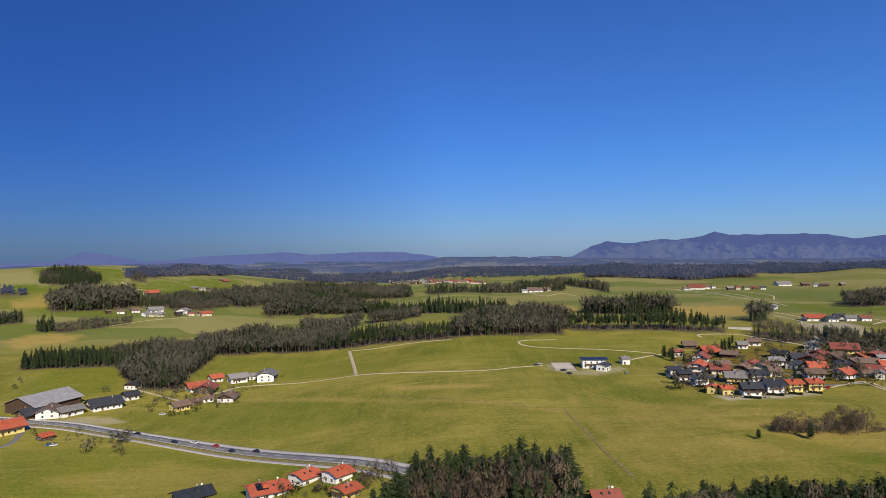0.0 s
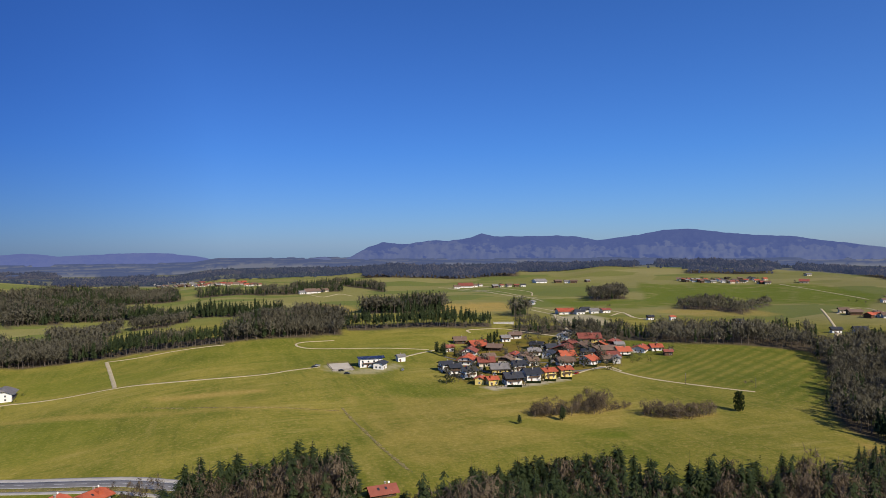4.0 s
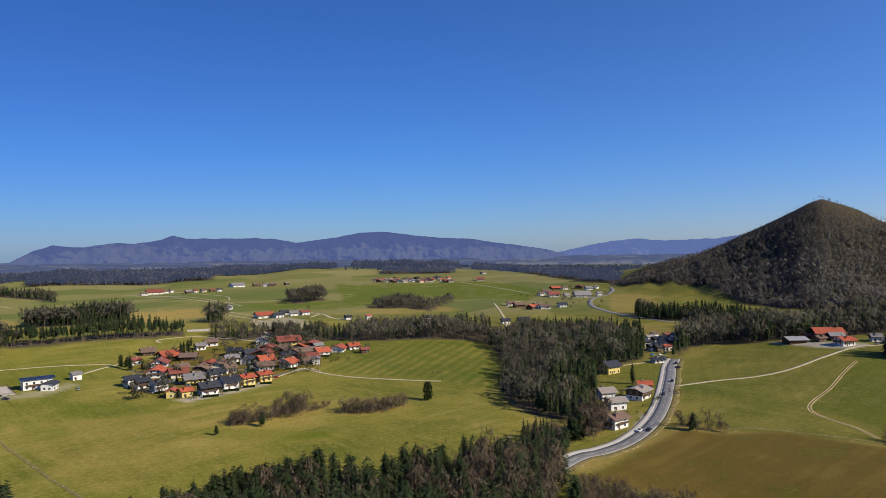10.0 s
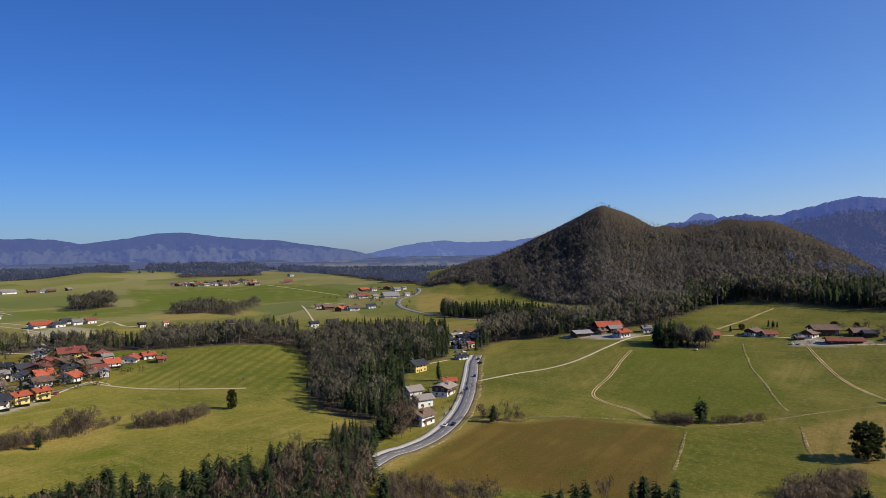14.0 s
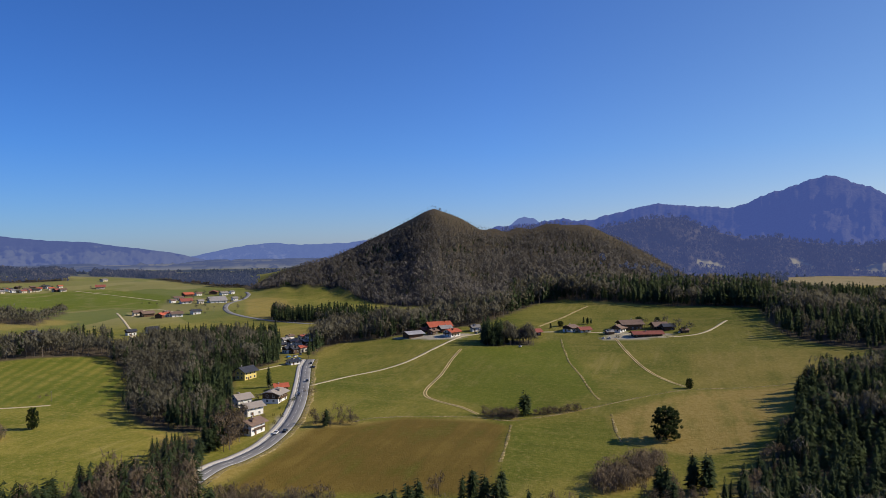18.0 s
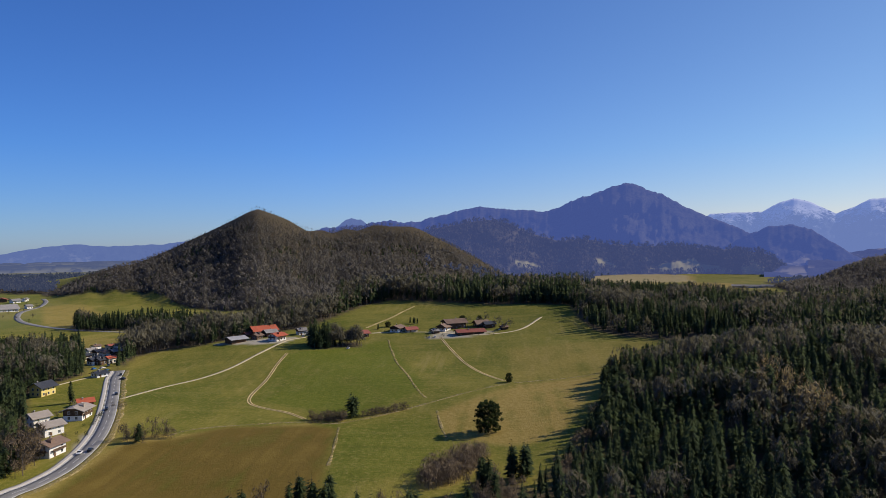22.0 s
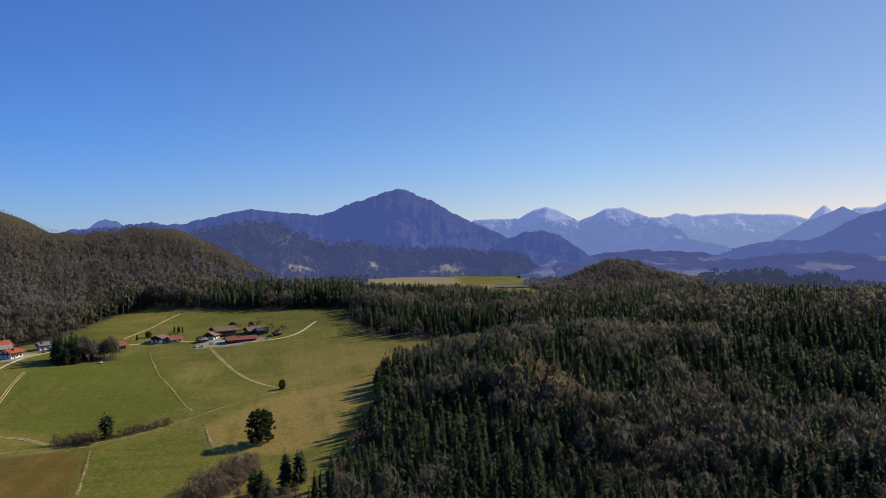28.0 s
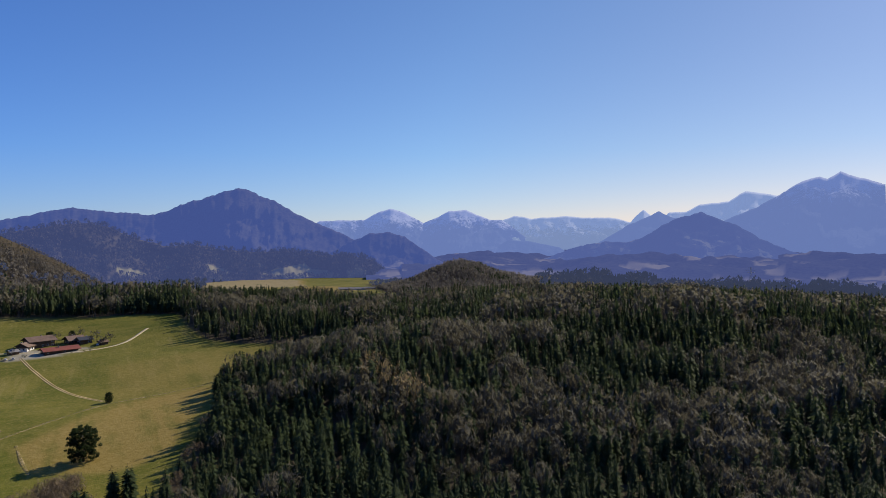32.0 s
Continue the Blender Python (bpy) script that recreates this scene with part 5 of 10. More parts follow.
def build_far_woods():
    """The woods of the far plain, tree by tree, in one object."""
    rng = np.random.default_rng(11)
    az, r = np.radians(rng.uniform(-36, 152, 14000)), np.sqrt(rng.uniform(1960 ** 2, 2700 ** 2, 14000))
    px, py = r * np.sin(az), r * np.cos(az)
    keep = (wooded(px, py) > 0) & (np.abs(np.degrees(az) - 72) > 12) & (np.degrees(az) < 99)
    px, py = px[keep], py[keep]
    pz, h, turn = height(px, py), rng.uniform(10, 18, len(px)), rng.uniform(0, 6.28, len(px))
    vs, fs, ts, base = [], [], [], 0
    shapes = [conifer_shape(_rng, 2, 4, sub=0, width=0.26), conifer_shape(_rng, 3, 4, sub=0, width=0.34), conifer_shape(_rng, 2, 5, sub=0, width=0.42)]
    for s, (v, f, m) in enumerate(shapes):
        pick = np.arange(s, len(px), 3)
        c, sn, hh = np.cos(turn[pick]), np.sin(turn[pick]), h[pick] * (1.0 if s == 0 else 0.8)
        X = (v[None, :, 0] * c[:, None] - v[None, :, 1] * sn[:, None]) * hh[:, None] * 2.2 + px[pick][:, None]
        Y = (v[None, :, 0] * sn[:, None] + v[None, :, 1] * c[:, None]) * hh[:, None] * 2.2 + py[pick][:, None]
        Z = v[None, :, 2] * hh[:, None] + pz[pick][:, None]
        vs.append(np.stack([X, Y, Z], -1).reshape(-1, 3))
        fs.append((f[None] + base + (np.arange(len(pick)) * len(v))[:, None, None]).reshape(-1, 3))
        ts.append(np.repeat(rng.uniform(0, 1, len(pick)), len(v)))
        base += len(pick) * len(v)
    # haze_trees glows faintly blue to paint the distance haze on
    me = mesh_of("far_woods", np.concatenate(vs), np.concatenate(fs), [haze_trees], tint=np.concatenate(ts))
    tagged(new("far_woods", me), "blue-grey woods scattered over the far plain", "wood", kind="stuff")


build_far_woods()


def tree_meshes(name, shape, crown_mat):
    v, f, m = shape
    res = []
    for k, mat in ((0, bark), (1, crown_mat)):
        g = f[m == k]
        used, inv = np.unique(g, return_inverse=True)
        res.append(mesh_of(name, v[used], inv.reshape(-1, 3), [mat], tint=np.full(len(used), 0.5)))
    return res


SPRUCES = [tree_meshes("spruce", conifer_shape(_rng, 52, 14, width=0.2, full=0.1 + 0.03 * k), needles) for k in range(9)]
BARES = [tree_meshes("bare_tree", canopy_shape(_rng, 9, 60, 0.31, 0.2, 0.032, 1.8), scrub) for _ in range(5)]
FAR_BARES = [tree_meshes("bare_tree", canopy_shape(_rng, 6, 24, 0.33, 0.22, 0.046), twigs) for _ in range(4)]
ROUNDS = [tree_meshes("round_tree", crown_shape(_rng, 200, 46, 0.44, 0.08, True), leaves) for _ in range(2)]
SHRUBS = [tree_meshes("shrub", canopy_shape(_rng, 7, 56, 0.44, 0.0, 0.040, 1.7), scrub) for _ in range(5)]
PALE = [tree_meshes("pale_tree", canopy_shape(_rng, 8, 50, 0.27, 0.15, 0.036, 1.7), pale_twigs) for _ in range(4)]
PINES = [tree_meshes("pine", conifer_shape(_rng, 44, 13, width=0.25, full=0.25 + 0.05 * k), needles) for k in range(6)]
HEDGES = [tree_meshes("garden_bush", crown_shape(_rng, 16, 18, 0.6, 0.1, True), leaves) for _ in range(3)]


def plant(name, kinds, x, y, tall, label, group, fat=1.0):
    trunk, crown = kinds[_rng.randrange(len(kinds))]
    ob = new(name)
    tagged(ob, label, "shrub" if name in ("shrub", "garden_bush") else "tree", group)
    for n, me in (("trunk", trunk), ("crown", crown)):
        part(n, me, None, ob)
    w = tall * fat * _rng.uniform(0.8, 1.35)
    tall *= _rng.uniform(0.93, 1.06)
    ob.matrix_basis = Matrix.LocRotScale((x, y, float(height(x, y)) - 0.1), Euler((0, 0, _rng.uniform(0, 6.28))), (w, w, tall))


def spruce(x, y, tall, fat=1.0):
    plant("spruce", SPRUCES, x, y, tall, "dark green spruce with drooping branches on grass", "spruces on the slope", fat)


def bare_tree(x, y, tall):
    plant("bare_tree", BARES if math.hypot(x, y) < 420 else FAR_BARES, x, y, tall, "leafless grey-brown tree with a fine twiggy crown", "leafless trees")


def round_tree(x, y, tall, fat=1.0):
    plant("round_tree", ROUNDS, x, y, tall, "dark evergreen tree with a dense round crown in a meadow", "meadow trees", fat)


def pine(x, y, tall):
    plant("pine", PINES, x, y, tall, "dark green pine with an uneven rounded crown", "pines on the slope")


def garden_bush(x, y, tall):
    plant("garden_bush", HEDGES, x, y, tall, "dark green evergreen bush in a village garden", "garden bushes")


def pale_tree(x, y, tall):
    plant("pale_tree", PALE, x, y, tall, "leafless pale straw-coloured tree amid dark wood", "pale trees")


def shrub(x, y, tall):
    plant("shrub", SHRUBS, x, y, tall, "leafless reddish-brown shrub in a meadow", "meadow shrubs")


# ---- roads and tracks ----
def spline(points, step):
    """A smooth line through the points, in even steps."""
    p = [Vector((*q, 0)) for q in points]
    p = [p[0] * 2 - p[1]] + p + [p[-1] * 2 - p[-2]]
    fine = []
    for i in range(1, len(p) - 2):
        a, b, c, d = p[i - 1:i + 3]
        for k in range(24):
            t = k / 24
            fine.append(0.5 * (2 * b + (c - a) * t + (2 * a - 5 * b + 4 * c - d) * t * t + (3 * b - a - 3 * c + d) * t ** 3))
    fine.append(p[-2])
    q = np.array([(w.x, w.y) for w in fine])
    s = np.concatenate([[0], np.cumsum(np.hypot(*np.diff(q, axis=0).T))])
    even = np.linspace(0, s[-1], max(3, int(s[-1] / step)))
    return np.stack([np.interp(even, s, q[:, 0]), np.interp(even, s, q[:, 1])], -1)


def ribbon_mesh(name, line, left, right, mat, lift, wobble=0.0):
    """A strip along a line from left to right of it, lying on the ground, with edges that go down into it."""
    d = np.gradient(line, axis=0)
    d /= np.hypot(d[:, 0], d[:, 1])[:, None]
    nrm = np.stack([d[:, 1], -d[:, 0]], -1)
    cols = []
    for k in range(4):
        side = left + (right - left) * k / 3
        q = line + nrm * side
        if wobble and k in (0, 3):
            q = q + nrm * (np.sin(np.arange(len(line)) * 0.9 + k) * wobble + np.sin(np.arange(len(line)) * 0.37) * wobble)[:, None]
        r = np.hypot(q[:, 0], q[:, 1])
        cols.append(np.stack([q[:, 0], q[:, 1], height(q[:, 0], q[:, 1]) + lift + 0.10 * (r / 1000) ** 2], -1))
    down = np.array([0, 0, -lift - 0.5])
    cols = [cols[0] + down] + cols + [cols[3] + down]
    n = len(line)
    verts = np.concatenate(cols)
    faces = [(a * n + i, (a + 1) * n + i, (a + 1) * n + i + 1, a * n + i + 1) for a in range(5) for i in range(n - 1)]
    return mesh_of(name, verts, np.array(faces)[:, ::-1], [mat])


def track(points, width, mat, label):
    line = spline(points, 4.0)
    width *= 0.85
    ob = tagged(new("track", ribbon_mesh("track", line, -width / 2, width / 2, mat, 0.035, 0.22 if mat is dry_track else 0.08)), label, "track", kind="structure")
    if mat is dry_track and width > 1.7:
        # two worn wheel lines in the thin grass
        for side in (-1, 1):
            part("wheel_line", ribbon_mesh("wheel_line", line, side * width * 0.34 - 0.36, side * width * 0.34 + 0.36, dirt, 0.05, 0.08), None, ob)


# ---- poles, walls ----
def pole(x, y, tall):
    """A wooden line pole with a crossarm and insulators."""
    ob = tagged(new("line_pole"), "slender wooden power line pole in a meadow", "pole", "line poles")
    ob.matrix_basis = pose(x, y, float(height(x, y)), 0, 0, 40)
    bm = bmesh.new()
    bmesh.ops.create_cone(bm, cap_ends=True, segments=8, radius1=0.16, radius2=0.11, depth=tall + 0.6, matrix=Matrix.Translation((0, 0, tall / 2 - 0.3)))
    part("post", bm, bark, ob)
    part("crossarm", boxed(-0.9, 0.9, -0.06, 0.06, tall - 0.7, tall - 0.56), timber, ob)
    for px in (-0.75, 0, 0.75):
        part("insulator", boxed(px - 0.05, px + 0.05, -0.05, 0.05, tall - 0.56, tall - 0.34), frame_paint, ob)


def parapet(x, y, heading, length):
    """A pale bridge parapet with its piers."""
    ob = tagged(new("bridge_parapet"), "long low white bridge parapet before a dark wood", "parapet")
    ob.matrix_basis = pose(x, y, float(height(x, y)), 0, 0, 90 - heading)
    part("wall", boxed(-length / 2, length / 2, -0.3, 0.3, -0.5, 1.9), concrete, ob)
    part("coping", boxed(-length / 2 - 0.1, length / 2 + 0.1, -0.42, 0.42, 1.9, 2.15), kerb_stone, ob)
    for k in range(5):
        px = length * (k / 4 - 0.5) * 0.96
        part("pier", boxed(px - 0.4, px + 0.4, -0.5, 0.5, -0.5, 2.3), kerb_stone, ob)


# ---- houses ----
def window_mesh(w, h):
    bm = bmesh.new()
    t = 0.09
    for dims in ((-w / 2, w / 2, -0.06, 0.05, -t, 0), (-w / 2, w / 2, -0.06, 0.05, h, h + t), (-w / 2 - t, -w / 2, -0.06, 0.05, -t, h + t), (w / 2, w / 2 + t, -0.06, 0.05, -t, h + t), (-0.03, 0.03, -0.04, 0.05, 0, h)):
        box(bm, *dims)
    frame_me = bpy.data.meshes.new("window")
    bm.to_mesh(frame_me)
    bm.free()
    frame_me.materials.append(frame_paint)
    bm = boxed(-w / 2, w / 2, -0.03, 0.02, 0, h)
    pane_me = bpy.data.meshes.new("pane")
    bm.to_mesh(pane_me)
    bm.free()
    pane_me.materials.append(window_glass)
    both = boxed(-w / 2 - t, w / 2 + t, -0.03, 0.05, -t, h + t)
    k = len(both.faces)
    box(both, -w / 2, w / 2, -0.05, 0.05, 0, h)
    both.faces.ensure_lookup_table()
    for face in both.faces[k:]:
        face.material_index = 1
    whole = bpy.data.meshes.new("window")
    both.to_mesh(whole)
    both.free()
    whole.materials.append(frame_paint)
    whole.materials.append(window_glass)
    return frame_me, pane_me, whole


WINDOW, WIDE_WINDOW = window_mesh(1.15, 1.35), window_mesh(2.1, 2.0)


def house(x, y, heading, length, width, storeys, roof_mat, wall_mat, pitch=None, windows=True, solar=False, label="", clad=True, hip=False):
    """A house with its ridge along the heading (degrees to the right of the first view); its parts stand on an Empty."""
    seed = random.Random(int(abs(x) * 13 + abs(y) * 7))
    far = math.hypot(x, y)
    ob = tagged(new("house" if "barn" not in label and "shed" not in label else "barn"), label, "house" if "barn" not in label and "shed" not in label else "barn", "houses of the valley")
    z = float(min(height(x + dx, y + dy) for dx in (-4, 4) for dy in (-4, 4)))
    ob.matrix_basis = pose(x, y, z, 0, 0, 90 - heading)
    eave = 2.45 * storeys + 0.2
    slope = math.tan(radians(pitch if pitch is not None else seed.choice((20, 22, 24, 27))))
    hw = width / 2
    top = eave + hw * slope
    # a half-hipped roof cuts the gable's tip off
    hip = hip or (pitch is None and wall_mat is not timber and far < 900 and seed.random() < 0.3)
    zc = eave + (top - eave) * 0.55 if hip else top
    yc = (top - zc) / slope
    gable = [(hw, eave), (yc, zc - 0.06), (-yc, zc - 0.06), (-hw, eave)] if hip else [(hw, eave), (0, top), (-hw, eave)]
    part("wall", extruded([(-hw, -1.5), (hw, -1.5)] + gable, -length / 2, length / 2), wall_mat, ob)
    if seed.random() < 0.6 and clad and wall_mat is not timber and wall_mat is not yellow_plaster and storeys >= 1.4 and windows and pitch is None and far < 900:
        part("timber_cladding", extruded([(-hw - 0.04, 2.75), (hw + 0.04, 2.75)] + [(gy + (0.04 if gy > 0 else -0.04 if gy < 0 else 0), gz - 0.03) for gy, gz in gable], -length / 2 - 0.04, length / 2 + 0.04), timber, ob, "dark timber upper storey")
    over, ends, th = min(1.9, 0.18 * width), min(1.7, 0.13 * length), 0.26
    yo = hw + over
    zo = eave - over * slope
    if hip:
        xe, xr = length / 2 + ends, length / 2 + ends - 1.1 - (top - zc) * 1.1
        bm = bmesh.new()
        up = {}
        for key, px, py, pz in (("a", -xe, -yo, zo), ("b", xe, -yo, zo), ("c", xe, -yc, zc), ("d", xr, 0, top), ("e", -xr, 0, top), ("f", -xe, -yc, zc), ("g", xe, yo, zo), ("h", -xe, yo, zo), ("i", -xe, yc, zc), ("j", xe, yc, zc)):
            up[key] = bm.verts.new((px, py, pz + th))
        for keys in ("abcdef", "ghiedj", "cjd", "ife"):
            bm.faces.new([up[q] for q in keys])
        bmesh.ops.recalc_face_normals(bm, faces=bm.faces)
        bmesh.ops.solidify(bm, geom=bm.faces, thickness=th)
        part("roof", bm, roof_mat, ob)
    else:
        part("roof", extruded([(-yo, zo), (0, top), (yo, zo), (yo, zo + th), (0, top + th), (-yo, zo + th)], -length / 2 - ends, length / 2 + ends), roof_mat, ob)
    if far < 330:
        for side in (-1, 1):
            for px in (-0.2, 0.12):
                q = hw * 0.55
                sk = part("skylight", boxed(-0.4, 0.4, -0.6, 0.6, 0, 0.1), window_glass, ob)
                sk.matrix_basis = Matrix.Translation((length * px, side * q, top + th - q * slope)) @ Matrix.Rotation(-side * math.atan(slope), 4, "X")
        bm = bmesh.new()
        bmesh.ops.create_cone(bm, cap_ends=True, segments=12, radius1=0.12, radius2=0.42, depth=0.16, matrix=Matrix.Translation((length * 0.3, -0.3, top + 0.9)) @ Matrix.Rotation(radians(65), 4, "X"))
        dish = part("satellite_dish", bm, frame_paint, ob)
        part("dish_arm", boxed(length * 0.3 - 0.04, length * 0.3 + 0.04, -0.3, -0.22, top - 0.2, top + 0.85), steel, dish)
    if "sheet" not in roof_mat.name and "panel" not in roof_mat.name:
        cx, cy = length * seed.uniform(-0.25, 0.25), hw * seed.choice((-0.3, 0.3))
        chim = part("chimney", boxed(cx - 0.32, cx + 0.32, cy - 0.32, cy + 0.32, eave, top + 0.75), brick_stack, ob)
        if far < 700:
            part("chimney_cap", boxed(cx - 0.4, cx + 0.4, cy - 0.4, cy + 0.4, top + 0.75, top + 0.85), concrete, chim)
    if solar:
        run = hw * 0.75
        for side in (-1, 1):
            bm = bmesh.new()
            pts = [(lx, side * (0.6 + s * run), top + th + 0.1 - (0.6 + s * run) * slope) for lx, s in ((-length * 0.38, 0), (-length * 0.05, 0), (-length * 0.05, 1), (-length * 0.38, 1))]
            bm.faces.new([bm.verts.new(p) for p in pts])
            bmesh.ops.solidify(bm, geom=bm.faces, thickness=0.06)
            part("solar_panel", bm, solar_roof, ob, "dark solar panels")
    if not windows:
        part("barn_door", boxed(-1.8, 1.8, -hw - 0.08, -hw + 0.05, 0, min(3.4, eave - 0.3)), door_wood, ob)
        part("barn_door", boxed(-length / 2 - 0.08, -length / 2 + 0.05, -1.8, 1.8, 0, min(3.4, eave - 0.3)), door_wood, ob)
        return ob
    frame_me, pane_me, whole = WINDOW

    def put(px, py, pz, rz):
        w = part("window", frame_me if far < 470 else whole, None, ob)
        w.matrix_basis = pose(px, py, pz, 0, 0, rz)
        if far < 470:
            part("pane", pane_me, None, w)
    count = max(2, int(length / 3.4))
    if far > 900:
        count = 2
    floors = range(max(1, int(storeys)))
    timbered = wall_mat is timber
    for lev in floors:
        for i in range(count):
            px = length * ((i + 0.5) / count - 0.5)
            for side in (-1, 1):
                if seed.random() < (0.5 if timbered else 0.88):
                    put(px, side * hw, 0.95 + 2.75 * lev, 0 if side < 0 else 180)
    n_end = 2 if width > 6 else 1
    for lev in range(max(1, int(storeys + 0.6))):
        if far > 900:
            break
        for i in range(n_end):
            py = width * ((i + 0.5) / n_end - 0.5) * 0.8
            pz = 0.95 + 2.75 * lev
            if pz + 1.5 < eave + (hw - abs(py)) * slope:
                for side in (-1, 1):
                    put(side * length / 2, py, pz, -90 if side < 0 else 90)
    part("door", boxed(-length * 0.18 - 0.5, -length * 0.18 + 0.5, -hw - 0.06, -hw + 0.05, 0, 2.05), door_wood, ob)
    # alpine houses carry timber balconies on the gable or along the eaves
    if far < 700 and clad and storeys >= 1.6 and not timbered and width > 7:
        end = seed.choice((-1, 1))
        bw = width * 0.42
        b = part("balcony", boxed(end * length / 2 - (1.2 if end < 0 else 0), end * length / 2 + (1.2 if end > 0 else 0), -bw, bw, 2.62, 2.8), timber, ob)
        bx = end * (length / 2 + 1.15)
        part("railing", boxed(bx - 0.05, bx + 0.05, -bw, bw, 2.8, 3.75), timber, b)
        part("balcony", boxed(-length * 0.4, length * 0.4, -hw - 1.1, -hw, 2.62, 2.78), timber, ob)
        part("railing", boxed(-length * 0.4, length * 0.4, -hw - 1.1, -hw - 1.0, 2.78, 3.7), timber, ob)
    if far < 620 and seed.random() < 0.5 and pitch is None:
        dx = length * seed.uniform(-0.2, 0.2)
        dm = part("dormer", extruded([(-1.1, -1.1), (1.1, -1.1), (1.1, 0.5), (0, 1.1), (-1.1, 0.5)], -1.2, 1.2), roof_mat, ob)
        dm.matrix_basis = pose(dx, -hw * 0.5, eave + hw * 0.5 * slope + 0.6, 0, 0, 90)
    return ob


# ---- cars ----
PAINTS = {}
for key, c in (("black", (0.015, 0.016, 0.018)), ("white", (0.7, 0.7, 0.7)), ("red", (0.45, 0.02, 0.02)), ("silver", (0.35, 0.36, 0.37)), ("blue", (0.05, 0.20, 0.45))):
    PAINTS[key] = plain("car_paint_" + key, tuple(0.9 * v for v in c), c, 2.0, 0.25, 0.5)


def car_thing(colour):
    ob = tagged(new("car"), colour + " passenger car on its wheels", "car", "cars")
    prof = [(-2.15, 0.35), (2.1, 0.35), (2.15, 0.62), (1.95, 0.82), (0.95, 0.95), (-1.7, 1.0), (-2.1, 0.9)]
    bm = extruded([(a, b) for a, b in prof], -0.88, 0.88)
    bmesh.ops.rotate(bm, verts=bm.verts, cent=(0, 0, 0), matrix=Matrix.Rotation(radians(-90), 3, "Z"))
    bmesh.ops.bevel(bm, geom=bm.edges[:], offset=0.06, segments=1, affect="EDGES")
    part("body", bm, PAINTS[colour], ob)
    bm = extruded([(0.98, 0.94), (0.3, 1.40), (-1.15, 1.42), (-1.85, 0.98)], -0.76, 0.76)
    bmesh.ops.rotate(bm, verts=bm.verts, cent=(0, 0, 0), matrix=Matrix.Rotation(radians(-90), 3, "Z"))
    part("cabin_glass", bm, window_glass, ob)
    bm = boxed(-1.12, 0.28, -0.72, 0.72, 1.40, 1.46)
    part("car_roof", bm, PAINTS[colour], ob)
    for wx in (-1.35, 1.35):
        for wy in (-0.8, 0.8):
            bm = bmesh.new()
            bmesh.ops.create_cone(bm, cap_ends=True, segments=14, radius1=0.32, radius2=0.32, depth=0.2, matrix=Matrix.Translation((wx, wy, 0.32)) @ Matrix.Rotation(radians(90), 4, "X"))
            w = part("wheel", bm, rubber, ob)
            bm = bmesh.new()
            bmesh.ops.create_cone(bm, cap_ends=True, segments=10, radius1=0.19, radius2=0.19, depth=0.22, matrix=Matrix.Translation((wx, wy, 0.32)) @ Matrix.Rotation(radians(90), 4, "X"))
            part("rim", bm, steel, w)
    for wy in (-0.62, 0.62):
        part("headlight", boxed(2.05, 2.13, wy - 0.16, wy + 0.16, 0.62, 0.74), frame_paint, ob)
    return ob


CARS = {}


def place_car(x, y, z, colour, heading):
    m = pose(x, y, z, 0, 0, 90 - heading)
    if colour in CARS:
        return copy_thing(CARS[colour], m)
    CARS[colour] = car_thing(colour)
    CARS[colour].matrix_basis = m
    return CARS[colour]


def parked_car(x, y, colour, heading):
    place_car(x, y, float(height(x, y)) + 0.06, colour, heading)


def car(x, y, colour, ahead):
    """A car on the main road, in the lane of its direction."""
    k = int(np.argmin(np.hypot(ROAD_LINE[:, 0] - x, ROAD_LINE[:, 1] - y)))
    k = min(max(k, 1), len(ROAD_LINE) - 2)
    d = ROAD_LINE[k + 1] - ROAD_LINE[k - 1]
    d = d / np.hypot(*d) * (1 if ahead else -1)
    p = ROAD_LINE[k] + np.array([d[1], -d[0]]) * 1.8
    r = math.hypot(*p)
    place_car(p[0], p[1], float(height(p[0], p[1])) + 0.08 + 0.10 * (r / 1000) ** 2, colour, math.degrees(math.atan2(d[0], d[1])))


# ---- the plan of roads ----
ROAD = [(-308.2, 461.6), (-269.5, 452.9), (-226.8, 441.1), (-166.0, 405.3), (-109.5, 369.1), (-60.7, 330.5), (-26.5, 304.9), (18.3, 261.4), (52.0, 208.6), (85.9, 176.2), (130.5, 167.1), (181.4, 169.1), (237.7, 181.4), (256.3, 179.7), (277.8, 180.0), (309.5, 187.7), (346.9, 203.2), (401.2, 231.2), (446.9, 256.0), (464.2, 264.0), (478.9, 270.5)]

# ---- the main road, with its pavement, kerb and markings ----
ROAD_LINE = spline(ROAD, 3.0)
road = tagged(new("road", ribbon_mesh("road", ROAD_LINE, -3.5, 3.5, asphalt, 0.07)), "grey two-lane asphalt road with white markings", "road", kind="structure")
for side in (-3.2, 3.2):
    part("edge_line", ribbon_mesh("edge_line", ROAD_LINE, side - 0.1, side + 0.1, marking, 0.09), None, road)
_d = 0
while _d + 2 < len(ROAD_LINE):
    part("centre_dash", ribbon_mesh("centre_dash", ROAD_LINE[_d:_d + 3], -0.09, 0.09, marking, 0.09), None, road)
    _d += 4
tagged(new("pavement", ribbon_mesh("pavement", ROAD_LINE, -6.6, -4.1, paving, 0.16)), "pale pavement along the road", "pavement", kind="structure")
tagged(new("kerb", ribbon_mesh("kerb", ROAD_LINE, -3.85, -3.6, kerb_stone, 0.19)), "pale kerb along the road", "kerb", kind="structure")
tagged(new("verge", ribbon_mesh("verge", ROAD_LINE, 3.6, 7.0, dry_track, 0.06, 0.4)), "dry tan grass verge of the road", "verge", kind="structure")

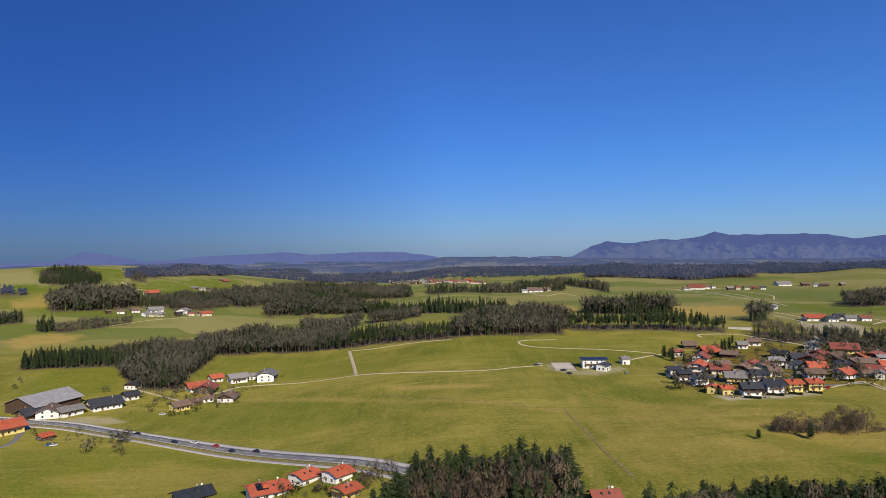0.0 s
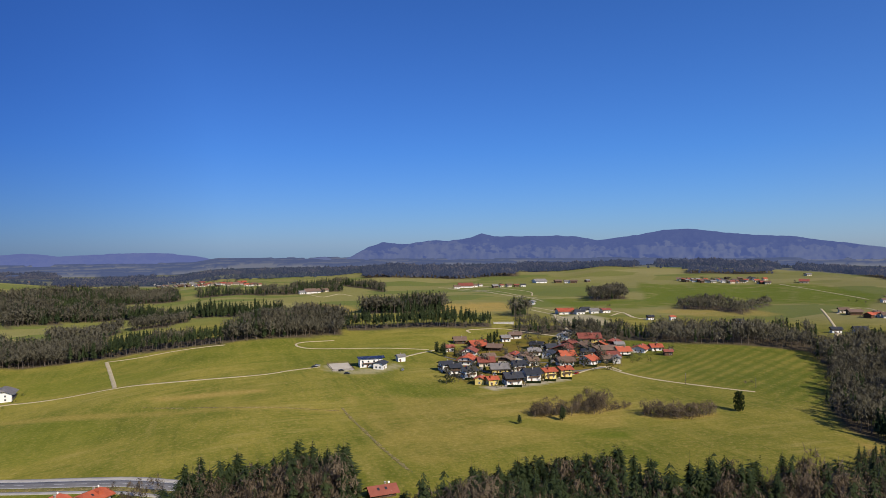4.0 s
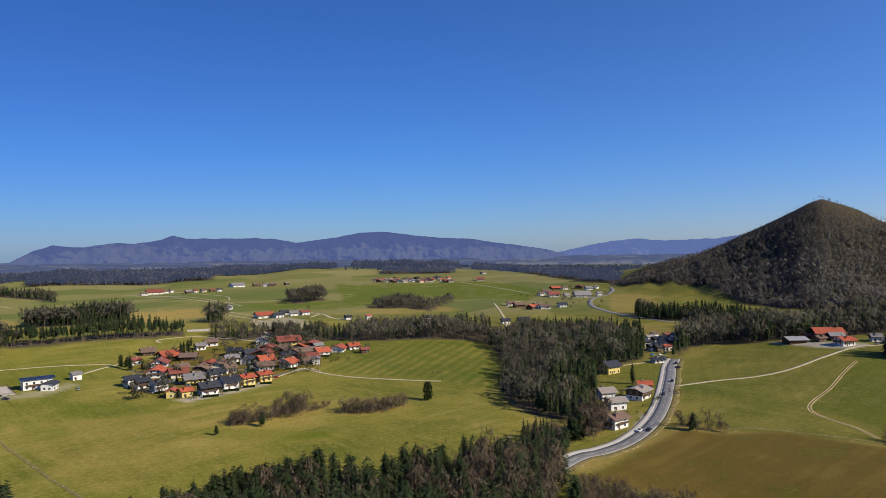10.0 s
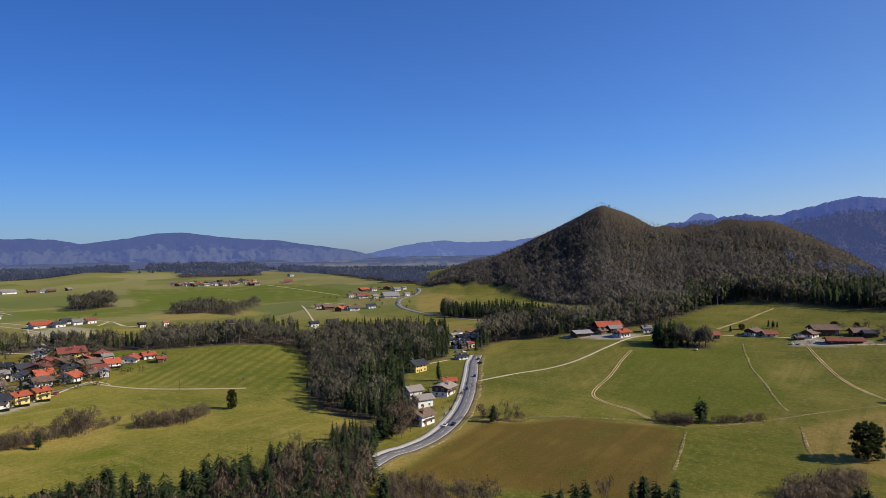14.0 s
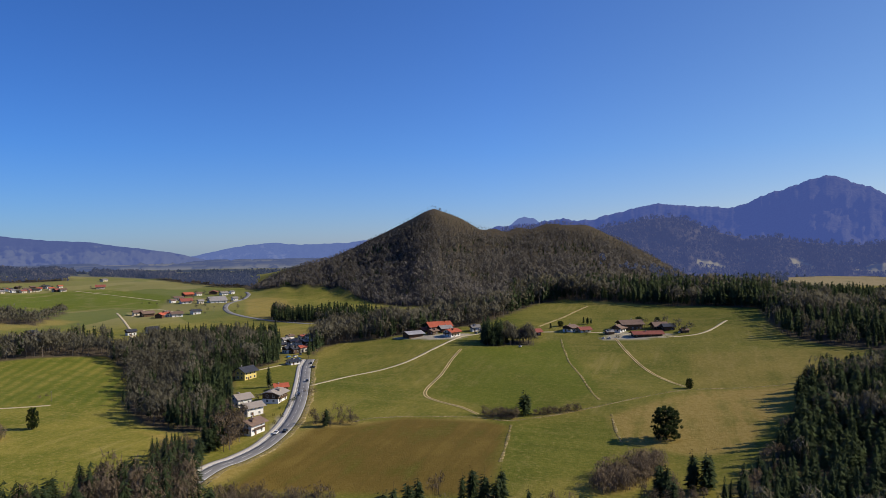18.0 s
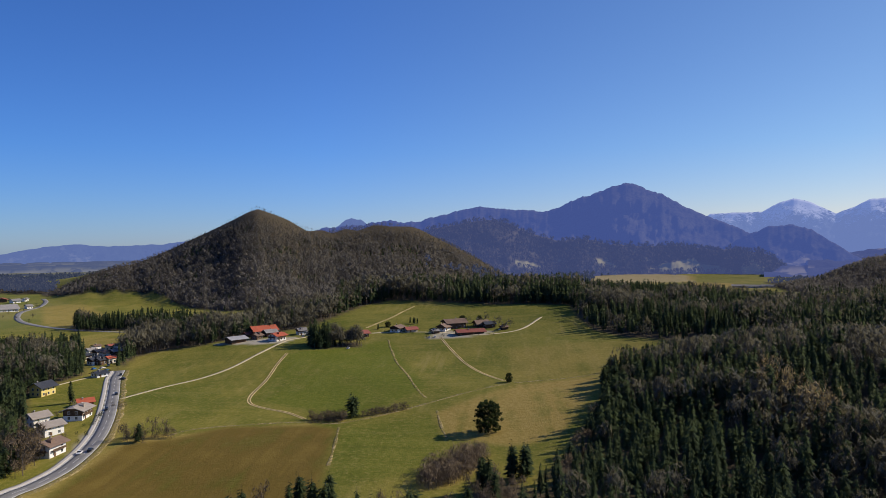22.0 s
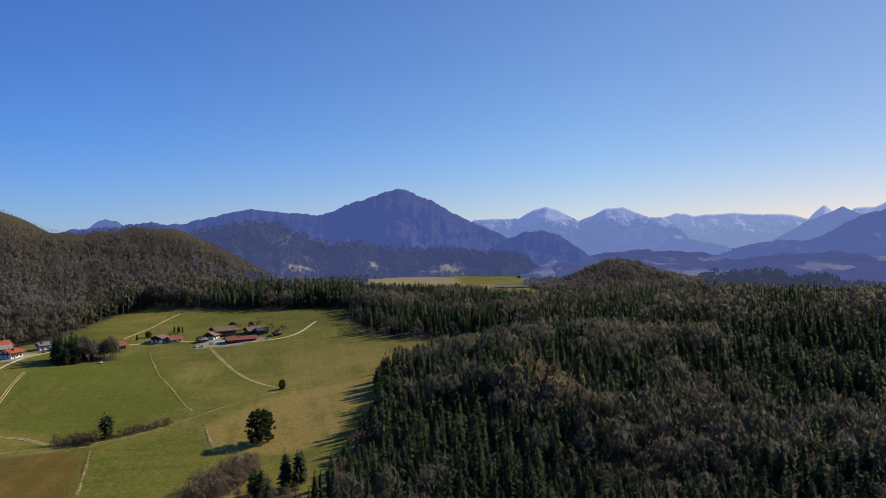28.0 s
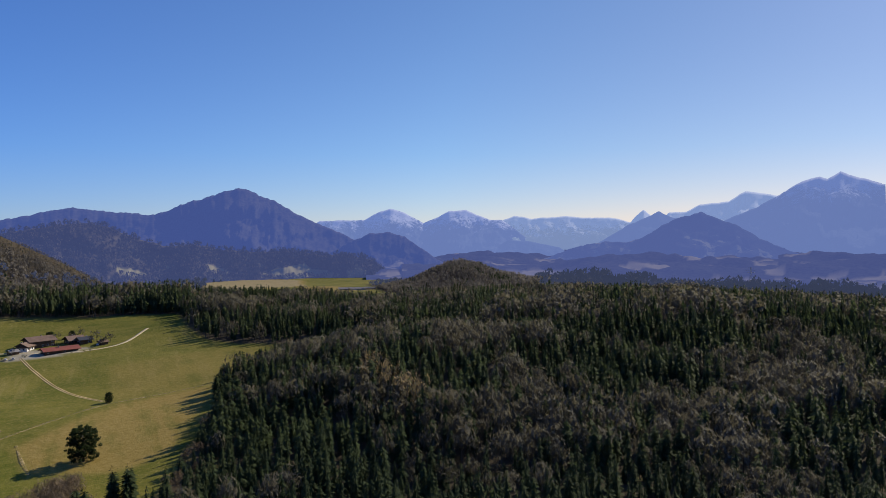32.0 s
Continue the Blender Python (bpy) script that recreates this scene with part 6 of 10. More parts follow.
_west = ROAD_LINE[np.degrees(np.arctan2(ROAD_LINE[:, 0], ROAD_LINE[:, 1])) < 8]
tagged(new("cycle_path", ribbon_mesh("cycle_path", _west, 7.4, 10.2, paving, 0.12)), "pale paved cycle path beside the road", "path", kind="structure")
track([(-141.1, 570.8), (-102.6, 561.7), (-69.4, 550.6), (-28.1, 526.3), (26.2, 508.3), (51.5, 514.4), (72.9, 518.9)], 3.2, pale_gravel, "pale field road across the meadow")
track([(-69.8, 553.6), (-77.9, 603.0), (-86.1, 647.3), (-91.7, 676.8)], 3.5, pale_gravel, "pale straight farm track")
track([(-91.7, 676.8), (-67.7, 666.6), (-34.8, 657.1), (7.3, 633.0)], 3, pale_gravel, "pale field road along the wood")
track([(99.7, 620.0), (72.1, 618.8), (65.0, 608.5), (74.1, 595.4), (101.2, 585.3), (136.3, 574.0), (169.4, 561.0)], 2.6, pale_gravel, "pale farm track looping over the meadow")
track([(134.6, 531.2), (156.6, 548.1), (175.6, 559.1)], 3, pale_gravel, "pale lane to the village")
track([(228.2, 620.3), (228.5, 630.9), (239.2, 635.5), (268.5, 633.5), (287.8, 589.5), (296.1, 561.7)], 3, pale_gravel, "pale lane above the village")
track([(263.0, 440.5), (263.2, 423.9), (268.7, 396.5), (279.2, 371.9), (292.6, 347.1), (301.6, 335.3)], 2.6, pale_gravel, "pale track leaving the village")
track([(219.3, 415.7), (245.4, 432.2), (264.5, 440.7), (266.4, 426.7), (266.2, 422.0)], 2.4, pale_gravel, "village lane along the meadow")
track([(-240.9, 546.2), (-222.0, 532.6), (-204.7, 521.2), (-190.6, 511.6)], 3, pale_gravel, "pale lane between farmhouses")
track([(-179.7, 534.6), (-171.5, 549.9), (-162.5, 565.1), (-136.5, 570.9)], 3.5, pale_gravel, "farm lane between houses")
track([(389.7, 221.1), (422.8, 209.8), (446.9, 196.1), (474.8, 186.2), (518.8, 179.7), (549.4, 176.5), (566.1, 173.3)], 3.2, pale_gravel, "pale farm road climbing to the farm")
track([(510.9, 158.8), (473.4, 154.7), (435.2, 149.0), (399.2, 145.8), (381.1, 139.9), (371.3, 128.9), (362.8, 113.1), (351.0, 100.2)], 2.6, dry_track, "worn pale track winding down the field")
track([(318.5, 156.8), (326.6, 151.4), (332.7, 140.0), (340.1, 118.2), (345.2, 98.5), (344.0, 83.4), (354.5, 67.9), (373.0, 47.0), (403.6, 19.0), (429.0, -5.9), (439.6, -35.1), (446.8, -61.6)], 2.0, dry_track, "worn track along the field boundary")
track([(67.3, 394.3), (68.9, 351.3), (70.8, 304.9), (72.8, 267.3)], 2.0, dry_track, "worn line down the meadow to the wood")
track([(-42.8, 465.0), (3.8, 421.0), (35.8, 402.4), (64.6, 387.7)], 1.5, dry_track, "worn line across the meadow")
track([(575.7, 92.5), (538.0, 84.3), (491.5, 73.1), (444.6, 58.9), (408.2, 48.5), (391.3, 42.4)], 1.9, dry_track, "worn line down a meadow")
track([(337.1, 79.2), (315.2, 75.5), (296.3, 72.8), (280.2, 70.8)], 1.7, dry_track, "worn line between two fields")
track([(366.0, 33.5), (352.6, 31.2), (338.2, 28.6), (323.0, 25.3)], 1.8, dry_track, "worn line across the dry field")
track([(623.1, 120.0), (669.4, 107.1), (708.3, 99.3), (736.7, 90.5)], 2.4, dry_track, "faint worn track over the hilltop meadow")
track([(582.9, 49.7), (534.7, 37.3), (485.5, 22.7), (456.9, 10.9), (436.0, -2.7)], 2.6, dry_track, "twin wheel track from the farm")
track([(566.1, 173.3), (581.3, 160.1), (593.3, 132.9), (603.0, 104.8), (605.3, 75.7), (601.8, 51.3), (587.6, 22.7), (599.9, -13.1), (648.9, -38.1)], 3, pale_gravel, "pale lane between the farms")
track([(1063.5, 1113.8), (1027.4, 986.0), (957.0, 822.7)], 3.5, pale_gravel, "pale far road over a green field")
track([(690.0, 360.8), (691.3, 387.2), (714.7, 435.4), (744.6, 492.8), (772.6, 537.1), (807.1, 579.6), (859.8, 623.5), (942.3, 678.7), (995.1, 702.9), (1039.5, 716.4), (1104.7, 750.1), (1157.7, 791.2)], 8.5, asphalt, "grey far road curving past a hamlet")
track([(418.0, 889.7), (418.5, 823.8), (398.1, 754.4), (349.1, 643.4), (334.2, 599.1)], 3.5, pale_gravel, "pale far farm road")
track([(466.3, 762.8), (503.1, 794.1), (480.5, 732.4), (500.4, 711.7)], 3.5, pale_gravel, "pale far farm road on a rise")
track([(460.1, 1384.5), (485.2, 1217.9), (511.9, 1067.6)], 3, pale_gravel, "pale far field road")
track([(158.2, 1331.6), (177.5, 1240.4), (217.4, 1291.8), (235.6, 1255.1)], 3, pale_gravel, "pale far farm lane")
track([(-463.1, 964.0), (-433.3, 1022.0), (-388.6, 1057.8)], 3, pale_gravel, "pale far field lane")
track([(-611.9, 1331.2), (-566.4, 1288.6), (-546.2, 1284.9)], 4, pale_gravel, "pale far lane on a slope")
track([(597.9, 547.9), (530.4, 489.9), (493.0, 444.8)], 4, pale_gravel, "pale far lane by the wood")
track([(415.7, 288.4), (435.7, 283.9), (458.6, 277.5)], 3, pale_gravel, "pale lane to a yellow house")
track([(173.6, 532.4), (181.4, 506.5), (179.2, 466.8), (190.5, 434.1), (214.6, 440.5), (231.4, 431.9), (262.5, 437.3)], 3.2, asphalt, "grey village lane between gardens")
track([(208.4, 517.6), (223.2, 499.4), (228.7, 469.2), (263.3, 477.2), (295.6, 473.3)], 3.2, asphalt, "grey village lane")
track([(179.2, 466.8), (197.6, 507.9), (203.8, 544.1), (206.5, 563.4)], 3, asphalt, "grey lane to the upper farms")
track([(214.6, 440.5), (251.0, 490.5), (273.2, 529.7), (292.0, 561.6)], 3, asphalt, "grey lane climbing through the village")
track([(-262.2, 446.7), (-259.8, 430.7), (-252.8, 408.0), (-255.6, 392.0)], 4, asphalt, "grey side road by the inn")
track([(451.7, 1422.7), (488.1, 1348.3), (490.3, 1201.4), (497.9, 1092.0)], 3, pale_gravel, "pale far field road")
track([(545.8, 1507.2), (554.0, 1326.5), (574.7, 1233.8), (530.8, 1125.5)], 3, pale_gravel, "pale far field road below farms")
track([(434.3, 932.8), (440.9, 890.2), (439.9, 856.7), (405.6, 794.7), (327.2, 620.2), (315.1, 571.5)], 3.2, pale_gravel, "pale lane down to the village")
track([(463.1, 847.6), (495.1, 840.9), (501.9, 793.7), (483.2, 735.6), (479.6, 704.6)], 3.2, pale_gravel, "pale lane past far farmhouses")
track([(471.4, 1401.4), (501.8, 1284.1), (518.9, 1192.9), (489.3, 997.1)], 3, pale_gravel, "pale far field road on a slope")
track([(770.0, 734.6), (651.3, 605.8), (548.6, 500.7), (494.2, 442.5)], 3.2, pale_gravel, "pale lane between far houses")
track([(729.1, 671.5), (803.2, 724.2), (838.9, 726.3), (799.1, 658.8)], 3, pale_gravel, "pale looping far farm lane")

# ---- houses ----
house(183.8, 552.6, 84, 7.1, 6.7, 1.65, dark_red_tile, white_plaster, label="white plaster house with a dull red tiled roof")
house(211.5, 558.7, 82, 13.4, 12.7, 1.4, red_tile, timber, label="dark timber house with a red tiled roof")
house(203.9, 581.9, 100, 9.7, 9.2, 1.4, brown_tile, timber, label="dark timber house with a brown tiled roof")
house(194.8, 531.7, 30, 12.6, 10.1, 1.65, dark_red_tile, white_plaster, label="white plaster house with a dull red tiled roof")
house(180.5, 498.4, 30, 14.1, 11.3, 1.65, red_tile, white_plaster, label="white plaster house with a red tiled roof")
house(198.5, 500.1, 93, 8.6, 8.2, 1.65, brown_tile, cream_plaster, label="cream plaster house with a brown tiled roof")
house(189.9, 484.2, 102, 10.8, 10.2, 1.65, dark_red_tile, cream_plaster, label="cream plaster house with a dull red tiled roof")
house(205.7, 481.9, 43, 10.0, 9.5, 1.65, brown_tile, cream_plaster, label="cream plaster house with a brown tiled roof")
house(218.1, 495.9, 34, 13.5, 10.8, 1.4, red_tile, timber, label="dark timber house with a red tiled roof")
house(222.0, 543.6, 122, 10.9, 10.4, 1.4, brown_tile, timber, label="dark timber house with a brown tiled roof")
house(245.3, 576.5, 99, 7.5, 7.1, 1.65, grey_tile, white_plaster, label="white plaster house with a grey roof")
house(258.9, 586.2, 105, 10.1, 9.6, 1.65, brown_tile, white_plaster, label="white plaster house with a brown tiled roof")
house(157.2, 478.8, 84, 8.3, 7.9, 2.15, black_tile, white_plaster, label="white plaster house with a black roof")
house(158.8, 464.3, 90, 7.8, 7.4, 2.15, black_tile, white_plaster, label="white plaster house with a black roof")
house(163.1, 447.3, 86, 8.6, 8.2, 2.15, black_tile, white_plaster, label="white plaster house with a black roof")
house(161.1, 419.8, 31, 7.2, 5.8, 1.65, red_tile, yellow_plaster, label="yellow plaster house with a red tiled roof")
house(166.6, 414.0, 88, 6.9, 6.5, 1.65, red_tile, yellow_plaster, label="yellow plaster house with a red tiled roof")
house(187.4, 451.9, 104, 11.0, 10.5, 1.65, grey_tile, yellow_plaster, label="yellow plaster house with a grey roof")
house(200.7, 449.2, 94, 8.3, 7.9, 2.15, black_tile, white_plaster, label="white plaster house with a black roof")
house(178.7, 409.5, 95, 10.1, 9.6, 2.15, black_tile, white_plaster, label="white plaster house with a black roof")
house(220.0, 483.4, 39, 14.1, 11.3, 1.65, brown_tile, cream_plaster, label="cream plaster house with a brown tiled roof")
house(194.6, 415.2, 91, 9.6, 9.1, 2.15, black_tile, white_plaster, label="white plaster house with a black roof")
house(207.1, 416.2, 87, 8.2, 7.8, 2.15, red_tile, yellow_plaster, label="yellow plaster house with a red tiled roof")
house(220.1, 418.5, 89, 8.1, 7.7, 2.15, red_tile, yellow_plaster, label="yellow plaster house with a red tiled roof")
house(218.8, 464.5, 95, 7.3, 6.9, 1.65, brown_tile, white_plaster, label="white plaster house with a brown tiled roof")
house(242.7, 485.9, 52, 8.2, 7.8, 1.65, black_tile, white_plaster, label="white plaster house with a black roof")
house(254.0, 529.8, 126, 9.5, 9.0, 1.65, black_tile, white_plaster, label="white plaster house with a black roof")
house(256.6, 511.1, 93, 8.2, 7.8, 1.65, black_tile, white_plaster, label="white plaster house with a black roof")
house(238.6, 503.7, 106, 9.1, 8.7, 1.65, grey_tile, white_plaster, label="white plaster house with a grey roof")
house(263.9, 501.6, 43, 15.6, 12.5, 1.65, dark_red_tile, cream_plaster, label="cream plaster house with a dull red tiled roof")
house(251.5, 474.4, 98, 10.3, 9.8, 1.65, red_tile, cream_plaster, label="cream plaster house with a red tiled roof")
house(239.4, 453.7, 99, 10.5, 10.0, 1.65, brown_tile, white_plaster, label="white plaster house with a brown tiled roof")
house(277.0, 518.4, 43, 13.6, 10.9, 1.65, dark_red_tile, white_plaster, label="white plaster house with a dull red tiled roof")
house(281.6, 504.2, 59, 13.1, 12.4, 1.65, brown_tile, yellow_plaster, label="yellow plaster house with a brown tiled roof")
house(272.7, 480.1, 101, 8.8, 8.4, 1.65, black_tile, white_plaster, label="white plaster house with a black roof")
house(257.7, 451.7, 60, 10.1, 9.6, 1.65, red_tile, white_plaster, label="white plaster house with a red tiled roof")
house(283.6, 485.4, 50, 10.4, 9.9, 1.4, brown_tile, timber, label="dark timber house with a brown tiled roof")
house(300.3, 505.6, 51, 10.2, 9.7, 1.4, red_tile, timber, label="dark timber house with a red tiled roof")
house(310.1, 505.0, 47, 13.2, 10.5, 1.65, dark_red_tile, white_plaster, label="white plaster house with a dull red tiled roof")
house(292.9, 483.3, 107, 10.8, 10.2, 1.65, brown_tile, cream_plaster, label="cream plaster house with a brown tiled roof")
house(278.1, 460.2, 102, 14.0, 13.3, 1.65, dark_red_tile, cream_plaster, label="cream plaster house with a dull red tiled roof")
house(279.0, 448.6, 32, 6.6, 5.3, 1.65, grey_tile, white_plaster, label="white plaster house with a grey roof")
house(305.4, 535.2, 111, 17.3, 16.5, 1.65, dark_red_tile, yellow_plaster, label="yellow plaster house with a dull red tiled roof")
house(292.1, 555.0, 38, 12.3, 9.8, 1.65, grey_tile, white_plaster, label="white plaster house with a grey roof")
house(310.6, 496.1, 108, 7.0, 6.6, 1.65, grey_tile, white_plaster, label="white plaster house with a grey roof")
house(301.3, 476.3, 98, 9.7, 9.2, 1.35, red_tile, white_plaster, label="white plaster house with a red tiled roof")
house(318.6, 477.9, 49, 12.8, 10.2, 1.35, red_tile, white_plaster, label="white plaster house with a red tiled roof")
house(331.4, 475.9, 106, 8.3, 7.8, 1.35, red_tile, white_plaster, label="white plaster house with a red tiled roof")
house(327.6, 454.8, 112, 6.0, 5.0, 1.35, dark_red_tile, timber, label="dark timber house with a dull red tiled roof")
house(274.8, 454.4, 97, 8.5, 8.1, 1.35, brown_tile, cream_plaster, label="cream plaster house with a brown tiled roof")
house(108.1, 507.8, 92, 16.6, 8.3, 2.7, solar_roof, white_plaster, pitch=8, label="white modern farm building with solar panels on a low roof")
house(113.4, 498.6, 33, 8.7, 7.4, 1.7, black_tile, white_plaster, hip=True, clad=False, label="white plaster house with a black roof")
house(134.6, 521.4, 80, 6.0, 5.0, 1.7, grey_tile, white_plaster, label="white plaster house with a grey roof")
house(-269.4, 428.2, 38, 17.3, 13.8, 2, red_tile, yellow_plaster, label="yellow plaster inn with a red tiled roof")
house(-279.5, 488.5, 20, 36.9, 27.7, 2.4, pale_sheet, timber, pitch=20, windows=False, label="large timber barn with a pale sheet-metal roof")
house(-274.5, 464.5, 24, 13.8, 11.0, 1.4, black_tile, timber, label="dark timber barn with a black roof")
house(-263.6, 467.2, -19, 16.8, 13.5, 1.7, brown_tile, white_plaster, label="white plaster house with a brown tiled roof")
house(-252.6, 470.5, 33, 14.4, 10.1, 1.7, grey_tile, white_plaster, label="white plaster house with a grey roof")
house(-237.6, 489.1, 45, 19.2, 13.5, 1.7, black_tile, white_plaster, label="white plaster farmhouse with a black roof")
house(-231.2, 515.5, 42, 9.4, 8.0, 1.6, black_tile, white_plaster, label="white plaster house with a black roof")
house(-244.9, 551.1, 6, 10.2, 8.6, 1.4, black_tile, white_plaster, label="white plaster house with a black roof")
house(-237.1, 415.1, 31, 7.2, 6.1, 1, red_tile, timber, label="dark timber shed with a red tiled roof")
house(-193.6, 549.5, 52, 15.6, 13.2, 1.6, red_tile, white_plaster, label="white plaster house with a red tiled roof")
house(-189.9, 581.8, 48, 9.4, 8.0, 1.6, red_tile, white_plaster, label="white plaster house with a red tiled roof")
house(-184.5, 543.5, -4, 15.9, 12.7, 1.8, dark_red_tile, timber, label="dark timber house with a dull red tiled roof")
house(-171.9, 581.5, 55, 13.5, 10.8, 2, grey_tile, white_plaster, label="white plaster barn with a grey roof")
house(-162.2, 592.2, 61, 7.0, 6.0, 1.4, grey_tile, white_plaster, label="white plaster house with a grey roof")
house(-148.7, 587.9, -4, 16.8, 13.5, 2.4, grey_tile, white_plaster, label="white plaster farmhouse with a grey roof")
house(-185.0, 488.8, 40, 10.9, 9.2, 1.6, brown_tile, yellow_plaster, label="yellow plaster house with a brown tiled roof")
house(-180.0, 504.8, 46, 7.0, 5.9, 1.2, brown_tile, timber, label="dark timber shed with a brown tiled roof")
house(-173.9, 514.5, 62, 7.2, 6.1, 1.2, brown_tile, white_plaster, label="white plaster house with a brown tiled roof")
house(-160.3, 517.8, -2, 14.0, 11.2, 1.4, brown_tile, white_plaster, label="white plaster house with a brown tiled roof")
house(-73.2, 287.6, 59, 14.3, 11.4, 1.5, red_tile, white_plaster, solar=True, hip=True, clad=False, label="white plaster house with a red tiled roof")
house(-60.0, 297.5, 37, 9.4, 9.0, 1.6, red_tile, white_plaster, hip=True, clad=False, label="white plaster house with a red tiled roof")
house(-45.5, 294.9, 39, 9.3, 8.8, 1.6, red_tile, white_plaster, hip=True, clad=False, label="white plaster house with a red tiled roof")
house(-38.8, 273.0, 40, 8.0, 7.6, 1.6, red_tile, yellow_plaster, hip=True, label="yellow plaster house with a red tiled roof")
house(-107.8, 297.8, 51, 13.6, 9.5, 1.3, black_tile, timber, label="dark timber house with a black roof")
house(56.0, 245.8, 84, 8.9, 6.2, 0.8, dark_red_tile, timber, label="dark timber house with a dull red tiled roof")
house(404.0, 277.3, 102, 10.5, 9.0, 2.35, black_tile, yellow_plaster, clad=False, label="yellow plaster house with a black roof")
house(350.4, 221.3, 83, 11.4, 9.6, 2.2, taupe_tile, white_plaster, label="white plaster house with a weathered taupe roof")
house(377.6, 234.1, 139, 7.7, 6.5, 1, red_tile, timber, label="dark timber shed with a red tiled roof")
house(338.7, 235.3, 115, 8.6, 7.2, 2.0, taupe_tile, white_plaster, clad=False, label="white plaster house with a weathered taupe roof")
house(322.8, 218.1, 116, 9.4, 7.6, 2.0, taupe_tile, white_plaster, clad=False, label="white plaster house with a weathered taupe roof")
house(292.7, 198.2, 96, 10.0, 8.4, 2.15, brown_tile, white_plaster, label="white plaster house with a brown tiled roof")
house(457.9, 273.4, 114, 7.9, 6.7, 1, black_tile, white_plaster, label="white plaster house with a black roof")
house(501.5, 303.4, 114, 7.4, 6.3, 1.7, black_tile, white_plaster, label="white plaster house with a black roof")
house(508.6, 294.8, 115, 6.7, 5.7, 1.7, red_tile, cream_plaster, label="cream plaster house with a red tiled roof")
house(537.4, 321.2, 114, 7.2, 6.1, 1.7, black_tile, white_plaster, label="white plaster house with a black roof")
house(538.8, 307.9, 115, 8.5, 7.2, 1.7, grey_tile, timber, label="dark timber house with a grey roof")
house(532.3, 313.3, 110, 6.3, 5.4, 1.6, brown_tile, white_plaster, label="white plaster house with a brown tiled roof")
house(544.3, 332.5, 111, 6.5, 5.6, 1.6, grey_tile, white_plaster, label="white plaster house with a grey roof")
house(565.2, 320.1, 110, 6.0, 5.0, 1.6, black_tile, white_plaster, label="white plaster house with a black roof")
house(565.5, 327.6, 110, 6.0, 5.1, 1.6, dark_red_tile, cream_plaster, label="cream plaster house with a dull red tiled roof")
house(565.1, 340.0, 109, 6.0, 5.1, 1.6, brown_tile, white_plaster, label="white plaster house with a brown tiled roof")
house(518.7, 320.1, 108, 6.0, 5.0, 1.6, black_tile, cream_plaster, label="cream plaster house with a black roof")
house(501.8, 298.5, 107, 6.6, 5.6, 1.6, black_tile, timber, label="dark timber house with a black roof")
house(558.9, 216.4, 129, 13.4, 10.7, 1.5, pale_sheet, timber, pitch=16, windows=False, label="open timber barn with a pale metal roof")
house(590.6, 204.4, 137, 20.1, 12.0, 2, red_tile, timber, label="dark timber barn with a red tiled roof")
house(563.6, 183.0, 117, 10.8, 9.2, 1.8, red_tile, white_plaster, label="white plaster farmhouse with a red tiled roof")
house(592.0, 170.8, 140, 7.3, 6.2, 1.6, grey_tile, white_plaster, label="white plaster house with a grey roof")
house(583.1, 195.6, 137, 9.5, 8.0, 1.6, grey_tile, timber, label="dark timber barn with a grey roof")
house(571.3, 202.9, 110, 7.7, 6.5, 1.3, brown_tile, timber, label="dark timber shed with a brown tiled roof")
house(586.6, 120.6, 144, 16.2, 9.7, 1.5, dark_red_tile, timber, label="dark timber barn with a dull red tiled roof")
house(609.6, 90.0, 112, 10.4, 8.8, 1.6, brown_tile, white_plaster, label="white plaster house with a brown tiled roof")
house(609.0, 78.1, 149, 9.4, 8.0, 1, dark_red_tile, cream_plaster, label="cream plaster house with a dull red tiled roof")
house(611.8, 49.3, 115, 9.6, 8.2, 1.6, brown_tile, white_plaster, label="white plaster house with a brown tiled roof")
house(623.9, 41.0, 152, 17.8, 12.5, 2.2, brown_tile, timber, label="dark timber barn with a brown tiled roof")
house(594.0, 25.7, 158, 23.0, 9.2, 1, dark_red_tile, timber, label="dark timber cowshed with a dull red tiled roof")
house(627.5, 17.0, 154, 11.1, 9.5, 1.3, brown_tile, timber, label="dark timber barn with a brown tiled roof")
house(608.5, -3.3, 156, 6.0, 5.0, 1, brown_tile, timber, label="dark timber shed with a brown tiled roof")
house(599.9, 55.9, 151, 6.0, 5.0, 1, grey_tile, timber, label="dark timber shed with a grey roof")
house(582.9, 214.4, 130, 7.2, 6.1, 1.2, dark_red_tile, timber, label="dark timber shed with a dull red tiled roof")
house(588.6, 162.1, 135, 6.0, 5.0, 1, grey_tile, white_plaster, label="white plaster shed with a grey roof")
house(620.8, 9.7, 159, 9.0, 7.7, 1.5, black_tile, timber, label="dark timber barn with a black roof")
house(-452.9, 1099.9, 50, 20.5, 17.5, 1.8, grey_tile, white_plaster, label="white plaster house with a grey roof")
house(-451.9, 1062.1, 23, 9.2, 7.9, 1.8, grey_tile, white_plaster, label="white plaster house with a grey roof")
house(-430.8, 1063.0, 38, 10.6, 9.1, 1.8, grey_tile, cream_plaster, label="cream plaster house with a grey roof")
house(-442.1, 1059.2, 57, 7.5, 6.4, 1.8, grey_tile, cream_plaster, label="cream plaster house with a grey roof")
house(-408.1, 1099.0, -5, 21.8, 17.4, 1.8, grey_tile, white_plaster, label="white plaster house with a grey roof")
house(-406.1, 1072.4, 37, 9.3, 7.8, 1.8, black_tile, timber, label="dark timber house with a black roof")
house(-387.5, 1073.8, 47, 8.2, 7.0, 1.8, dark_red_tile, cream_plaster, label="cream plaster house with a dull red tiled roof")
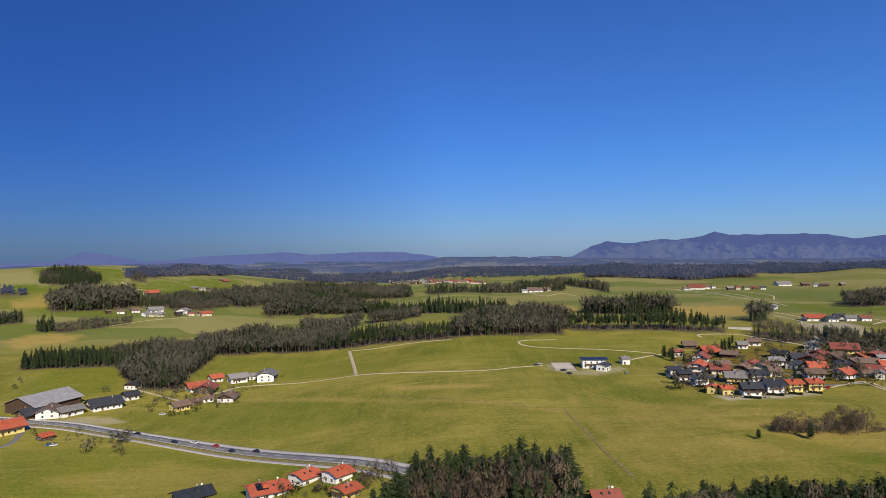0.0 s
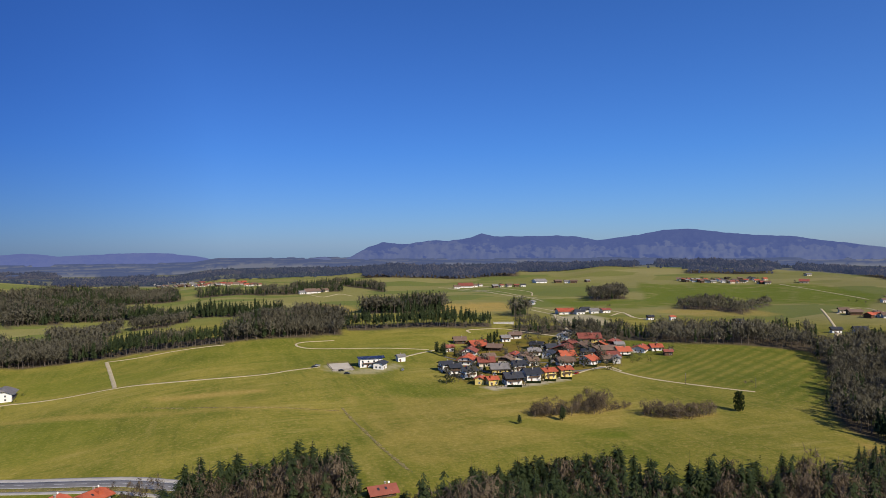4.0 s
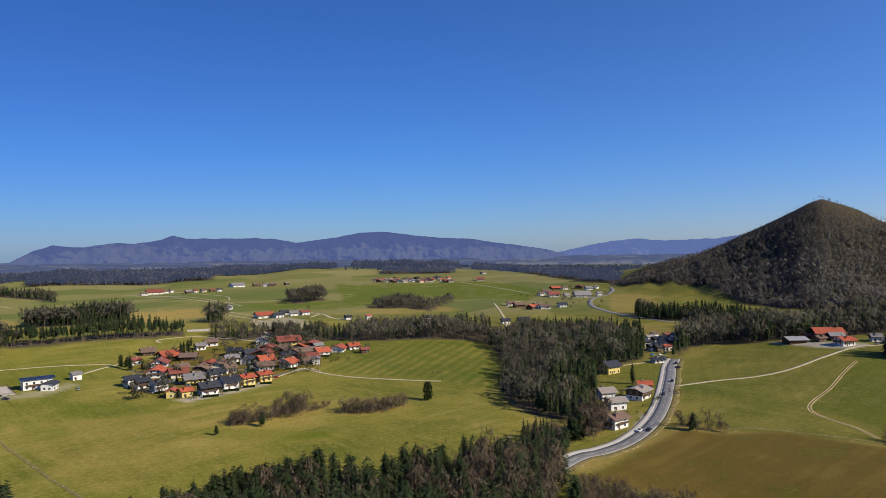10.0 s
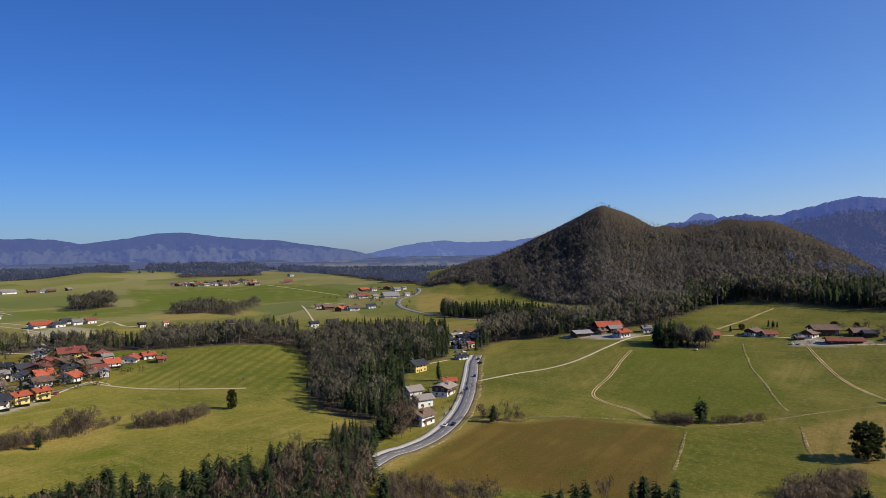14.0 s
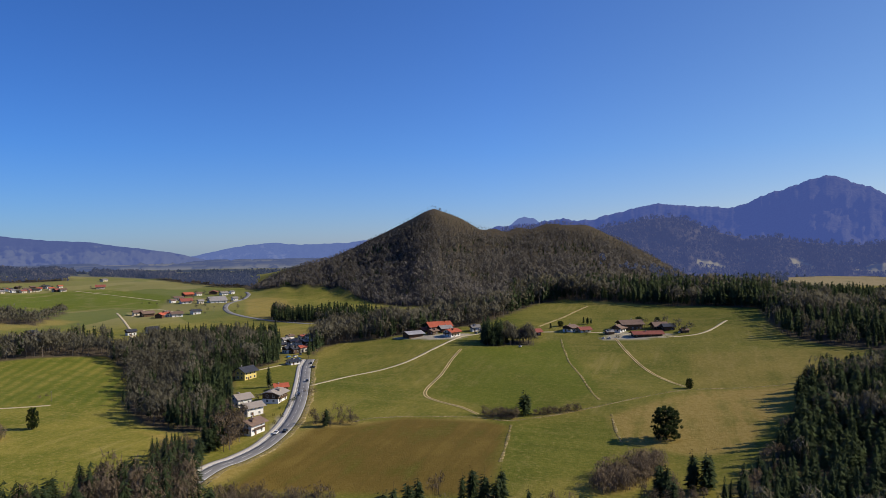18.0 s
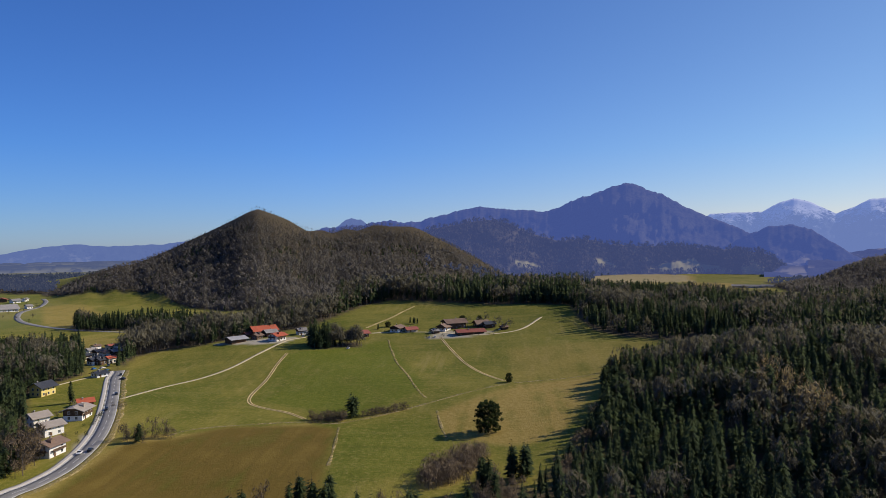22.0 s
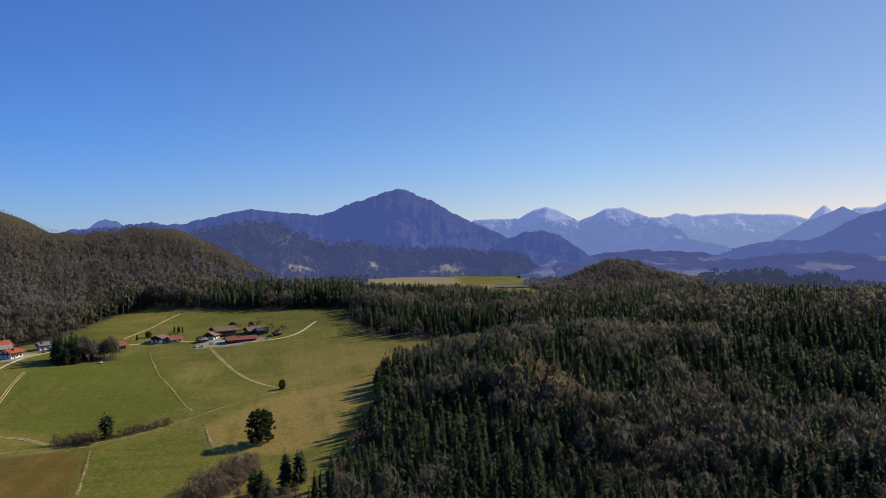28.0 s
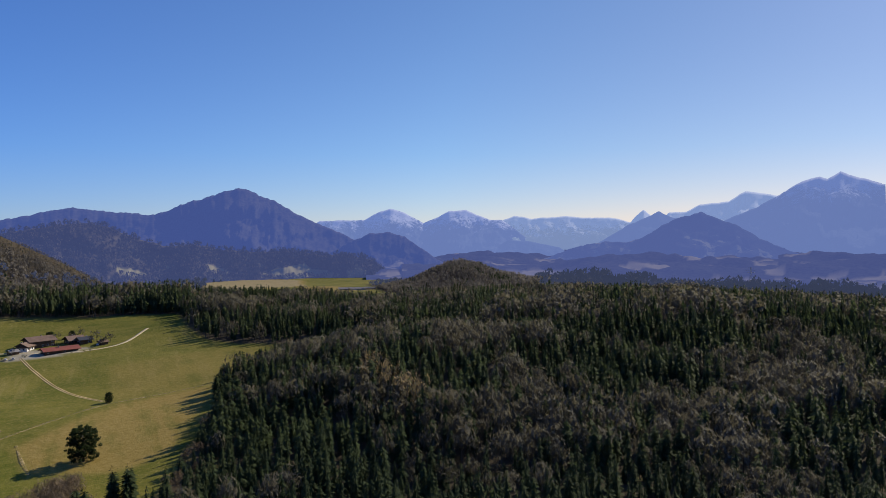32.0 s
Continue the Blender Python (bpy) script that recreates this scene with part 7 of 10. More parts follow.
house(-365.0, 1076.4, 62, 15.1, 12.9, 1.8, red_tile, cream_plaster, label="cream plaster house with a red tiled roof")
house(-377.2, 1079.0, 44, 6.7, 5.7, 1.8, brown_tile, cream_plaster, label="cream plaster house with a brown tiled roof")
house(-513.4, 1072.5, 42, 7.1, 6.0, 1.8, brown_tile, timber, label="dark timber house with a brown tiled roof")
house(-495.5, 1075.0, 66, 10.5, 8.9, 1.8, brown_tile, white_plaster, label="white plaster house with a brown tiled roof")
house(-479.1, 1088.9, 61, 11.6, 9.8, 1.8, brown_tile, white_plaster, label="white plaster house with a brown tiled roof")
house(-520.0, 1249.2, 57, 19.5, 16.6, 1.8, red_tile, timber, label="dark timber house with a red tiled roof")
house(-527.9, 1241.8, 26, 7.7, 6.5, 1.8, grey_tile, cream_plaster, label="cream plaster house with a grey roof")
house(-599.6, 1228.4, 34, 9.5, 8.0, 1.8, grey_tile, cream_plaster, label="cream plaster house with a grey roof")
house(-603.6, 1216.6, 60, 9.6, 8.1, 1.8, dark_red_tile, cream_plaster, label="cream plaster house with a dull red tiled roof")
house(-596.7, 1239.0, 42, 6.6, 5.6, 1.8, brown_tile, timber, label="dark timber house with a brown tiled roof")
house(-557.5, 1231.9, 31, 10.9, 9.2, 1.8, grey_tile, cream_plaster, label="cream plaster house with a grey roof")
house(-473.0, 1332.7, 69, 10.4, 8.8, 1.8, grey_tile, timber, label="dark timber house with a grey roof")
house(-458.0, 1329.8, 38, 9.7, 8.2, 1.8, grey_tile, cream_plaster, label="cream plaster house with a grey roof")
house(-443.4, 1331.2, 47, 8.3, 7.0, 1.8, brown_tile, cream_plaster, label="cream plaster house with a brown tiled roof")
house(-455.6, 1467.8, 60, 11.8, 10.0, 1.8, dark_red_tile, timber, label="dark timber house with a dull red tiled roof")
house(-466.9, 1473.6, 58, 7.9, 6.7, 1.8, brown_tile, timber, label="dark timber house with a brown tiled roof")
house(-136.6, 1512.9, 66, 26.0, 22.1, 1.8, brown_tile, timber, label="dark timber house with a brown tiled roof")
house(-149.1, 1480.0, 58, 8.7, 7.4, 1.8, brown_tile, white_plaster, label="white plaster house with a brown tiled roof")
house(-177.8, 1237.0, 50, 10.8, 9.2, 1.8, grey_tile, cream_plaster, label="cream plaster house with a grey roof")
house(-298.0, 2467.5, 53, 14.4, 12.2, 1.8, dark_red_tile, cream_plaster, label="cream plaster house with a dull red tiled roof")
house(-667.0, 2546.2, 61, 16.7, 14.2, 1.8, brown_tile, timber, label="dark timber house with a brown tiled roof")
house(-615.6, 2589.3, 63, 15.3, 13.0, 1.8, brown_tile, cream_plaster, label="cream plaster house with a brown tiled roof")
house(-558.1, 2473.3, 69, 15.3, 12.9, 1.8, brown_tile, white_plaster, label="white plaster house with a brown tiled roof")
house(-951.3, 2651.8, 63, 17.2, 14.6, 1.8, brown_tile, cream_plaster, label="cream plaster house with a brown tiled roof")
house(173.5, 1343.7, 78, 28.0, 23.8, 1.8, brown_tile, white_plaster, label="white plaster house with a brown tiled roof")
house(200.3, 1356.0, 68, 11.1, 9.4, 1.8, brown_tile, cream_plaster, label="cream plaster house with a brown tiled roof")
house(153.6, 1330.5, 82, 10.1, 8.6, 1.8, grey_tile, white_plaster, label="white plaster house with a grey roof")
house(507.3, 1406.4, 103, 28.5, 24.3, 1.8, dark_red_tile, white_plaster, label="white plaster house with a dull red tiled roof")
house(481.2, 1386.9, 100, 11.7, 10.0, 1.8, brown_tile, white_plaster, label="white plaster house with a brown tiled roof")
house(528.6, 1408.7, 88, 10.8, 9.2, 1.8, brown_tile, white_plaster, label="white plaster house with a brown tiled roof")
house(545.3, 1416.7, 86, 7.2, 6.1, 1.8, brown_tile, white_plaster, label="white plaster house with a brown tiled roof")
house(710.9, 1468.4, 91, 26.9, 22.8, 1.8, grey_tile, white_plaster, label="white plaster house with a grey roof")
house(567.4, 1352.4, 83, 8.5, 7.2, 1.8, dark_red_tile, cream_plaster, label="cream plaster house with a dull red tiled roof")
house(582.3, 1349.0, 82, 10.2, 8.7, 1.8, brown_tile, cream_plaster, label="cream plaster house with a brown tiled roof")
house(599.2, 1347.7, 97, 9.2, 7.8, 1.8, dark_red_tile, timber, label="dark timber house with a dull red tiled roof")
house(615.6, 1350.3, 100, 9.4, 8.0, 1.8, black_tile, white_plaster, label="white plaster house with a black roof")
house(754.0, 1460.0, 100, 14.2, 12.1, 1.8, brown_tile, timber, label="dark timber house with a brown tiled roof")
house(762.8, 1432.4, 113, 11.4, 9.7, 1.8, grey_tile, white_plaster, label="white plaster house with a grey roof")
house(774.5, 1422.0, 115, 13.9, 11.9, 1.8, brown_tile, timber, label="dark timber house with a brown tiled roof")
house(809.1, 1422.4, 81, 9.4, 8.0, 1.8, grey_tile, timber, label="dark timber house with a grey roof")
house(436.5, 826.5, 99, 20.5, 17.4, 1.8, red_tile, white_plaster, label="white plaster house with a red tiled roof")
house(448.1, 808.8, 95, 11.0, 9.3, 1.8, black_tile, white_plaster, label="white plaster house with a black roof")
house(470.2, 832.9, 99, 10.4, 8.9, 1.8, black_tile, white_plaster, label="white plaster house with a black roof")
house(468.6, 807.2, 101, 10.3, 8.7, 1.8, grey_tile, white_plaster, label="white plaster house with a grey roof")
house(482.3, 802.9, 92, 10.9, 9.2, 1.8, dark_red_tile, white_plaster, label="white plaster house with a dull red tiled roof")
house(452.3, 961.9, 37, 11.9, 9.5, 1.8, grey_tile, white_plaster, label="white plaster house with a grey roof")
house(550.8, 1347.2, 90, 10.5, 8.9, 1.8, grey_tile, timber, label="dark timber house with a grey roof")
house(545.4, 630.1, 107, 7.9, 6.7, 1.8, black_tile, white_plaster, label="white plaster house with a black roof")
house(483.8, 705.0, 100, 7.1, 6.0, 1.8, black_tile, white_plaster, label="white plaster house with a black roof")
house(507.9, 696.0, 102, 6.1, 5.2, 1.8, red_tile, white_plaster, label="white plaster house with a red tiled roof")
house(573.5, 529.7, 118, 8.6, 7.3, 1.8, black_tile, white_plaster, label="white plaster house with a black roof")
house(590.6, 517.8, 120, 10.5, 9.0, 1.8, black_tile, white_plaster, label="white plaster house with a black roof")
house(478.1, 548.0, 115, 10.0, 8.5, 1.8, dark_red_tile, white_plaster, label="white plaster house with a dull red tiled roof")
house(480.6, 569.0, 114, 6.5, 5.5, 1.8, brown_tile, cream_plaster, label="cream plaster house with a brown tiled roof")
house(1040.9, 833.8, 116, 15.7, 13.3, 1.8, red_tile, timber, label="dark timber house with a red tiled roof")
house(1070.6, 834.9, 112, 11.0, 9.3, 1.8, brown_tile, white_plaster, label="white plaster house with a brown tiled roof")
house(974.1, 798.9, 134, 13.7, 11.7, 1.8, brown_tile, white_plaster, label="white plaster house with a brown tiled roof")
house(933.3, 751.2, 127, 16.7, 14.2, 1.8, dark_red_tile, white_plaster, label="white plaster house with a dull red tiled roof")
house(937.0, 780.6, 106, 8.4, 7.1, 1.8, brown_tile, white_plaster, label="white plaster house with a brown tiled roof")
house(1114.3, 834.3, 55, 18.2, 14.5, 1.8, dark_red_tile, timber, label="dark timber house with a dull red tiled roof")
house(1099.9, 800.6, 115, 12.6, 10.7, 1.8, grey_tile, white_plaster, label="white plaster house with a grey roof")
house(961.9, 713.7, 128, 25.3, 21.5, 1.8, grey_tile, white_plaster, label="white plaster house with a grey roof")
house(933.8, 723.9, 115, 8.3, 7.1, 1.8, grey_tile, cream_plaster, label="cream plaster house with a grey roof")
house(1125.2, 801.2, 101, 7.9, 6.7, 1.8, grey_tile, white_plaster, label="white plaster house with a grey roof")
house(1014.9, 717.1, 113, 8.6, 7.3, 1.8, grey_tile, white_plaster, label="white plaster house with a grey roof")
house(728.6, 626.7, 69, 10.1, 8.5, 1.8, red_tile, timber, label="dark timber house with a red tiled roof")
house(740.4, 657.1, 114, 14.1, 12.0, 1.8, brown_tile, timber, label="dark timber house with a brown tiled roof")
house(758.5, 642.1, 80, 9.6, 8.2, 1.8, brown_tile, cream_plaster, label="cream plaster house with a brown tiled roof")
house(750.8, 619.9, 124, 13.4, 11.4, 1.8, brown_tile, white_plaster, label="white plaster house with a brown tiled roof")
house(785.4, 616.7, 118, 10.7, 9.1, 1.8, black_tile, white_plaster, label="white plaster house with a black roof")
house(749.3, 680.8, 124, 10.3, 8.7, 1.8, brown_tile, cream_plaster, label="cream plaster house with a brown tiled roof")
house(1120.4, 1109.7, 134, 16.2, 13.8, 1.8, dark_red_tile, cream_plaster, label="cream plaster house with a dull red tiled roof")
house(1284.2, 1261.6, 94, 12.3, 10.4, 1.8, grey_tile, cream_plaster, label="cream plaster house with a grey roof")
house(744.5, 630.3, 116, 6.0, 5.0, 1.8, red_tile, white_plaster, label="white plaster house with a red tiled roof")
house(979.6, 1317.9, 131, 9.4, 8.0, 1.8, brown_tile, cream_plaster, label="cream plaster house with a brown tiled roof")
house(981.4, 1311.2, 55, 8.0, 6.9, 1.8, red_tile, cream_plaster, label="cream plaster house with a red tiled roof")
house(970.4, 1287.8, 64, 10.2, 8.7, 1.8, dark_red_tile, timber, label="dark timber house with a dull red tiled roof")
house(970.9, 1279.7, 97, 7.6, 6.4, 1.8, grey_tile, timber, label="dark timber house with a grey roof")
house(989.3, 1294.8, 99, 10.2, 8.6, 1.8, dark_red_tile, white_plaster, label="white plaster house with a dull red tiled roof")
house(992.9, 1290.6, 87, 7.2, 6.1, 1.8, grey_tile, white_plaster, label="white plaster house with a grey roof")
house(978.6, 1263.5, 117, 10.2, 8.7, 1.8, brown_tile, white_plaster, label="white plaster house with a brown tiled roof")
house(996.3, 1277.5, 96, 8.3, 7.1, 1.8, grey_tile, cream_plaster, label="cream plaster house with a grey roof")
house(983.7, 1253.0, 98, 8.6, 7.3, 1.8, dark_red_tile, timber, label="dark timber house with a dull red tiled roof")
house(976.4, 1235.2, 106, 8.9, 7.6, 1.8, brown_tile, timber, label="dark timber house with a brown tiled roof")
house(1006.0, 1263.9, 94, 7.7, 6.5, 1.8, red_tile, white_plaster, label="white plaster house with a red tiled roof")
house(986.4, 1231.1, 53, 14.0, 11.2, 1.8, brown_tile, cream_plaster, label="cream plaster house with a brown tiled roof")
house(994.1, 1232.2, 105, 7.2, 6.1, 1.8, dark_red_tile, white_plaster, label="white plaster house with a dull red tiled roof")
house(992.6, 1222.1, 112, 10.4, 8.8, 1.8, grey_tile, cream_plaster, label="cream plaster house with a grey roof")
house(1020.3, 1247.8, 67, 8.4, 7.1, 1.8, grey_tile, timber, label="dark timber house with a grey roof")
house(1022.5, 1241.9, 59, 11.2, 9.6, 1.8, red_tile, white_plaster, label="white plaster house with a red tiled roof")
house(1028.0, 1240.4, 91, 7.5, 6.4, 1.8, black_tile, timber, label="dark timber house with a black roof")
house(1015.2, 1216.7, 106, 10.2, 8.6, 1.8, grey_tile, white_plaster, label="white plaster house with a grey roof")
house(1061.5, 1263.4, 67, 8.6, 7.3, 1.8, brown_tile, timber, label="dark timber house with a brown tiled roof")
house(1022.5, 1209.0, 110, 6.8, 5.8, 1.8, grey_tile, timber, label="dark timber house with a grey roof")
house(1020.4, 1198.6, 104, 9.7, 8.2, 1.8, dark_red_tile, cream_plaster, label="cream plaster house with a dull red tiled roof")
house(1049.5, 1224.4, 116, 10.8, 9.2, 1.8, brown_tile, white_plaster, label="white plaster house with a brown tiled roof")
house(1031.8, 1195.9, 69, 9.1, 7.7, 1.8, dark_red_tile, cream_plaster, label="cream plaster house with a dull red tiled roof")
house(1082.3, 1246.0, 116, 8.8, 7.5, 1.8, brown_tile, timber, label="dark timber house with a brown tiled roof")
house(1043.6, 1193.5, 116, 11.0, 9.3, 1.8, black_tile, cream_plaster, label="cream plaster house with a black roof")
house(1062.5, 1207.0, 122, 9.3, 7.9, 1.8, red_tile, white_plaster, label="white plaster house with a red tiled roof")
house(1089.6, 1229.5, 70, 7.3, 6.2, 1.8, grey_tile, white_plaster, label="white plaster house with a grey roof")
house(1094.4, 1226.7, 132, 11.2, 9.5, 1.8, black_tile, cream_plaster, label="cream plaster house with a black roof")
house(1094.7, 1219.1, 102, 7.2, 6.1, 1.8, black_tile, white_plaster, label="white plaster house with a black roof")
house(1072.2, 1186.2, 112, 8.7, 7.4, 1.8, red_tile, cream_plaster, label="cream plaster house with a red tiled roof")
house(1051.7, 1155.9, 89, 6.4, 5.4, 1.8, brown_tile, cream_plaster, label="cream plaster house with a brown tiled roof")
house(1053.0, 1149.6, 104, 9.4, 8.0, 1.8, dark_red_tile, timber, label="dark timber house with a dull red tiled roof")
house(1102.4, 1195.5, 106, 7.7, 6.5, 1.8, red_tile, cream_plaster, label="cream plaster house with a red tiled roof")
house(1057.4, 1139.4, 119, 10.4, 8.8, 1.8, brown_tile, cream_plaster, label="cream plaster house with a brown tiled roof")
house(-158.1, 2113.8, 72, 11.7, 10.0, 1.6, grey_tile, cream_plaster, label="cream plaster house with a grey roof")
house(-137.1, 1918.8, 63, 9.4, 7.9, 1.6, grey_tile, timber, label="dark timber house with a grey roof")
house(-143.4, 2107.1, 54, 9.6, 8.2, 1.6, brown_tile, timber, label="dark timber house with a brown tiled roof")
house(-123.8, 1914.9, 67, 10.0, 8.6, 1.6, brown_tile, white_plaster, label="white plaster house with a brown tiled roof")
house(-116.8, 1905.2, 47, 7.9, 6.7, 1.6, brown_tile, cream_plaster, label="cream plaster house with a brown tiled roof")
house(-126.5, 2186.8, 69, 11.2, 9.5, 1.6, grey_tile, cream_plaster, label="cream plaster house with a grey roof")
house(-118.5, 2174.8, 57, 12.2, 10.3, 1.6, brown_tile, white_plaster, label="white plaster house with a brown tiled roof")
house(-93.4, 1827.6, 47, 10.2, 8.7, 1.6, brown_tile, cream_plaster, label="cream plaster house with a brown tiled roof")
house(-93.6, 1962.0, 64, 8.3, 7.0, 1.6, grey_tile, cream_plaster, label="cream plaster house with a grey roof")
house(-79.7, 1797.6, 78, 11.6, 9.8, 1.6, brown_tile, timber, label="dark timber house with a brown tiled roof")
house(-79.1, 1931.7, 86, 12.7, 10.8, 1.6, grey_tile, cream_plaster, label="cream plaster house with a grey roof")
house(-66.9, 1780.0, 67, 7.6, 6.5, 1.6, brown_tile, white_plaster, label="white plaster house with a brown tiled roof")
house(-60.4, 1765.8, 51, 8.8, 7.4, 1.6, brown_tile, timber, label="dark timber house with a brown tiled roof")
house(-60.2, 1955.6, 79, 10.5, 8.9, 1.6, grey_tile, white_plaster, label="white plaster house with a grey roof")
house(-49.2, 1794.6, 76, 11.0, 9.3, 1.6, grey_tile, white_plaster, label="white plaster house with a grey roof")
house(-40.5, 1687.6, 59, 7.5, 6.3, 1.6, brown_tile, white_plaster, label="white plaster house with a brown tiled roof")
house(-34.4, 1665.5, 57, 9.2, 7.8, 1.6, dark_red_tile, cream_plaster, label="cream plaster house with a dull red tiled roof")
house(-31.7, 1842.4, 94, 12.6, 10.7, 1.6, dark_red_tile, cream_plaster, label="cream plaster house with a dull red tiled roof")
house(-22.8, 1643.6, 46, 9.0, 7.6, 1.6, dark_red_tile, cream_plaster, label="cream plaster house with a dull red tiled roof")
house(-17.5, 1676.4, 52, 9.3, 8.0, 1.6, dark_red_tile, white_plaster, label="white plaster house with a dull red tiled roof")
house(-12.0, 1691.8, 77, 8.8, 7.6, 1.6, dark_red_tile, white_plaster, label="white plaster house with a dull red tiled roof")
house(-6.1, 1661.5, 68, 8.5, 7.2, 1.6, brown_tile, cream_plaster, label="cream plaster house with a brown tiled roof")
house(-0.5, 1675.5, 65, 6.9, 5.9, 1.6, brown_tile, white_plaster, label="white plaster house with a brown tiled roof")
house(5.0, 1619.2, 66, 9.0, 7.6, 1.6, grey_tile, timber, label="dark timber house with a grey roof")
house(10.8, 1669.7, 74, 8.6, 7.3, 1.6, brown_tile, cream_plaster, label="cream plaster house with a brown tiled roof")
house(16.5, 1666.5, 76, 10.5, 8.9, 1.6, red_tile, white_plaster, label="white plaster house with a red tiled roof")
house(21.8, 1646.2, 85, 9.8, 8.3, 1.6, dark_red_tile, white_plaster, label="white plaster house with a dull red tiled roof")
house(26.5, 1596.2, 81, 9.3, 7.9, 1.6, brown_tile, cream_plaster, label="cream plaster house with a brown tiled roof")
house(32.9, 1645.8, 76, 9.6, 8.2, 1.6, dark_red_tile, cream_plaster, label="cream plaster house with a dull red tiled roof")
house(39.0, 1666.2, 48, 7.9, 6.8, 1.6, brown_tile, cream_plaster, label="cream plaster house with a brown tiled roof")
house(44.1, 1645.7, 86, 11.1, 9.4, 1.6, brown_tile, cream_plaster, label="cream plaster house with a brown tiled roof")
house(51.9, 1717.2, 67, 7.4, 6.3, 1.6, dark_red_tile, timber, label="dark timber house with a dull red tiled roof")
house(55.3, 1648.2, 69, 7.4, 6.3, 1.6, dark_red_tile, white_plaster, label="white plaster house with a dull red tiled roof")
house(64.0, 1729.0, 74, 9.9, 8.5, 1.6, red_tile, timber, label="dark timber house with a red tiled roof")
house(64.1, 1589.1, 82, 9.4, 8.0, 1.6, red_tile, white_plaster, label="white plaster house with a red tiled roof")
house(69.6, 1589.8, 75, 8.8, 7.5, 1.6, dark_red_tile, white_plaster, label="white plaster house with a dull red tiled roof")
house(75.0, 1590.6, 52, 8.7, 7.4, 1.6, dark_red_tile, white_plaster, label="white plaster house with a dull red tiled roof")
house(83.2, 1646.6, 83, 8.8, 7.5, 1.6, brown_tile, cream_plaster, label="cream plaster house with a brown tiled roof")
house(86.1, 1596.9, 98, 9.5, 8.1, 1.6, brown_tile, cream_plaster, label="cream plaster house with a brown tiled roof")
house(91.5, 1597.0, 69, 8.4, 7.1, 1.6, dark_red_tile, cream_plaster, label="cream plaster house with a dull red tiled roof")
house(1415.5, -465.4, 18, 20.0, 11.0, 1.3, grey_tile, cream_plaster, label="cream plaster farm building with a grey roof")
house(1396.8, -489.2, 20, 30.0, 13.0, 1.3, grey_tile, white_plaster, label="long white barn with a grey roof")
house(1383.4, -511.7, 20, 22.0, 12.0, 1.3, grey_tile, cream_plaster, label="long cream barn with a grey roof")
pole(309.3, 343.2, 6)
pole(278.4, 368.7, 7)
pole(264.3, 422.1, 9)
pole(275.7, 437.3, 9.5)
parapet(282.4, 667.8, 107, 21.0)

# ---- terraces and clipped hedges before the village houses ----
def hedge(x, y, heading, length, tall, deep):
    """A clipped evergreen hedge: a dense core under a shell of small leaves."""
    rng = random.Random(int(x * 11 + y * 3))
    ob = tagged(new("garden_hedge"), "clipped dark green hedge in a village garden", "hedge", "garden hedges")
    ob.matrix_basis = pose(x, y, float(height(x, y)) - 0.1, 0, 0, 90 - heading)
    part("core", boxed(-length / 2 + 0.15, length / 2 - 0.15, -deep / 2 + 0.15, deep / 2 - 0.15, 0, tall - 0.15), leaves, ob)
    bm = bmesh.new()
    for _ in range(int(length * 26)):
        side = rng.randrange(3)
        p = Vector((rng.uniform(-length / 2, length / 2), rng.uniform(-deep / 2, deep / 2) if side == 2 else (deep / 2 if side else -deep / 2) + rng.uniform(-0.12, 0.08), tall + rng.uniform(-0.15, 0.1) if side == 2 else rng.uniform(0.1, tall)))
        bm.faces.new([bm.verts.new(p + Vector((rng.uniform(-0.3, 0.3), rng.uniform(-0.3, 0.3), rng.uniform(-0.3, 0.3)))) for _ in range(3)])
    part("leaf_shell", bm, leaves, ob)


def terrace(x, y, heading, length, deep):
    """A paved terrace with a low step along its front."""
    ob = tagged(new("terrace"), "pale paved terrace beside a village house", "terrace", "garden terraces")
    ob.matrix_basis = pose(x, y, float(height(x, y)), 0, 0, 90 - heading)
    part("slab", boxed(-length / 2, length / 2, -deep / 2, deep / 2, -1.2, 0.3), paving, ob)
    part("step", boxed(-0.9, 0.9, deep / 2, deep / 2 + 0.4, -1.2, 0.15), concrete, ob)
    part("step", boxed(-0.9, 0.9, -deep / 2 - 0.4, -deep / 2, -1.2, 0.15), concrete, ob)


for hx, hy, wide in ((157.2, 478.8, 8), (158.8, 464.3, 8), (163.1, 447.3, 9), (178.7, 409.5, 10), (194.6, 415.2, 10), (207.1, 416.2, 8), (220.1, 418.5, 8), (187.4, 451.9, 10), (239.4, 453.7, 10), (257.7, 451.7, 9), (278.1, 460.2, 12), (301.3, 476.3, 9)):
    far = math.hypot(hx, hy)
    ux, uy, turn = hx / far, hy / far, math.degrees(math.atan2(hx, hy)) + 90
    terrace(hx - ux * (wide / 2 + 2.0), hy - uy * (wide / 2 + 2.0), turn, wide * 0.9, 3.2)
    hedge(hx - ux * (wide / 2 + 5.6) + uy * 1.5, hy - uy * (wide / 2 + 5.6) - ux * 1.5, turn, wide * 0.95, 1.5, 0.9)


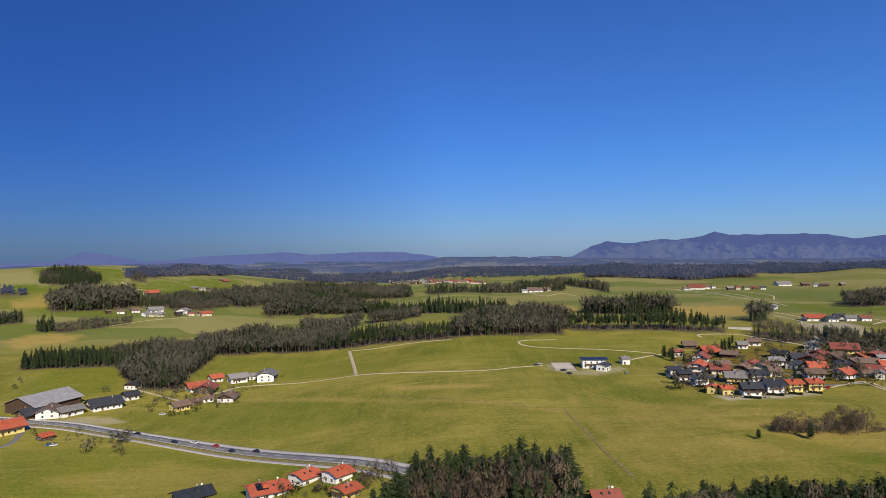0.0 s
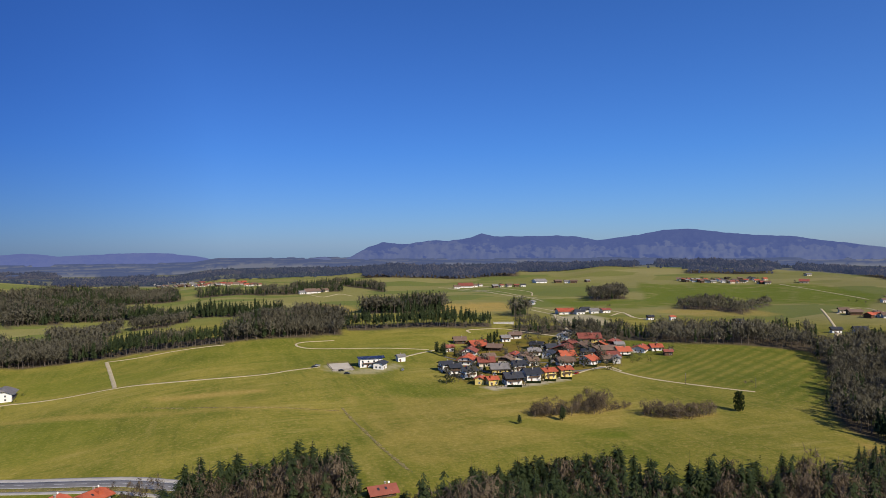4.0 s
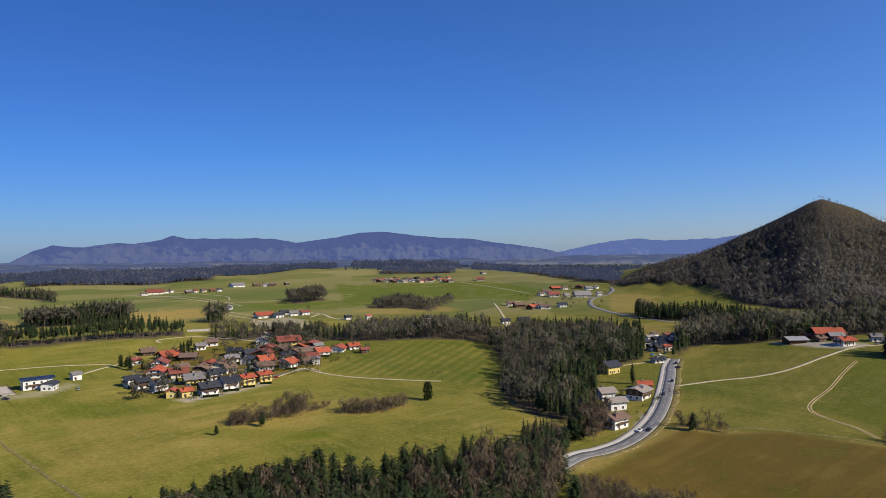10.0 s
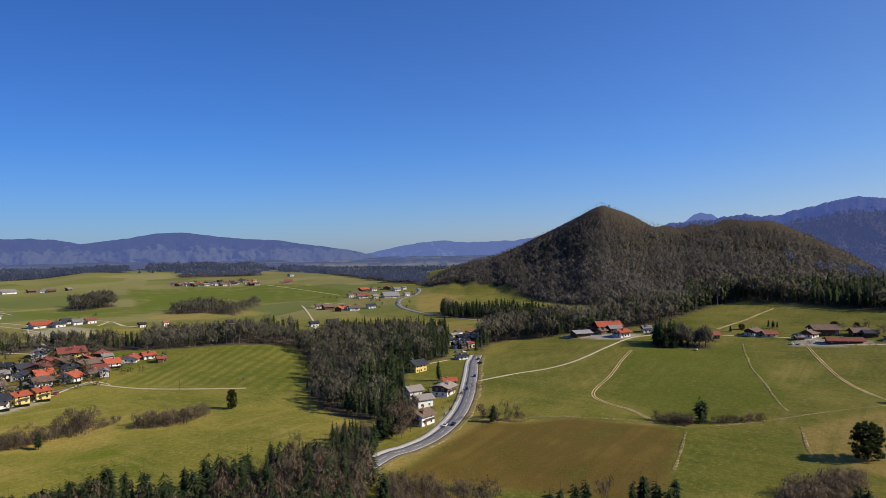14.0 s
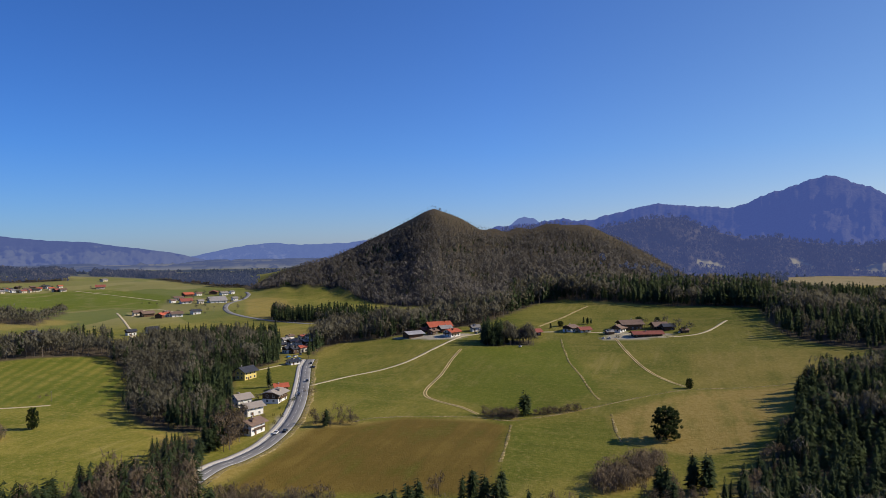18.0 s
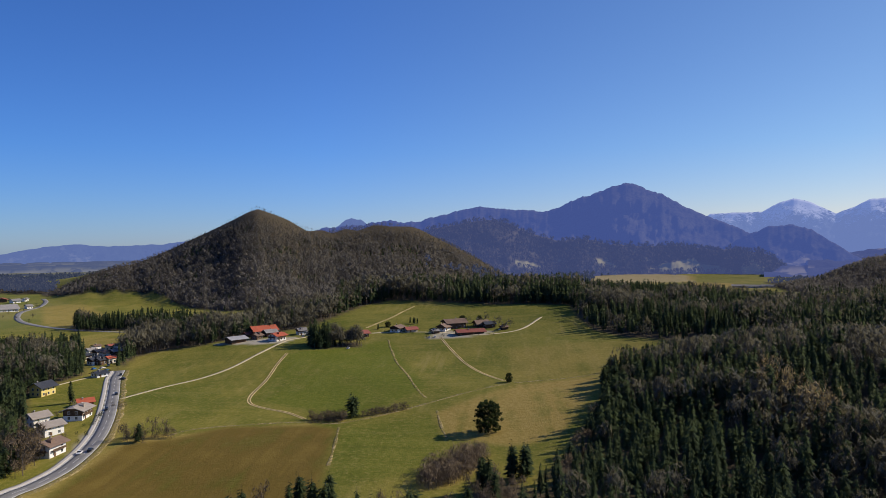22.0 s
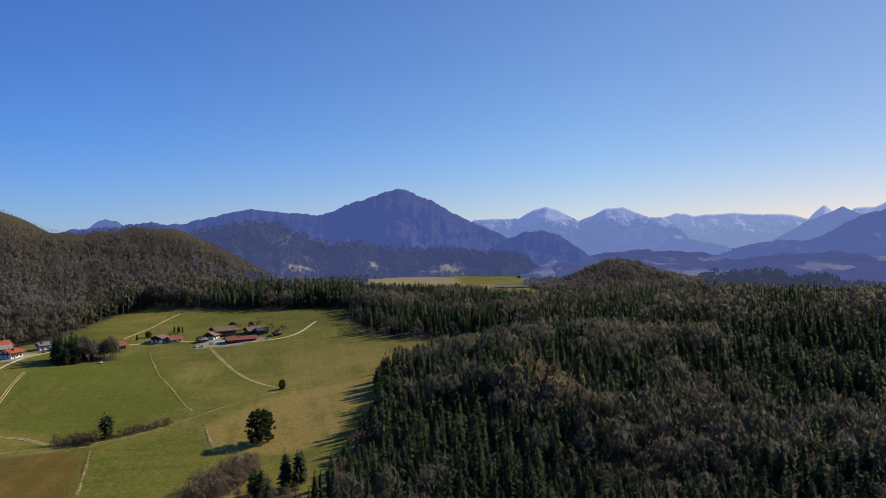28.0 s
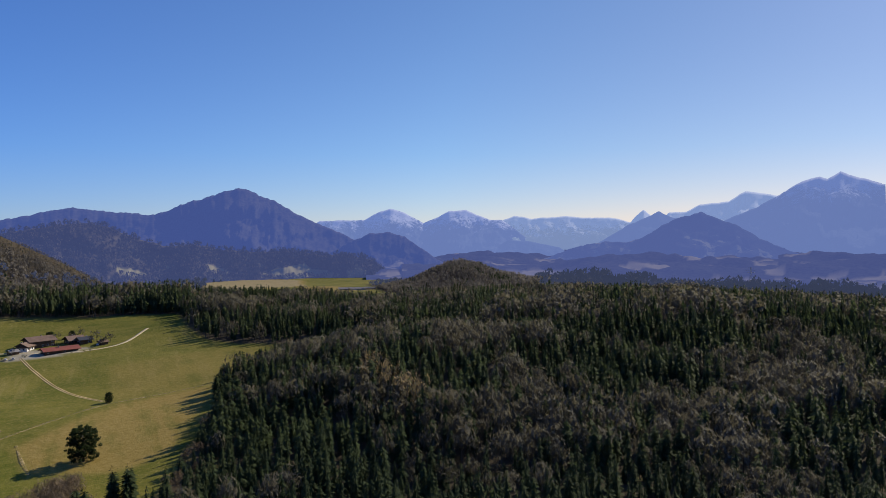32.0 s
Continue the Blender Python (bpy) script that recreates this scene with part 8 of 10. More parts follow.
# ---- the riding arena beside a white farmhouse ----
def riding_arena(corners):
    """A level sand bed with a low timber fence round it."""
    z = [float(height(*p)) + 0.15 for p in corners]
    ob = tagged(new("riding_arena"), "pale sand riding arena with a low timber fence", "riding arena")
    bm = bmesh.new()
    low, top = [[bm.verts.new((x, y, q + drop)) for (x, y), q in zip(corners, z)] for drop in (-0.8, 0)]
    bm.faces.new(top)
    for i in range(4):
        bm.faces.new((low[i], low[(i + 1) % 4], top[(i + 1) % 4], top[i]))
    bmesh.ops.recalc_face_normals(bm, faces=bm.faces)
    part("sand_bed", bm, arena_sand, ob)
    for i in range(4):
        a, b = Vector((*corners[i], z[i])), Vector((*corners[(i + 1) % 4], z[(i + 1) % 4]))
        d, n = b - a, max(2, round((b - a).length / 4))
        turn = math.degrees(math.atan2(d.y, d.x))
        for k in range(n):
            post = part("post", boxed(-0.07, 0.07, -0.07, 0.07, -0.1, 1.2), timber, ob)
            post.matrix_basis = Matrix.Translation(a + d * k / n)
        for q in (0.55, 1.05):
            rail = part("rail", boxed(0, d.length, -0.03, 0.03, q, q + 0.12), timber, ob)
            rail.matrix_basis = pose(*a, 0, -math.degrees(math.asin(d.z / d.length)), turn)


riding_arena([(79.2, 527.5), (94.9, 525.9), (94.3, 496.8), (78.9, 497.5)])


# ---- cars ----
car(-190.9, 420.7, "black", 1)
car(-181.8, 419.3, "black", 0)
car(-148.8, 401.3, "black", 1)
car(-140.1, 390.6, "white", 0)
car(-125.3, 383.0, "red", 0)
car(-106.4, 375.2, "black", 1)
car(-96.9, 363.3, "black", 0)
car(363.4, 216.5, "black", 0)
car(398.9, 235.1, "black", 1)
car(293.3, 183.6, "white", 0)
car(297.0, 181.4, "black", 1)
parked_car(-225.7, 399.7, "blue", 60)
parked_car(-223.0, 398.9, "white", 65)
parked_car(68.5, 517.5, "black", 80)
parked_car(84.8, 495.8, "black", 70)
parked_car(86.7, 484.3, "black", 100)
parked_car(71.2, 522.2, "silver", 90)
parked_car(-190.5, 473.1, "white", 80)
parked_car(127.4, 487.6, "silver", 20)
parked_car(478.0, 280.0, "blue", 100)
parked_car(486.2, 287.8, "white", 100)
parked_car(474.8, 283.5, "white", 95)
parked_car(495.9, 289.0, "silver", 60)
parked_car(482.5, 292.0, "blue", 95)
parked_car(502.6, 307.1, "red", 95)
parked_car(461.7, 260.3, "black", 60)
parked_car(447.4, 251.0, "black", 20)
parked_car(220.2, 471.1, "black", 33.0)
parked_car(245.4, 468.7, "red", 161.0)
parked_car(171.3, 466.5, "blue", 126.0)
parked_car(258.8, 481.9, "red", 171.0)
parked_car(224.9, 492.1, "white", 19.0)
parked_car(202.9, 423.9, "blue", 11.0)
parked_car(227.4, 431.8, "white", 165.0)
parked_car(197.9, 494.9, "red", 160.0)
parked_car(231.8, 422.6, "red", 50.0)
parked_car(267.2, 478.5, "white", 158.0)
parked_car(174.3, 483.5, "red", 25.0)
parked_car(181.4, 444.4, "white", 173.0)
parked_car(156.0, 449.7, "black", 161.0)
parked_car(206.6, 517.3, "white", 23.0)
parked_car(265.7, 452.8, "blue", 89.0)
parked_car(269.5, 458.7, "red", 34.0)
parked_car(581.0, 58.8, "white", 90)
parked_car(581.5, 54.2, "white", 85)
parked_car(606.0, 0.4, "white", 95)
parked_car(579.8, 165.8, "silver", 80)
parked_car(537.2, 118.2, "white", 90)

# ---- single trees and shrubs ----
spruce(-11.3, 267.8, 21.0)
spruce(-5.5, 269.9, 21.0)
spruce(1.0, 263.0, 21.0)
spruce(7.1, 266.9, 21.0)
spruce(13.0, 255.7, 21.0)
spruce(19.2, 256.3, 21.0)
spruce(24.8, 262.8, 21.0)
spruce(29.0, 270.4, 21.0)
spruce(33.7, 262.8, 21.0)
spruce(38.7, 259.1, 21.0)
spruce(44.4, 258.2, 21.0)
spruce(42.7, 233.1, 21.0)
spruce(-16.7, 241.4, 21.0)
spruce(-19.8, 232.2, 21.0)
spruce(-23.7, 229.8, 21.0)
pine(64.8, 218.6, 14.0)
pine(68.2, 215.5, 14.0)
pine(75.6, 219.3, 14.0)
pine(84.8, 222.4, 14.0)
pine(89.0, 221.8, 14.0)
pine(96.4, 225.2, 14.0)
pine(105.8, 230.9, 14.0)
pine(106.4, 226.2, 14.0)
pine(114.8, 232.2, 14.0)
pine(118.3, 228.1, 14.0)
pine(125.7, 233.3, 14.0)
pine(127.4, 231.2, 14.0)
pine(132.1, 229.7, 14.0)
pine(139.5, 231.2, 14.0)
pine(143.1, 232.5, 14.0)
pine(95.4, 218.0, 14.0)
pine(111.4, 218.2, 14.0)
pine(122.5, 219.1, 14.0)
pine(130.6, 217.9, 14.0)
pine(74.8, 219.6, 15.0)
pine(85.7, 223.1, 15.0)
pine(90.0, 222.5, 15.0)
pine(98.5, 227.6, 15.0)
pine(108.3, 232.0, 15.0)
pine(109.8, 227.9, 15.0)
pine(112.1, 225.7, 15.0)
pine(119.4, 226.4, 15.0)
pine(120.2, 221.5, 15.0)
pine(100.7, 213.4, 15.0)
pine(107.1, 209.2, 15.0)
pine(87.2, 210.7, 15.0)
pine(93.5, 209.1, 15.0)
pine(93.1, 221.2, 14.0)
pine(96.8, 216.3, 14.0)
pine(107.6, 213.4, 14.0)
pine(114.4, 212.1, 14.0)
pine(121.7, 211.5, 14.0)
pine(85.9, 215.5, 14.0)
pine(96.7, 205.4, 14.0)
spruce(62.6, 217.1, 17.0)
spruce(54.9, 211.0, 17.0)
spruce(82.8, 224.2, 17.0)
spruce(91.7, 221.8, 17.0)
spruce(101.4, 227.4, 17.0)
spruce(110.6, 229.7, 17.0)
spruce(115.0, 225.3, 17.0)
spruce(120.9, 229.1, 17.0)
spruce(129.2, 227.9, 17.0)
spruce(133.9, 226.4, 17.0)
spruce(143.4, 229.9, 17.0)
spruce(81.8, 222.4, 18.0)
spruce(91.0, 219.9, 18.0)
spruce(101.3, 226.4, 18.0)
spruce(116.2, 227.0, 18.0)
spruce(121.7, 220.7, 18.0)
spruce(127.3, 217.5, 18.0)
spruce(126.5, 211.0, 18.0)
spruce(138.9, 212.7, 21.0)
spruce(143.4, 208.4, 21.0)
spruce(138.6, 189.8, 21.0)
spruce(149.7, 196.5, 21.0)
spruce(148.3, 190.0, 21.0)
spruce(163.2, 203.7, 21.0)
spruce(162.7, 193.7, 21.0)
spruce(161.8, 185.3, 21.0)
spruce(171.9, 191.1, 21.0)
spruce(184.9, 192.7, 21.0)
spruce(180.7, 184.2, 21.0)
spruce(191.0, 189.4, 21.0)
spruce(188.2, 182.3, 21.0)
spruce(193.1, 182.9, 21.0)
spruce(199.7, 183.2, 21.0)
spruce(205.9, 174.7, 21.0)
spruce(205.3, 169.1, 21.0)
spruce(206.2, 163.3, 21.0)
spruce(183.7, 140.0, 21.0)
spruce(-8.2, 259.9, 20.0)
spruce(-2.6, 261.0, 20.0)
spruce(3.7, 259.0, 20.0)
spruce(9.7, 251.8, 20.0)
spruce(15.7, 249.5, 20.0)
spruce(21.3, 252.1, 20.0)
spruce(30.1, 257.2, 20.0)
spruce(35.0, 253.6, 20.0)
spruce(40.4, 252.8, 20.0)
spruce(-13.8, 234.6, 20.0)
spruce(-12.8, 254.7, 20.0)
spruce(44.0, 247.1, 20.0)
bare_tree(2.7, 262.0, 15.0)
bare_tree(11.2, 262.8, 15.0)
bare_tree(19.2, 257.3, 15.0)
bare_tree(28.0, 261.5, 15.0)
bare_tree(33.9, 257.8, 15.0)
bare_tree(14.0, 239.6, 15.0)
bare_tree(21.2, 234.0, 15.0)
bare_tree(28.9, 235.2, 15.0)
bare_tree(37.3, 234.0, 15.0)
bare_tree(-1.5, 242.0, 15.0)
bare_tree(6.1, 232.9, 15.0)
bare_tree(118.4, 225.8, 15.0)
bare_tree(123.5, 218.5, 15.0)
bare_tree(134.6, 221.3, 15.0)
bare_tree(118.3, 201.9, 15.0)
bare_tree(182.3, 165.2, 15.0)
bare_tree(178.7, 155.7, 15.0)
bare_tree(135.0, 194.8, 15.0)
bare_tree(133.0, 183.9, 15.0)
bare_tree(124.9, 188.3, 15.0)
bare_tree(155.5, 164.0, 15.0)
bare_tree(154.8, 175.4, 15.0)
bare_tree(161.1, 155.6, 15.0)
spruce(94.5, 229.3, 15.0)
spruce(85.4, 229.6, 15.0)
spruce(101.2, 208.7, 15.0)
spruce(112.4, 214.3, 15.0)
spruce(119.3, 215.1, 15.0)
spruce(126.1, 211.2, 15.0)
spruce(96.7, 205.4, 15.0)
spruce(132.2, 209.8, 15.0)
spruce(136.8, 192.3, 15.0)
spruce(149.8, 179.7, 15.0)
spruce(165.8, 181.8, 15.0)
spruce(180.7, 178.5, 15.0)
spruce(167.9, 149.8, 15.0)
spruce(206.4, 87.1, 17.0)
spruce(212.9, 84.3, 17.0)
spruce(216.8, 82.6, 17.0)
spruce(201.3, 88.8, 17.0)
spruce(233.1, 68.7, 17.0)
spruce(224.4, 69.7, 17.0)
spruce(227.5, 62.7, 17.0)
spruce(229.9, 57.6, 17.0)
spruce(220.7, 57.4, 17.0)
spruce(216.3, 45.3, 17.0)
spruce(213.1, 40.9, 17.0)
spruce(211.6, 32.0, 17.0)
spruce(217.1, 28.4, 17.0)
spruce(251.9, 7.0, 17.0)
spruce(265.0, -3.7, 17.0)
spruce(265.9, -8.6, 17.0)
spruce(233.0, 2.3, 17.0)
spruce(219.7, 10.6, 17.0)
spruce(468.0, -75.3, 9.0)
spruce(451.9, -68.0, 9.0)
spruce(470.9, -82.3, 9.0)
spruce(429.8, -67.2, 17.0)
spruce(431.6, -74.7, 17.0)
spruce(409.5, -60.9, 17.0)
spruce(470.3, -96.1, 17.0)
spruce(363.3, -54.0, 17.0)
spruce(396.0, -57.5, 17.0)
spruce(402.0, -62.5, 16.0)
spruce(391.5, -63.0, 17.5)
spruce(416.0, -66.5, 17.0)
spruce(385.0, -58.0, 14.0)
spruce(269.0, -4.1, 17.0)
spruce(270.8, -10.0, 17.0)
spruce(249.0, 4.3, 17.0)
spruce(-535.8, 948.2, 12.6)
spruce(170.8, 543.8, 13.0)
spruce(223.7, 564.3, 13.0)
spruce(232.2, 570.5, 13.0)
spruce(221.6, 552.2, 13.0)
spruce(173.7, 532.4, 13.0)
spruce(166.8, 319.0, 10.0)
spruce(143.1, 319.4, 6.0)
spruce(173.8, 331.2, 6.0)
spruce(181.0, 464.0, 6.0)
round_tree(260.4, 301.0, 10.5, 0.72)
round_tree(329.9, 6.0, 15.0)
spruce(260.0, 197.6, 13, 1.25)
spruce(264.1, 197.5, 15, 1.25)
spruce(271.1, 199.8, 14, 1.25)
spruce(278.3, 202.4, 11, 1.25)
spruce(274.0, 207.2, 15, 1.25)
spruce(264.8, 204.1, 14, 1.25)
bare_tree(272.9, 195.9, 12)
bare_tree(262.6, 192.3, 9)
pine(357.1, 75.8, 14.0)
spruce(382.0, 245.3, 17.5, 0.62)
spruce(310.0, 166.5, 11.5, 1.4)
round_tree(432.0, -5.0, 6.0)
round_tree(651.1, 34.6, 6.0)
bare_tree(311.4, 174.6, 9.0)
bare_tree(319.9, 165.1, 9.0)
bare_tree(317.0, 157.5, 9.0)
bare_tree(632.7, 18.0, 9.0)
bare_tree(615.0, 4.9, 9.0)
bare_tree(603.0, -4.2, 9.0)
bare_tree(239.9, 83.6, 9.0)
bare_tree(231.6, 82.8, 9.0)
bare_tree(-176.5, 375.6, 9.0)
bare_tree(-171.1, 370.4, 9.0)
bare_tree(-194.2, 383.6, 9.0)
bare_tree(-194.0, 377.0, 9.0)
shrub(160.1, 332.5, 5.0)
shrub(167.8, 328.6, 5.0)
shrub(212.4, 313.9, 5.0)
shrub(226.8, 302.4, 5.0)
shrub(368.2, 208.2, 3.5)
shrub(372.7, 208.5, 3.5)
shrub(210.2, 149.5, 6.0)
shrub(213.0, 143.8, 6.0)
shrub(215.5, 138.1, 6.0)
shrub(222.2, 134.9, 6.0)
shrub(224.6, 129.1, 6.0)
shrub(229.7, 126.0, 6.0)
shrub(205.7, 154.0, 6.0)
shrub(225.0, 120.0, 6.0)
shrub(317.0, 355.1, 2.5)
shrub(312.8, 356.2, 2.5)
shrub(374.3, 215.8, 2.5)
shrub(375.7, 213.2, 2.5)
garden_bush(230.4, 493.9, 1.9)
garden_bush(314.2, 536.8, 2.6)
garden_bush(313.3, 526.9, 2.7)
garden_bush(274.7, 536.8, 2.4)
garden_bush(258.9, 481.9, 3.1)
garden_bush(194.8, 517.6, 1.8)
garden_bush(204.3, 426.6, 2.8)
garden_bush(273.4, 489.9, 3.1)
garden_bush(183.6, 510.0, 2.9)
garden_bush(264.2, 485.8, 1.8)
garden_bush(213.0, 521.2, 2.2)
garden_bush(291.6, 512.9, 3.4)
garden_bush(312.7, 530.7, 2.4)
garden_bush(257.9, 542.9, 2.4)
garden_bush(312.2, 522.9, 2.8)
garden_bush(171.7, 469.6, 3.4)
garden_bush(215.1, 551.5, 1.8)
garden_bush(265.0, 541.7, 1.8)
garden_bush(202.9, 426.2, 2.4)
garden_bush(205.3, 459.2, 1.8)
garden_bush(260.2, 519.5, 2.8)
garden_bush(324.8, 530.4, 2.7)
garden_bush(265.2, 521.4, 2.1)
garden_bush(266.5, 427.8, 1.8)
garden_bush(229.2, 426.3, 2.1)
garden_bush(273.6, 536.3, 2.3)
garden_bush(245.8, 465.0, 3.1)
garden_bush(178.2, 501.3, 3.3)
garden_bush(242.3, 482.6, 2.4)
garden_bush(291.5, 469.9, 1.6)
garden_bush(281.1, 497.0, 2.5)
garden_bush(191.6, 487.7, 2.2)
garden_bush(164.7, 462.6, 1.8)
garden_bush(300.5, 535.5, 3.2)
garden_bush(271.1, 477.4, 3.0)
garden_bush(180.5, 448.0, 2.5)
garden_bush(167.4, 420.9, 2.4)
garden_bush(190.0, 432.1, 2.3)
garden_bush(272.6, 517.6, 3.3)
garden_bush(221.4, 544.7, 3.6)
garden_bush(161.2, 423.4, 3.6)
garden_bush(275.3, 541.0, 1.7)
garden_bush(193.9, 495.4, 2.8)
garden_bush(303.7, 494.1, 1.9)
garden_bush(259.8, 524.2, 1.8)
garden_bush(223.1, 451.9, 1.7)
garden_bush(208.8, 451.0, 3.1)
garden_bush(190.2, 429.8, 1.9)
garden_bush(241.1, 446.0, 3.4)
garden_bush(253.0, 531.9, 1.7)
garden_bush(252.6, 519.9, 2.9)
garden_bush(157.1, 443.0, 2.0)
garden_bush(175.1, 524.5, 2.5)
garden_bush(242.6, 490.3, 1.9)
garden_bush(199.7, 423.3, 2.7)
bare_tree(327.1, 538.5, 9.0)
bare_tree(285.2, 481.9, 7.1)
bare_tree(214.9, 440.3, 5.3)
bare_tree(249.8, 481.0, 6.2)
bare_tree(251.2, 462.2, 5.4)
bare_tree(263.2, 490.9, 7.0)
bare_tree(279.1, 539.0, 7.4)
bare_tree(194.8, 443.1, 5.9)
bare_tree(264.8, 462.6, 7.5)
bare_tree(316.3, 537.9, 7.4)
bare_tree(237.8, 465.8, 6.6)
bare_tree(185.8, 530.4, 7.4)
bare_tree(210.2, 548.1, 6.4)
bare_tree(226.1, 482.7, 5.1)
bare_tree(281.4, 503.8, 8.1)
bare_tree(145.1, 436.5, 7.4)
bare_tree(272.1, 440.7, 8.3)
bare_tree(184.5, 510.7, 5.9)
bare_tree(291.1, 520.0, 5.9)
bare_tree(196.0, 540.5, 8.8)
bare_tree(308.4, 499.4, 8.0)
bare_tree(226.2, 483.7, 6.5)
bare_tree(266.8, 516.1, 6.0)
bare_tree(253.0, 524.1, 6.8)
bare_tree(327.9, 539.1, 5.4)
bare_tree(302.8, 535.3, 6.0)
bare_tree(276.2, 475.6, 5.9)
bare_tree(180.4, 519.6, 6.2)
bare_tree(248.1, 438.7, 8.1)
bare_tree(264.5, 444.2, 8.5)
bare_tree(265.2, 441.4, 5.4)
bare_tree(221.6, 523.0, 7.4)
bare_tree(240.2, 505.9, 8.3)
bare_tree(235.3, 525.7, 6.1)
shrub(215.8, 463.2, 2.5)
shrub(238.1, 517.9, 2.3)
shrub(222.9, 523.5, 2.5)
shrub(174.4, 452.6, 2.6)
shrub(172.0, 464.2, 2.2)
shrub(214.2, 464.0, 2.7)
shrub(267.9, 453.9, 2.1)
shrub(243.2, 496.7, 1.8)
shrub(236.5, 479.9, 2.8)
shrub(186.2, 438.0, 2.4)
shrub(162.5, 452.7, 2.1)
shrub(258.4, 530.4, 1.8)
shrub(318.0, 528.7, 2.0)
shrub(202.3, 535.0, 2.8)
shrub(288.7, 463.4, 2.3)
shrub(282.1, 476.8, 2.0)
shrub(262.6, 492.4, 2.1)
shrub(209.4, 493.4, 2.0)
shrub(222.3, 435.6, 2.5)
shrub(151.8, 456.4, 1.8)
shrub(204.5, 434.3, 2.6)
shrub(270.3, 452.4, 2.1)
garden_bush(170.7, 456.1, 3.3)
garden_bush(176.1, 462.6, 3.9)
garden_bush(182.7, 424.3, 4.4)
garden_bush(187.2, 426.7, 3.5)
garden_bush(192.1, 422.4, 3.7)
garden_bush(187.0, 414.8, 4.5)
garden_bush(169.1, 427.8, 3.7)
garden_bush(199.3, 405.7, 4.2)
garden_bush(182.7, 398.1, 4.1)
garden_bush(166.9, 402.8, 4.9)
spruce(235.7, 588.6, 7.1)
spruce(237.8, 584.5, 7.9)
spruce(244.1, 592.7, 10.9)
spruce(176.0, 545.3, 10.3)
spruce(230.7, 580.9, 7.5)
spruce(182.3, 532.7, 7.7)
spruce(216.9, 472.6, 8.1)
garden_bush(-189.7, 498.1, 1.8)
garden_bush(-223.2, 502.7, 2.1)
garden_bush(-160.2, 493.7, 2.9)
garden_bush(-179.5, 514.6, 1.6)
garden_bush(-172.1, 519.2, 2.2)
garden_bush(-180.7, 496.1, 2.3)
garden_bush(-153.6, 493.6, 1.6)
garden_bush(-206.6, 496.8, 2.7)
garden_bush(-159.1, 527.5, 2.3)
garden_bush(-158.3, 513.2, 2.5)
garden_bush(-158.9, 528.6, 1.6)
garden_bush(-165.4, 511.9, 1.8)
garden_bush(-171.3, 523.7, 1.7)
garden_bush(-224.7, 527.1, 2.1)
bare_tree(-175.3, 527.6, 8.9)
bare_tree(-257.5, 535.3, 5.6)
bare_tree(-201.2, 538.6, 7.7)
bare_tree(-199.0, 518.1, 8.4)
bare_tree(-166.2, 503.3, 5.6)
bare_tree(-205.8, 498.1, 6.6)
bare_tree(-224.9, 520.5, 5.7)
bare_tree(-165.1, 518.4, 5.4)
bare_tree(-154.8, 524.6, 6.0)
bare_tree(-183.2, 500.5, 6.4)
bare_tree(-260.0, 534.1, 5.2)
bare_tree(-203.8, 532.3, 8.4)
garden_bush(-164.6, 564.5, 1.7)
garden_bush(-160.7, 566.7, 1.5)
garden_bush(-156.7, 568.8, 1.9)
garden_bush(-152.7, 570.9, 1.6)
garden_bush(-140.1, 576.2, 1.8)
garden_bush(-138.2, 577.7, 1.7)
garden_bush(-170.2, 506.1, 1.7)
garden_bush(-164.1, 506.1, 2.1)
garden_bush(-157.0, 503.1, 2.3)
garden_bush(-150.9, 502.9, 1.8)
garden_bush(-137.8, 596.3, 2.1)
garden_bush(-37.2, 291.6, 2.6)
garden_bush(-35.1, 293.9, 3.8)
garden_bush(-52.0, 282.3, 3.1)
garden_bush(-48.8, 283.8, 2.1)
garden_bush(-61.4, 283.4, 3.5)
garden_bush(-68.6, 295.1, 2.4)
garden_bush(-45.2, 275.3, 2.1)
bare_tree(-38.4, 297.5, 6.1)
bare_tree(-48.7, 276.7, 8.5)
bare_tree(-65.9, 283.4, 8.1)
bare_tree(-33.7, 282.0, 7.1)
garden_bush(336.2, 205.5, 1.3)
garden_bush(343.2, 207.4, 2.3)
garden_bush(321.7, 204.1, 1.8)
garden_bush(352.8, 210.9, 2.0)
garden_bush(354.0, 210.8, 1.8)
garden_bush(355.7, 211.8, 2.4)
garden_bush(335.3, 208.7, 1.5)
garden_bush(349.9, 209.9, 2.1)
garden_bush(308.5, 195.1, 2.2)
garden_bush(351.6, 212.8, 1.5)
garden_bush(353.4, 217.6, 2.3)
garden_bush(321.5, 198.8, 1.4)
garden_bush(338.5, 205.5, 2.0)
garden_bush(354.9, 219.0, 1.7)
garden_bush(320.5, 198.4, 2.4)
garden_bush(355.3, 210.6, 1.4)
bare_tree(355.1, 249.6, 4.0)
bare_tree(332.3, 231.6, 4.6)
bare_tree(348.4, 231.0, 4.8)
bare_tree(365.8, 233.6, 6.6)
bare_tree(326.6, 218.5, 4.4)
bare_tree(312.1, 204.3, 4.6)
bare_tree(327.7, 220.5, 5.4)
bare_tree(328.9, 215.1, 4.9)
shrub(280.9, 198.6, 3.9)
shrub(287.6, 204.7, 4.0)
shrub(296.8, 219.2, 4.6)
shrub(317.2, 223.4, 4.0)
shrub(292.5, 208.2, 3.3)
shrub(284.7, 201.8, 4.1)
shrub(291.0, 201.7, 3.0)
shrub(282.9, 206.0, 3.2)
shrub(285.4, 197.4, 4.5)
shrub(320.1, 234.9, 4.7)
shrub(296.8, 212.5, 4.0)
shrub(301.2, 211.4, 4.5)
